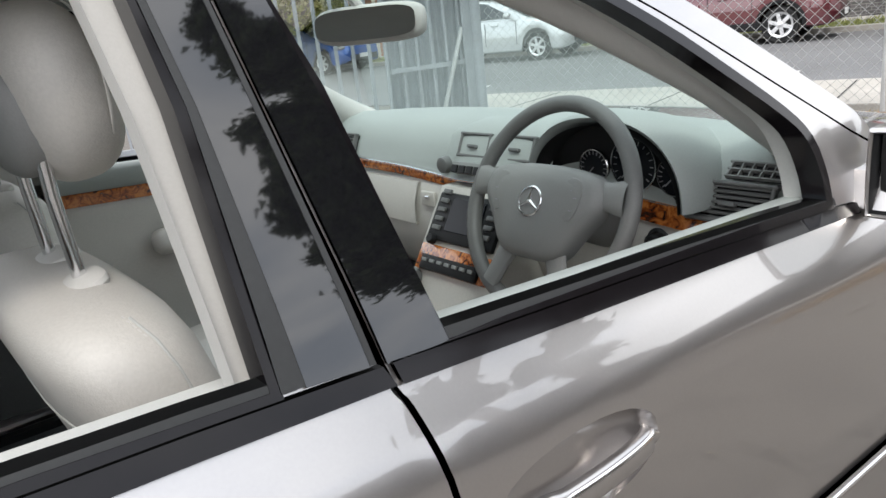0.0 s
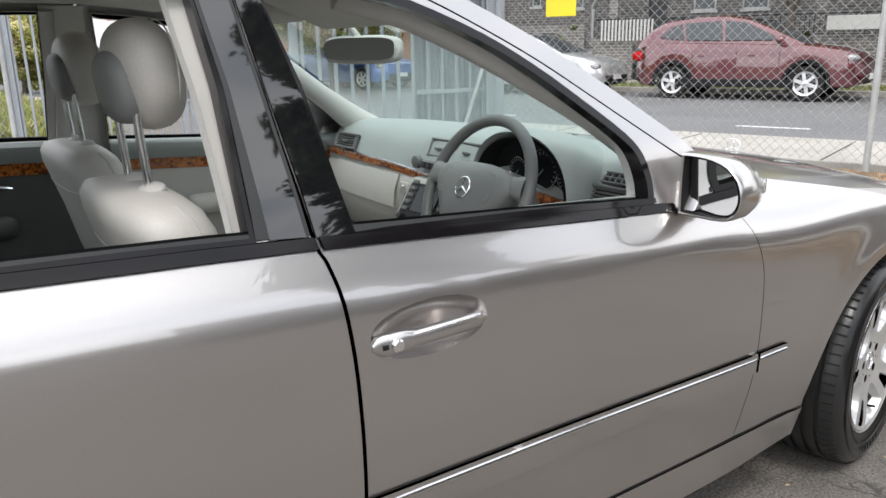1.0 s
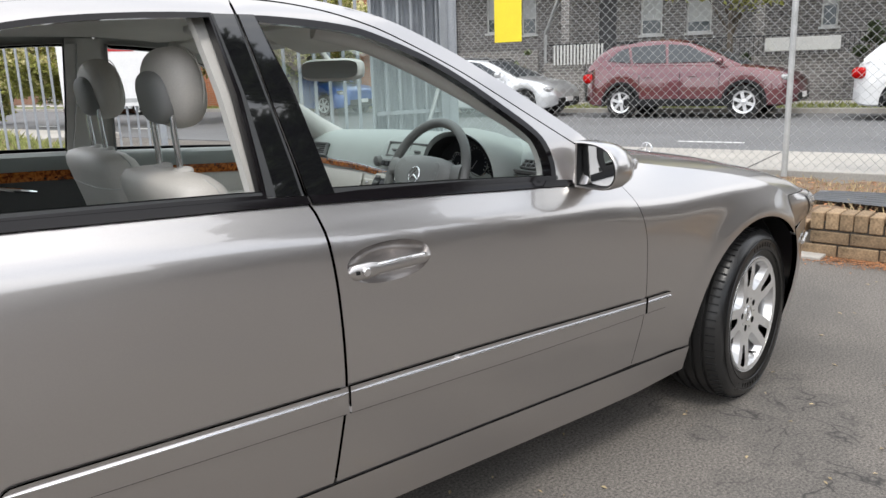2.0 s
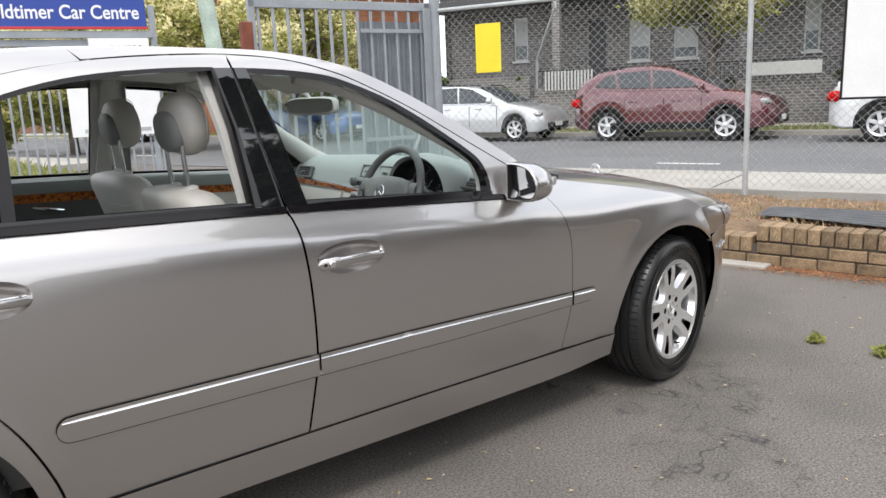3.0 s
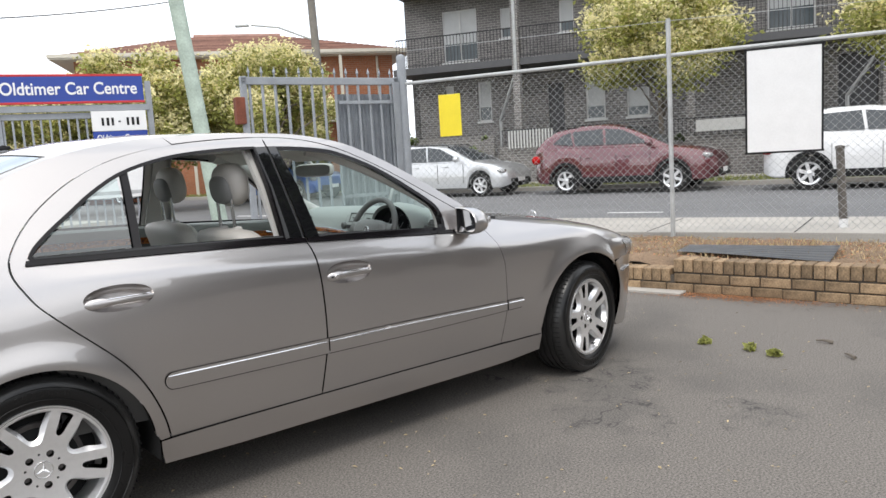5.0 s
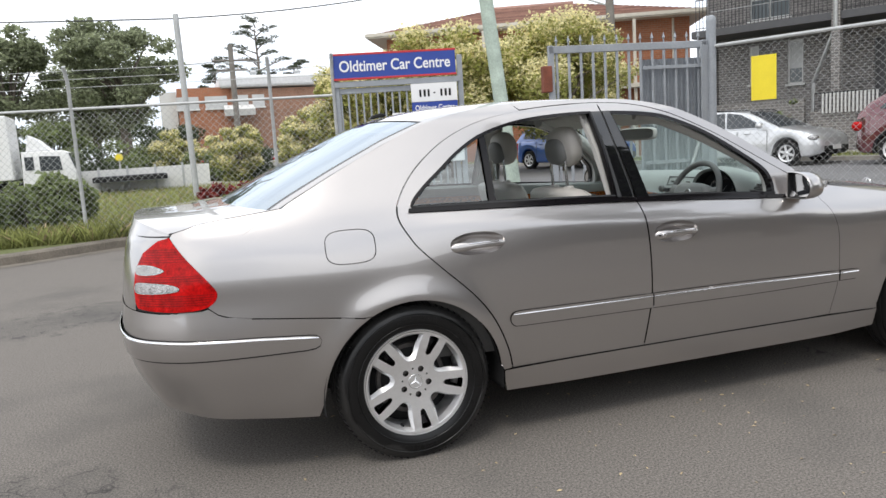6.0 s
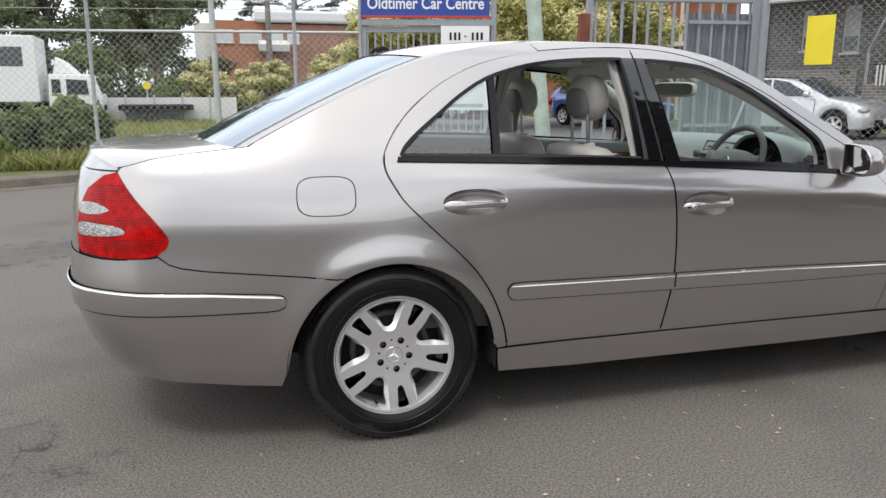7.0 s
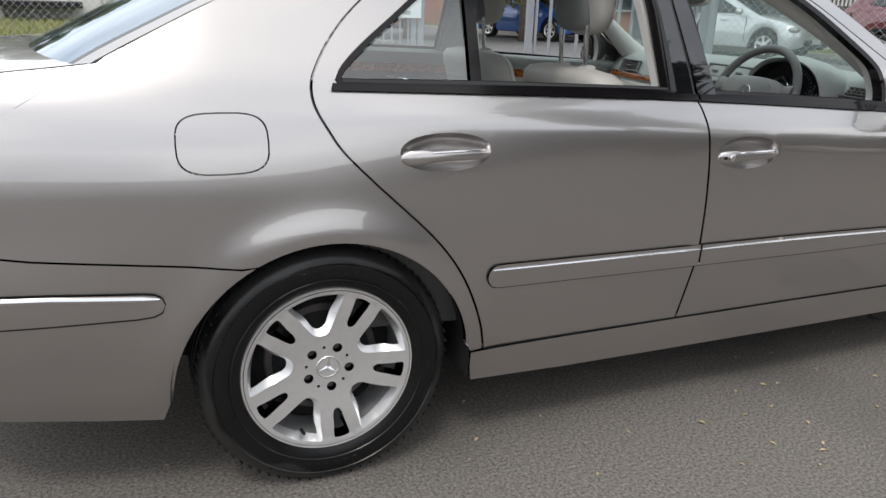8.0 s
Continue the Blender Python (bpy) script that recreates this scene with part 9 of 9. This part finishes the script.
                    arcs.append([bm.verts.new((ax + r * math.cos(t), s * (hw + y), wheel_r + r * math.sin(t))) for r, y in ((wheel_r + 0.045, -0.06), (wheel_r + 0.045, 0.012), (wheel_r + 0.10, 0.014), (wheel_r + 0.115, -0.02))])
                for r0, r1 in zip(arcs, arcs[1:]):
                    for k in range(3):
                        bm.faces.new((r0[k], r0[k + 1], r1[k + 1], r1[k]))
                bmesh.ops.recalc_face_normals(bm, faces=bm.faces)
                part("arch_cladding", bm, M["black"], v, "black plastic wheel-arch cladding", smooth=True, sharp=40)
            part("lower_cladding", box((length * 0.52, 0.03, 0.16), (length * 0.48, s * (hw - 0.012), zb + 0.07), None, 0.01), M["black"], v, "black plastic cladding")
        for xh in (axles[0] + 0.62, axles[0] + 1.60):
            part("door_handle", box((0.17, 0.03, 0.028), (xh, s * (hw + 0.004), zb + 0.62), None, 0.008), paint, v, smooth=True)
        for xg in (axles[0] + 0.42, axles[0] + 1.32, axles[0] + 2.15):
            part("door_gap", box((0.008, 0.012, 0.52), (xg, s * (hw - 0.004), zb + 0.42)), M["gap"], v)
        if rails:
            part("roof_rail", tube([(x0 + 0.5, s * hw * 0.66, rz(x0 + 0.5) + 0.02), (x0 + 0.6, s * hw * 0.66, rz(x0 + 0.6) + 0.05), (x1 - 0.9, s * hw * 0.66, rz(x1 - 0.9) + 0.05), (x1 - 0.8, s * hw * 0.66, rz(x1 - 0.8) + 0.02)], 0.016, 6), M["black"], v, smooth=True)
    part("bumper_insert", box((0.05, width * 0.66, 0.16), (length - 0.015, 0, zb + 0.16), None, 0.02), M["black"], v)
    part("grille", box((0.05, width * 0.42, 0.09), (length - 0.04, 0, top(length - 0.05) - 0.10), None, 0.015), M["black"], v)
    part("plate", box((0.02, 0.38, 0.11), (length + 0.015, 0, zb + 0.20)), M["white"], v)
    part("underside", box((length * 0.86, width * 0.82, 0.06), (length * 0.5, 0, zb + 0.02)), M["dark"], v)
    return v


def parked(u, v):
    p = street(u, v, 0.156)
    return (p.x, p.y, p.z)


TURN = ANG - 90.0
suv_low = [(0.0, 0.85), (0.06, 1.05), (0.3, 1.15), (1.0, 1.17), (2.2, 1.14), (3.1, 1.11), (3.5, 1.09), (4.1, 1.01), (4.42, 0.90), (4.57, 0.70)]
suv_roof = [(0.10, 1.16), (0.36, 1.46), (0.62, 1.60), (1.2, 1.68), (1.9, 1.69), (2.4, 1.61), (2.9, 1.40), (3.50, 1.10)]
suv_win = ([(0.58, 1.27), (0.80, 1.47), (1.02, 1.54), (1.12, 1.21)], [(1.18, 1.21), (1.08, 1.55), (1.85, 1.58), (1.92, 1.19)], [(1.98, 1.19), (1.92, 1.58), (2.35, 1.53), (2.92, 1.26), (2.96, 1.18)])
# red SUV: nearside wheels stand 9.3 m over the road
vehicle("red_suv", parked(2.55 + 3.62, 10.15), TURN, (0.125, 0.020, 0.027), suv_low, suv_roof, 4.57, 1.84, 0.345, (0.93, 3.59), "dark red SUV parked at the far kerb", 0.05, True, suv_win, 0.45, True)
white_low = [(0.0, 0.86), (0.06, 1.04), (0.3, 1.14), (1.0, 1.16), (2.2, 1.13), (3.1, 1.10), (3.5, 1.08), (4.15, 0.99), (4.5, 0.86), (4.65, 0.66)]
white_roof = [(0.15, 1.14), (0.40, 1.40), (0.75, 1.58), (1.3, 1.67), (2.0, 1.67), (2.5, 1.60), (3.0, 1.38), (3.5, 1.06)]
vehicle("white_suv", parked(-3.05 + 3.62, 9.75), TURN, (0.78, 0.78, 0.78), white_low, white_roof, 4.65, 1.85, 0.35, (0.92, 3.62), "white SUV with black lower cladding at the far kerb", 0.05, True, suv_win, 0.0)
hatch_low = [(0.0, 0.75), (0.06, 0.92), (0.3, 0.97), (1.2, 0.98), (2.2, 0.97), (2.9, 0.96), (3.2, 0.96), (3.85, 0.84), (4.15, 0.70), (4.25, 0.56)]
hatch_roof = [(0.12, 0.96), (0.35, 1.30), (0.6, 1.43), (1.2, 1.48), (1.8, 1.47), (2.3, 1.38), (2.8, 1.16), (3.2, 0.97)]
hatch_win = ([(0.50, 1.06), (0.55, 1.28), (0.85, 1.37), (1.0, 1.03)], [(1.06, 1.02), (0.95, 1.38), (1.62, 1.40), (1.72, 1.00)], [(1.78, 1.00), (1.70, 1.40), (2.1, 1.34), (2.62, 1.10), (2.66, 1.0)])
vehicle("silver_hatchback", parked(7.74 + 3.40, 10.05), TURN, (0.66, 0.67, 0.68), hatch_low, hatch_roof, 4.25, 1.78, 0.315, (0.80, 3.45), "silver hatchback parked at the far kerb", 0.0, None, hatch_win, 0.6, True)
vehicle("blue_hatchback", parked(17.8, 10.05), TURN, (0.025, 0.11, 0.42), hatch_low, hatch_roof, 4.25, 1.78, 0.315, (0.80, 3.45), "bright blue hatchback parked along the street", 0.0, None, hatch_win, 0.3)
vehicle("white_hatchback", parked(27.0, 10.05), TURN, (0.74, 0.74, 0.74), hatch_low, hatch_roof, 4.25, 1.78, 0.315, (0.80, 3.45), "white hatchback parked along the street", 0.0, None, hatch_win, 0.0)
vehicle("pale_hatchback", (4.9, 51.0, 0.14), 55, (0.66, 0.67, 0.68), hatch_low, hatch_roof, 4.25, 1.78, 0.315, (0.80, 3.45), "pale silver hatchback parked beyond the grass lot", 0.0, None, hatch_win, 0.5)
vehicle("dark_hatchback", (1.4, 51.0, 0.14), 55, (0.05, 0.055, 0.06), hatch_low, hatch_roof, 4.25, 1.78, 0.315, (0.80, 3.45), "dark hatchback parked behind the fence", 0.0, None, hatch_win, 0.4)

# white tray truck on the grass lot
truck = holder("white_truck", (-7.2, 22.6, 0.14), 3, label="white cab-over truck with flat tray", category="truck")
part("cab", prism([(1.9, 0.45), (3.35, 0.45), (3.4, 0.95), (3.2, 1.55), (3.05, 1.62), (1.95, 1.62)], 1.75, "xz", 0, 0.06), M["white"], truck, "white truck cab", smooth=True)
for s in (-1, 1):
    part("side_window", prism([(2.42, 1.02), (3.02, 1.02), (2.98, 1.44), (2.42, 1.47)], 0.02, "xz", s * 0.885), M["glass_far"], truck)
    part("rear_window", prism([(2.02, 1.06), (2.26, 1.06), (2.26, 1.46), (2.02, 1.46)], 0.02, "xz", s * 0.885), M["glass_far"], truck)
    for x in (2.75, -0.6, 0.2):
        w = part("wheel", lathe([(0.0, 0.05), (0.2, 0.05), (0.22, 0.0), (0.38, 0.0), (0.4, 0.03), (0.4, 0.24)], 24, "y"), M["rubber"], truck, smooth=True, sharp=35)
        w.matrix_basis = Matrix.Translation((x, s * 0.9, 0.4)) @ Matrix.Diagonal((1, -s, 1, 1))
part("wind_deflector", prism([(2.05, 1.62), (2.75, 1.62), (2.40, 1.98), (2.15, 2.12)], 1.3, "xz", 0, 0.08), M["white"], truck, smooth=True)
part("screen", box((0.03, 1.5, 0.50), (3.30, 0, 1.28), euler(0, -14, 0)), M["glass_far"], truck)
part("box_body", box((2.9, 2.0, 1.9), (0.25, 0, 1.75), None, 0.03), M["white"], truck, "white box body")
for x in (-0.7, 0.15, 1.0):
    part("box_window", box((0.7, 0.03, 0.55), (x, -1.0, 2.1), None, 0.01), M["glass_far"], truck)
part("chassis", box((5.0, 0.9, 0.2), (0.9, 0, 0.6)), M["dark"], truck)
part("tray", box((2.2, 1.9, 0.16), (4.9, 0, 0.62), None, 0.02), M["dark"], truck)

# ---------------------------------------------------------------- low brick wall: every brick a piece
M["brick"] = surface("sandy_brick", (0.262, 0.182, 0.108), 0.9, var=0.48, scale=9, fine=70, bump=0.5, bump_scale=60, obj_random=0.32)
M["mortar"] = surface("dark_mortar", (0.10, 0.085, 0.07), 0.95, var=0.25, fine=80)
wall = holder("brick_wall", W0, math.degrees(math.atan2(WD.y, WD.x)), label="low sandy brick garden wall with upright top course", category="wall")
L_LOW, L_ALL = 0.34, 3.9
part("core", box((L_ALL - L_LOW - 0.02, 0.15, 0.23), ((L_ALL + L_LOW) / 2 + 0.03, 0.085, 0.115)), M["mortar"], wall, "recessed dark mortar")
part("low_core", box((0.92, 0.15, 0.145), (-0.11, 0.085, 0.0725)), M["mortar"], wall)


def brick_mesh(name, size):
    bm = box(size, (0, 0, 0), None, 0.006, 1)
    me = bpy.data.meshes.new(name)
    bm.to_mesh(me)
    bm.free()
    me.materials.append(M["brick"])
    return me


flat_brick, edge_brick = brick_mesh("flat_brick", (0.230, 0.11, 0.076)), brick_mesh("edge_brick", (0.076, 0.19, 0.112))
rb = random.Random(4)


def lay(me, x, y, z):
    ob = new("brick", me)
    ob.parent = wall
    ob.matrix_basis = pose(x + rb.gauss(0, 0.002), y + rb.gauss(0, 0.002), z + rb.gauss(0, 0.0012), rb.gauss(0, 0.5), rb.gauss(0, 0.4), rb.gauss(0, 0.5))


for row in range(2):
    x = L_LOW + (0.115 if row == 0 else 0.0) + (-0.9 if row == 0 else 0)
    while x < L_ALL + 0.1:
        if row == 0 or x > L_LOW - 0.02:
            lay(flat_brick, x + 0.115, 0.045, 0.040 + 0.086 * row)
        x += 0.240
x = L_LOW + 0.0
while x < L_ALL + 0.1:
    lay(edge_brick, x + 0.038, 0.085, 0.172 + 0.062)
    x += 0.086
x = -0.55
while x < L_LOW - 0.05:
    lay(edge_brick, x + 0.038, 0.085, 0.086 + 0.060)
    x += 0.086
part("footing", box((1.3, 0.14, 0.03), (-0.2, -0.08, 0.006), None, 0.006), M["concrete"], wall, "pale concrete edging")
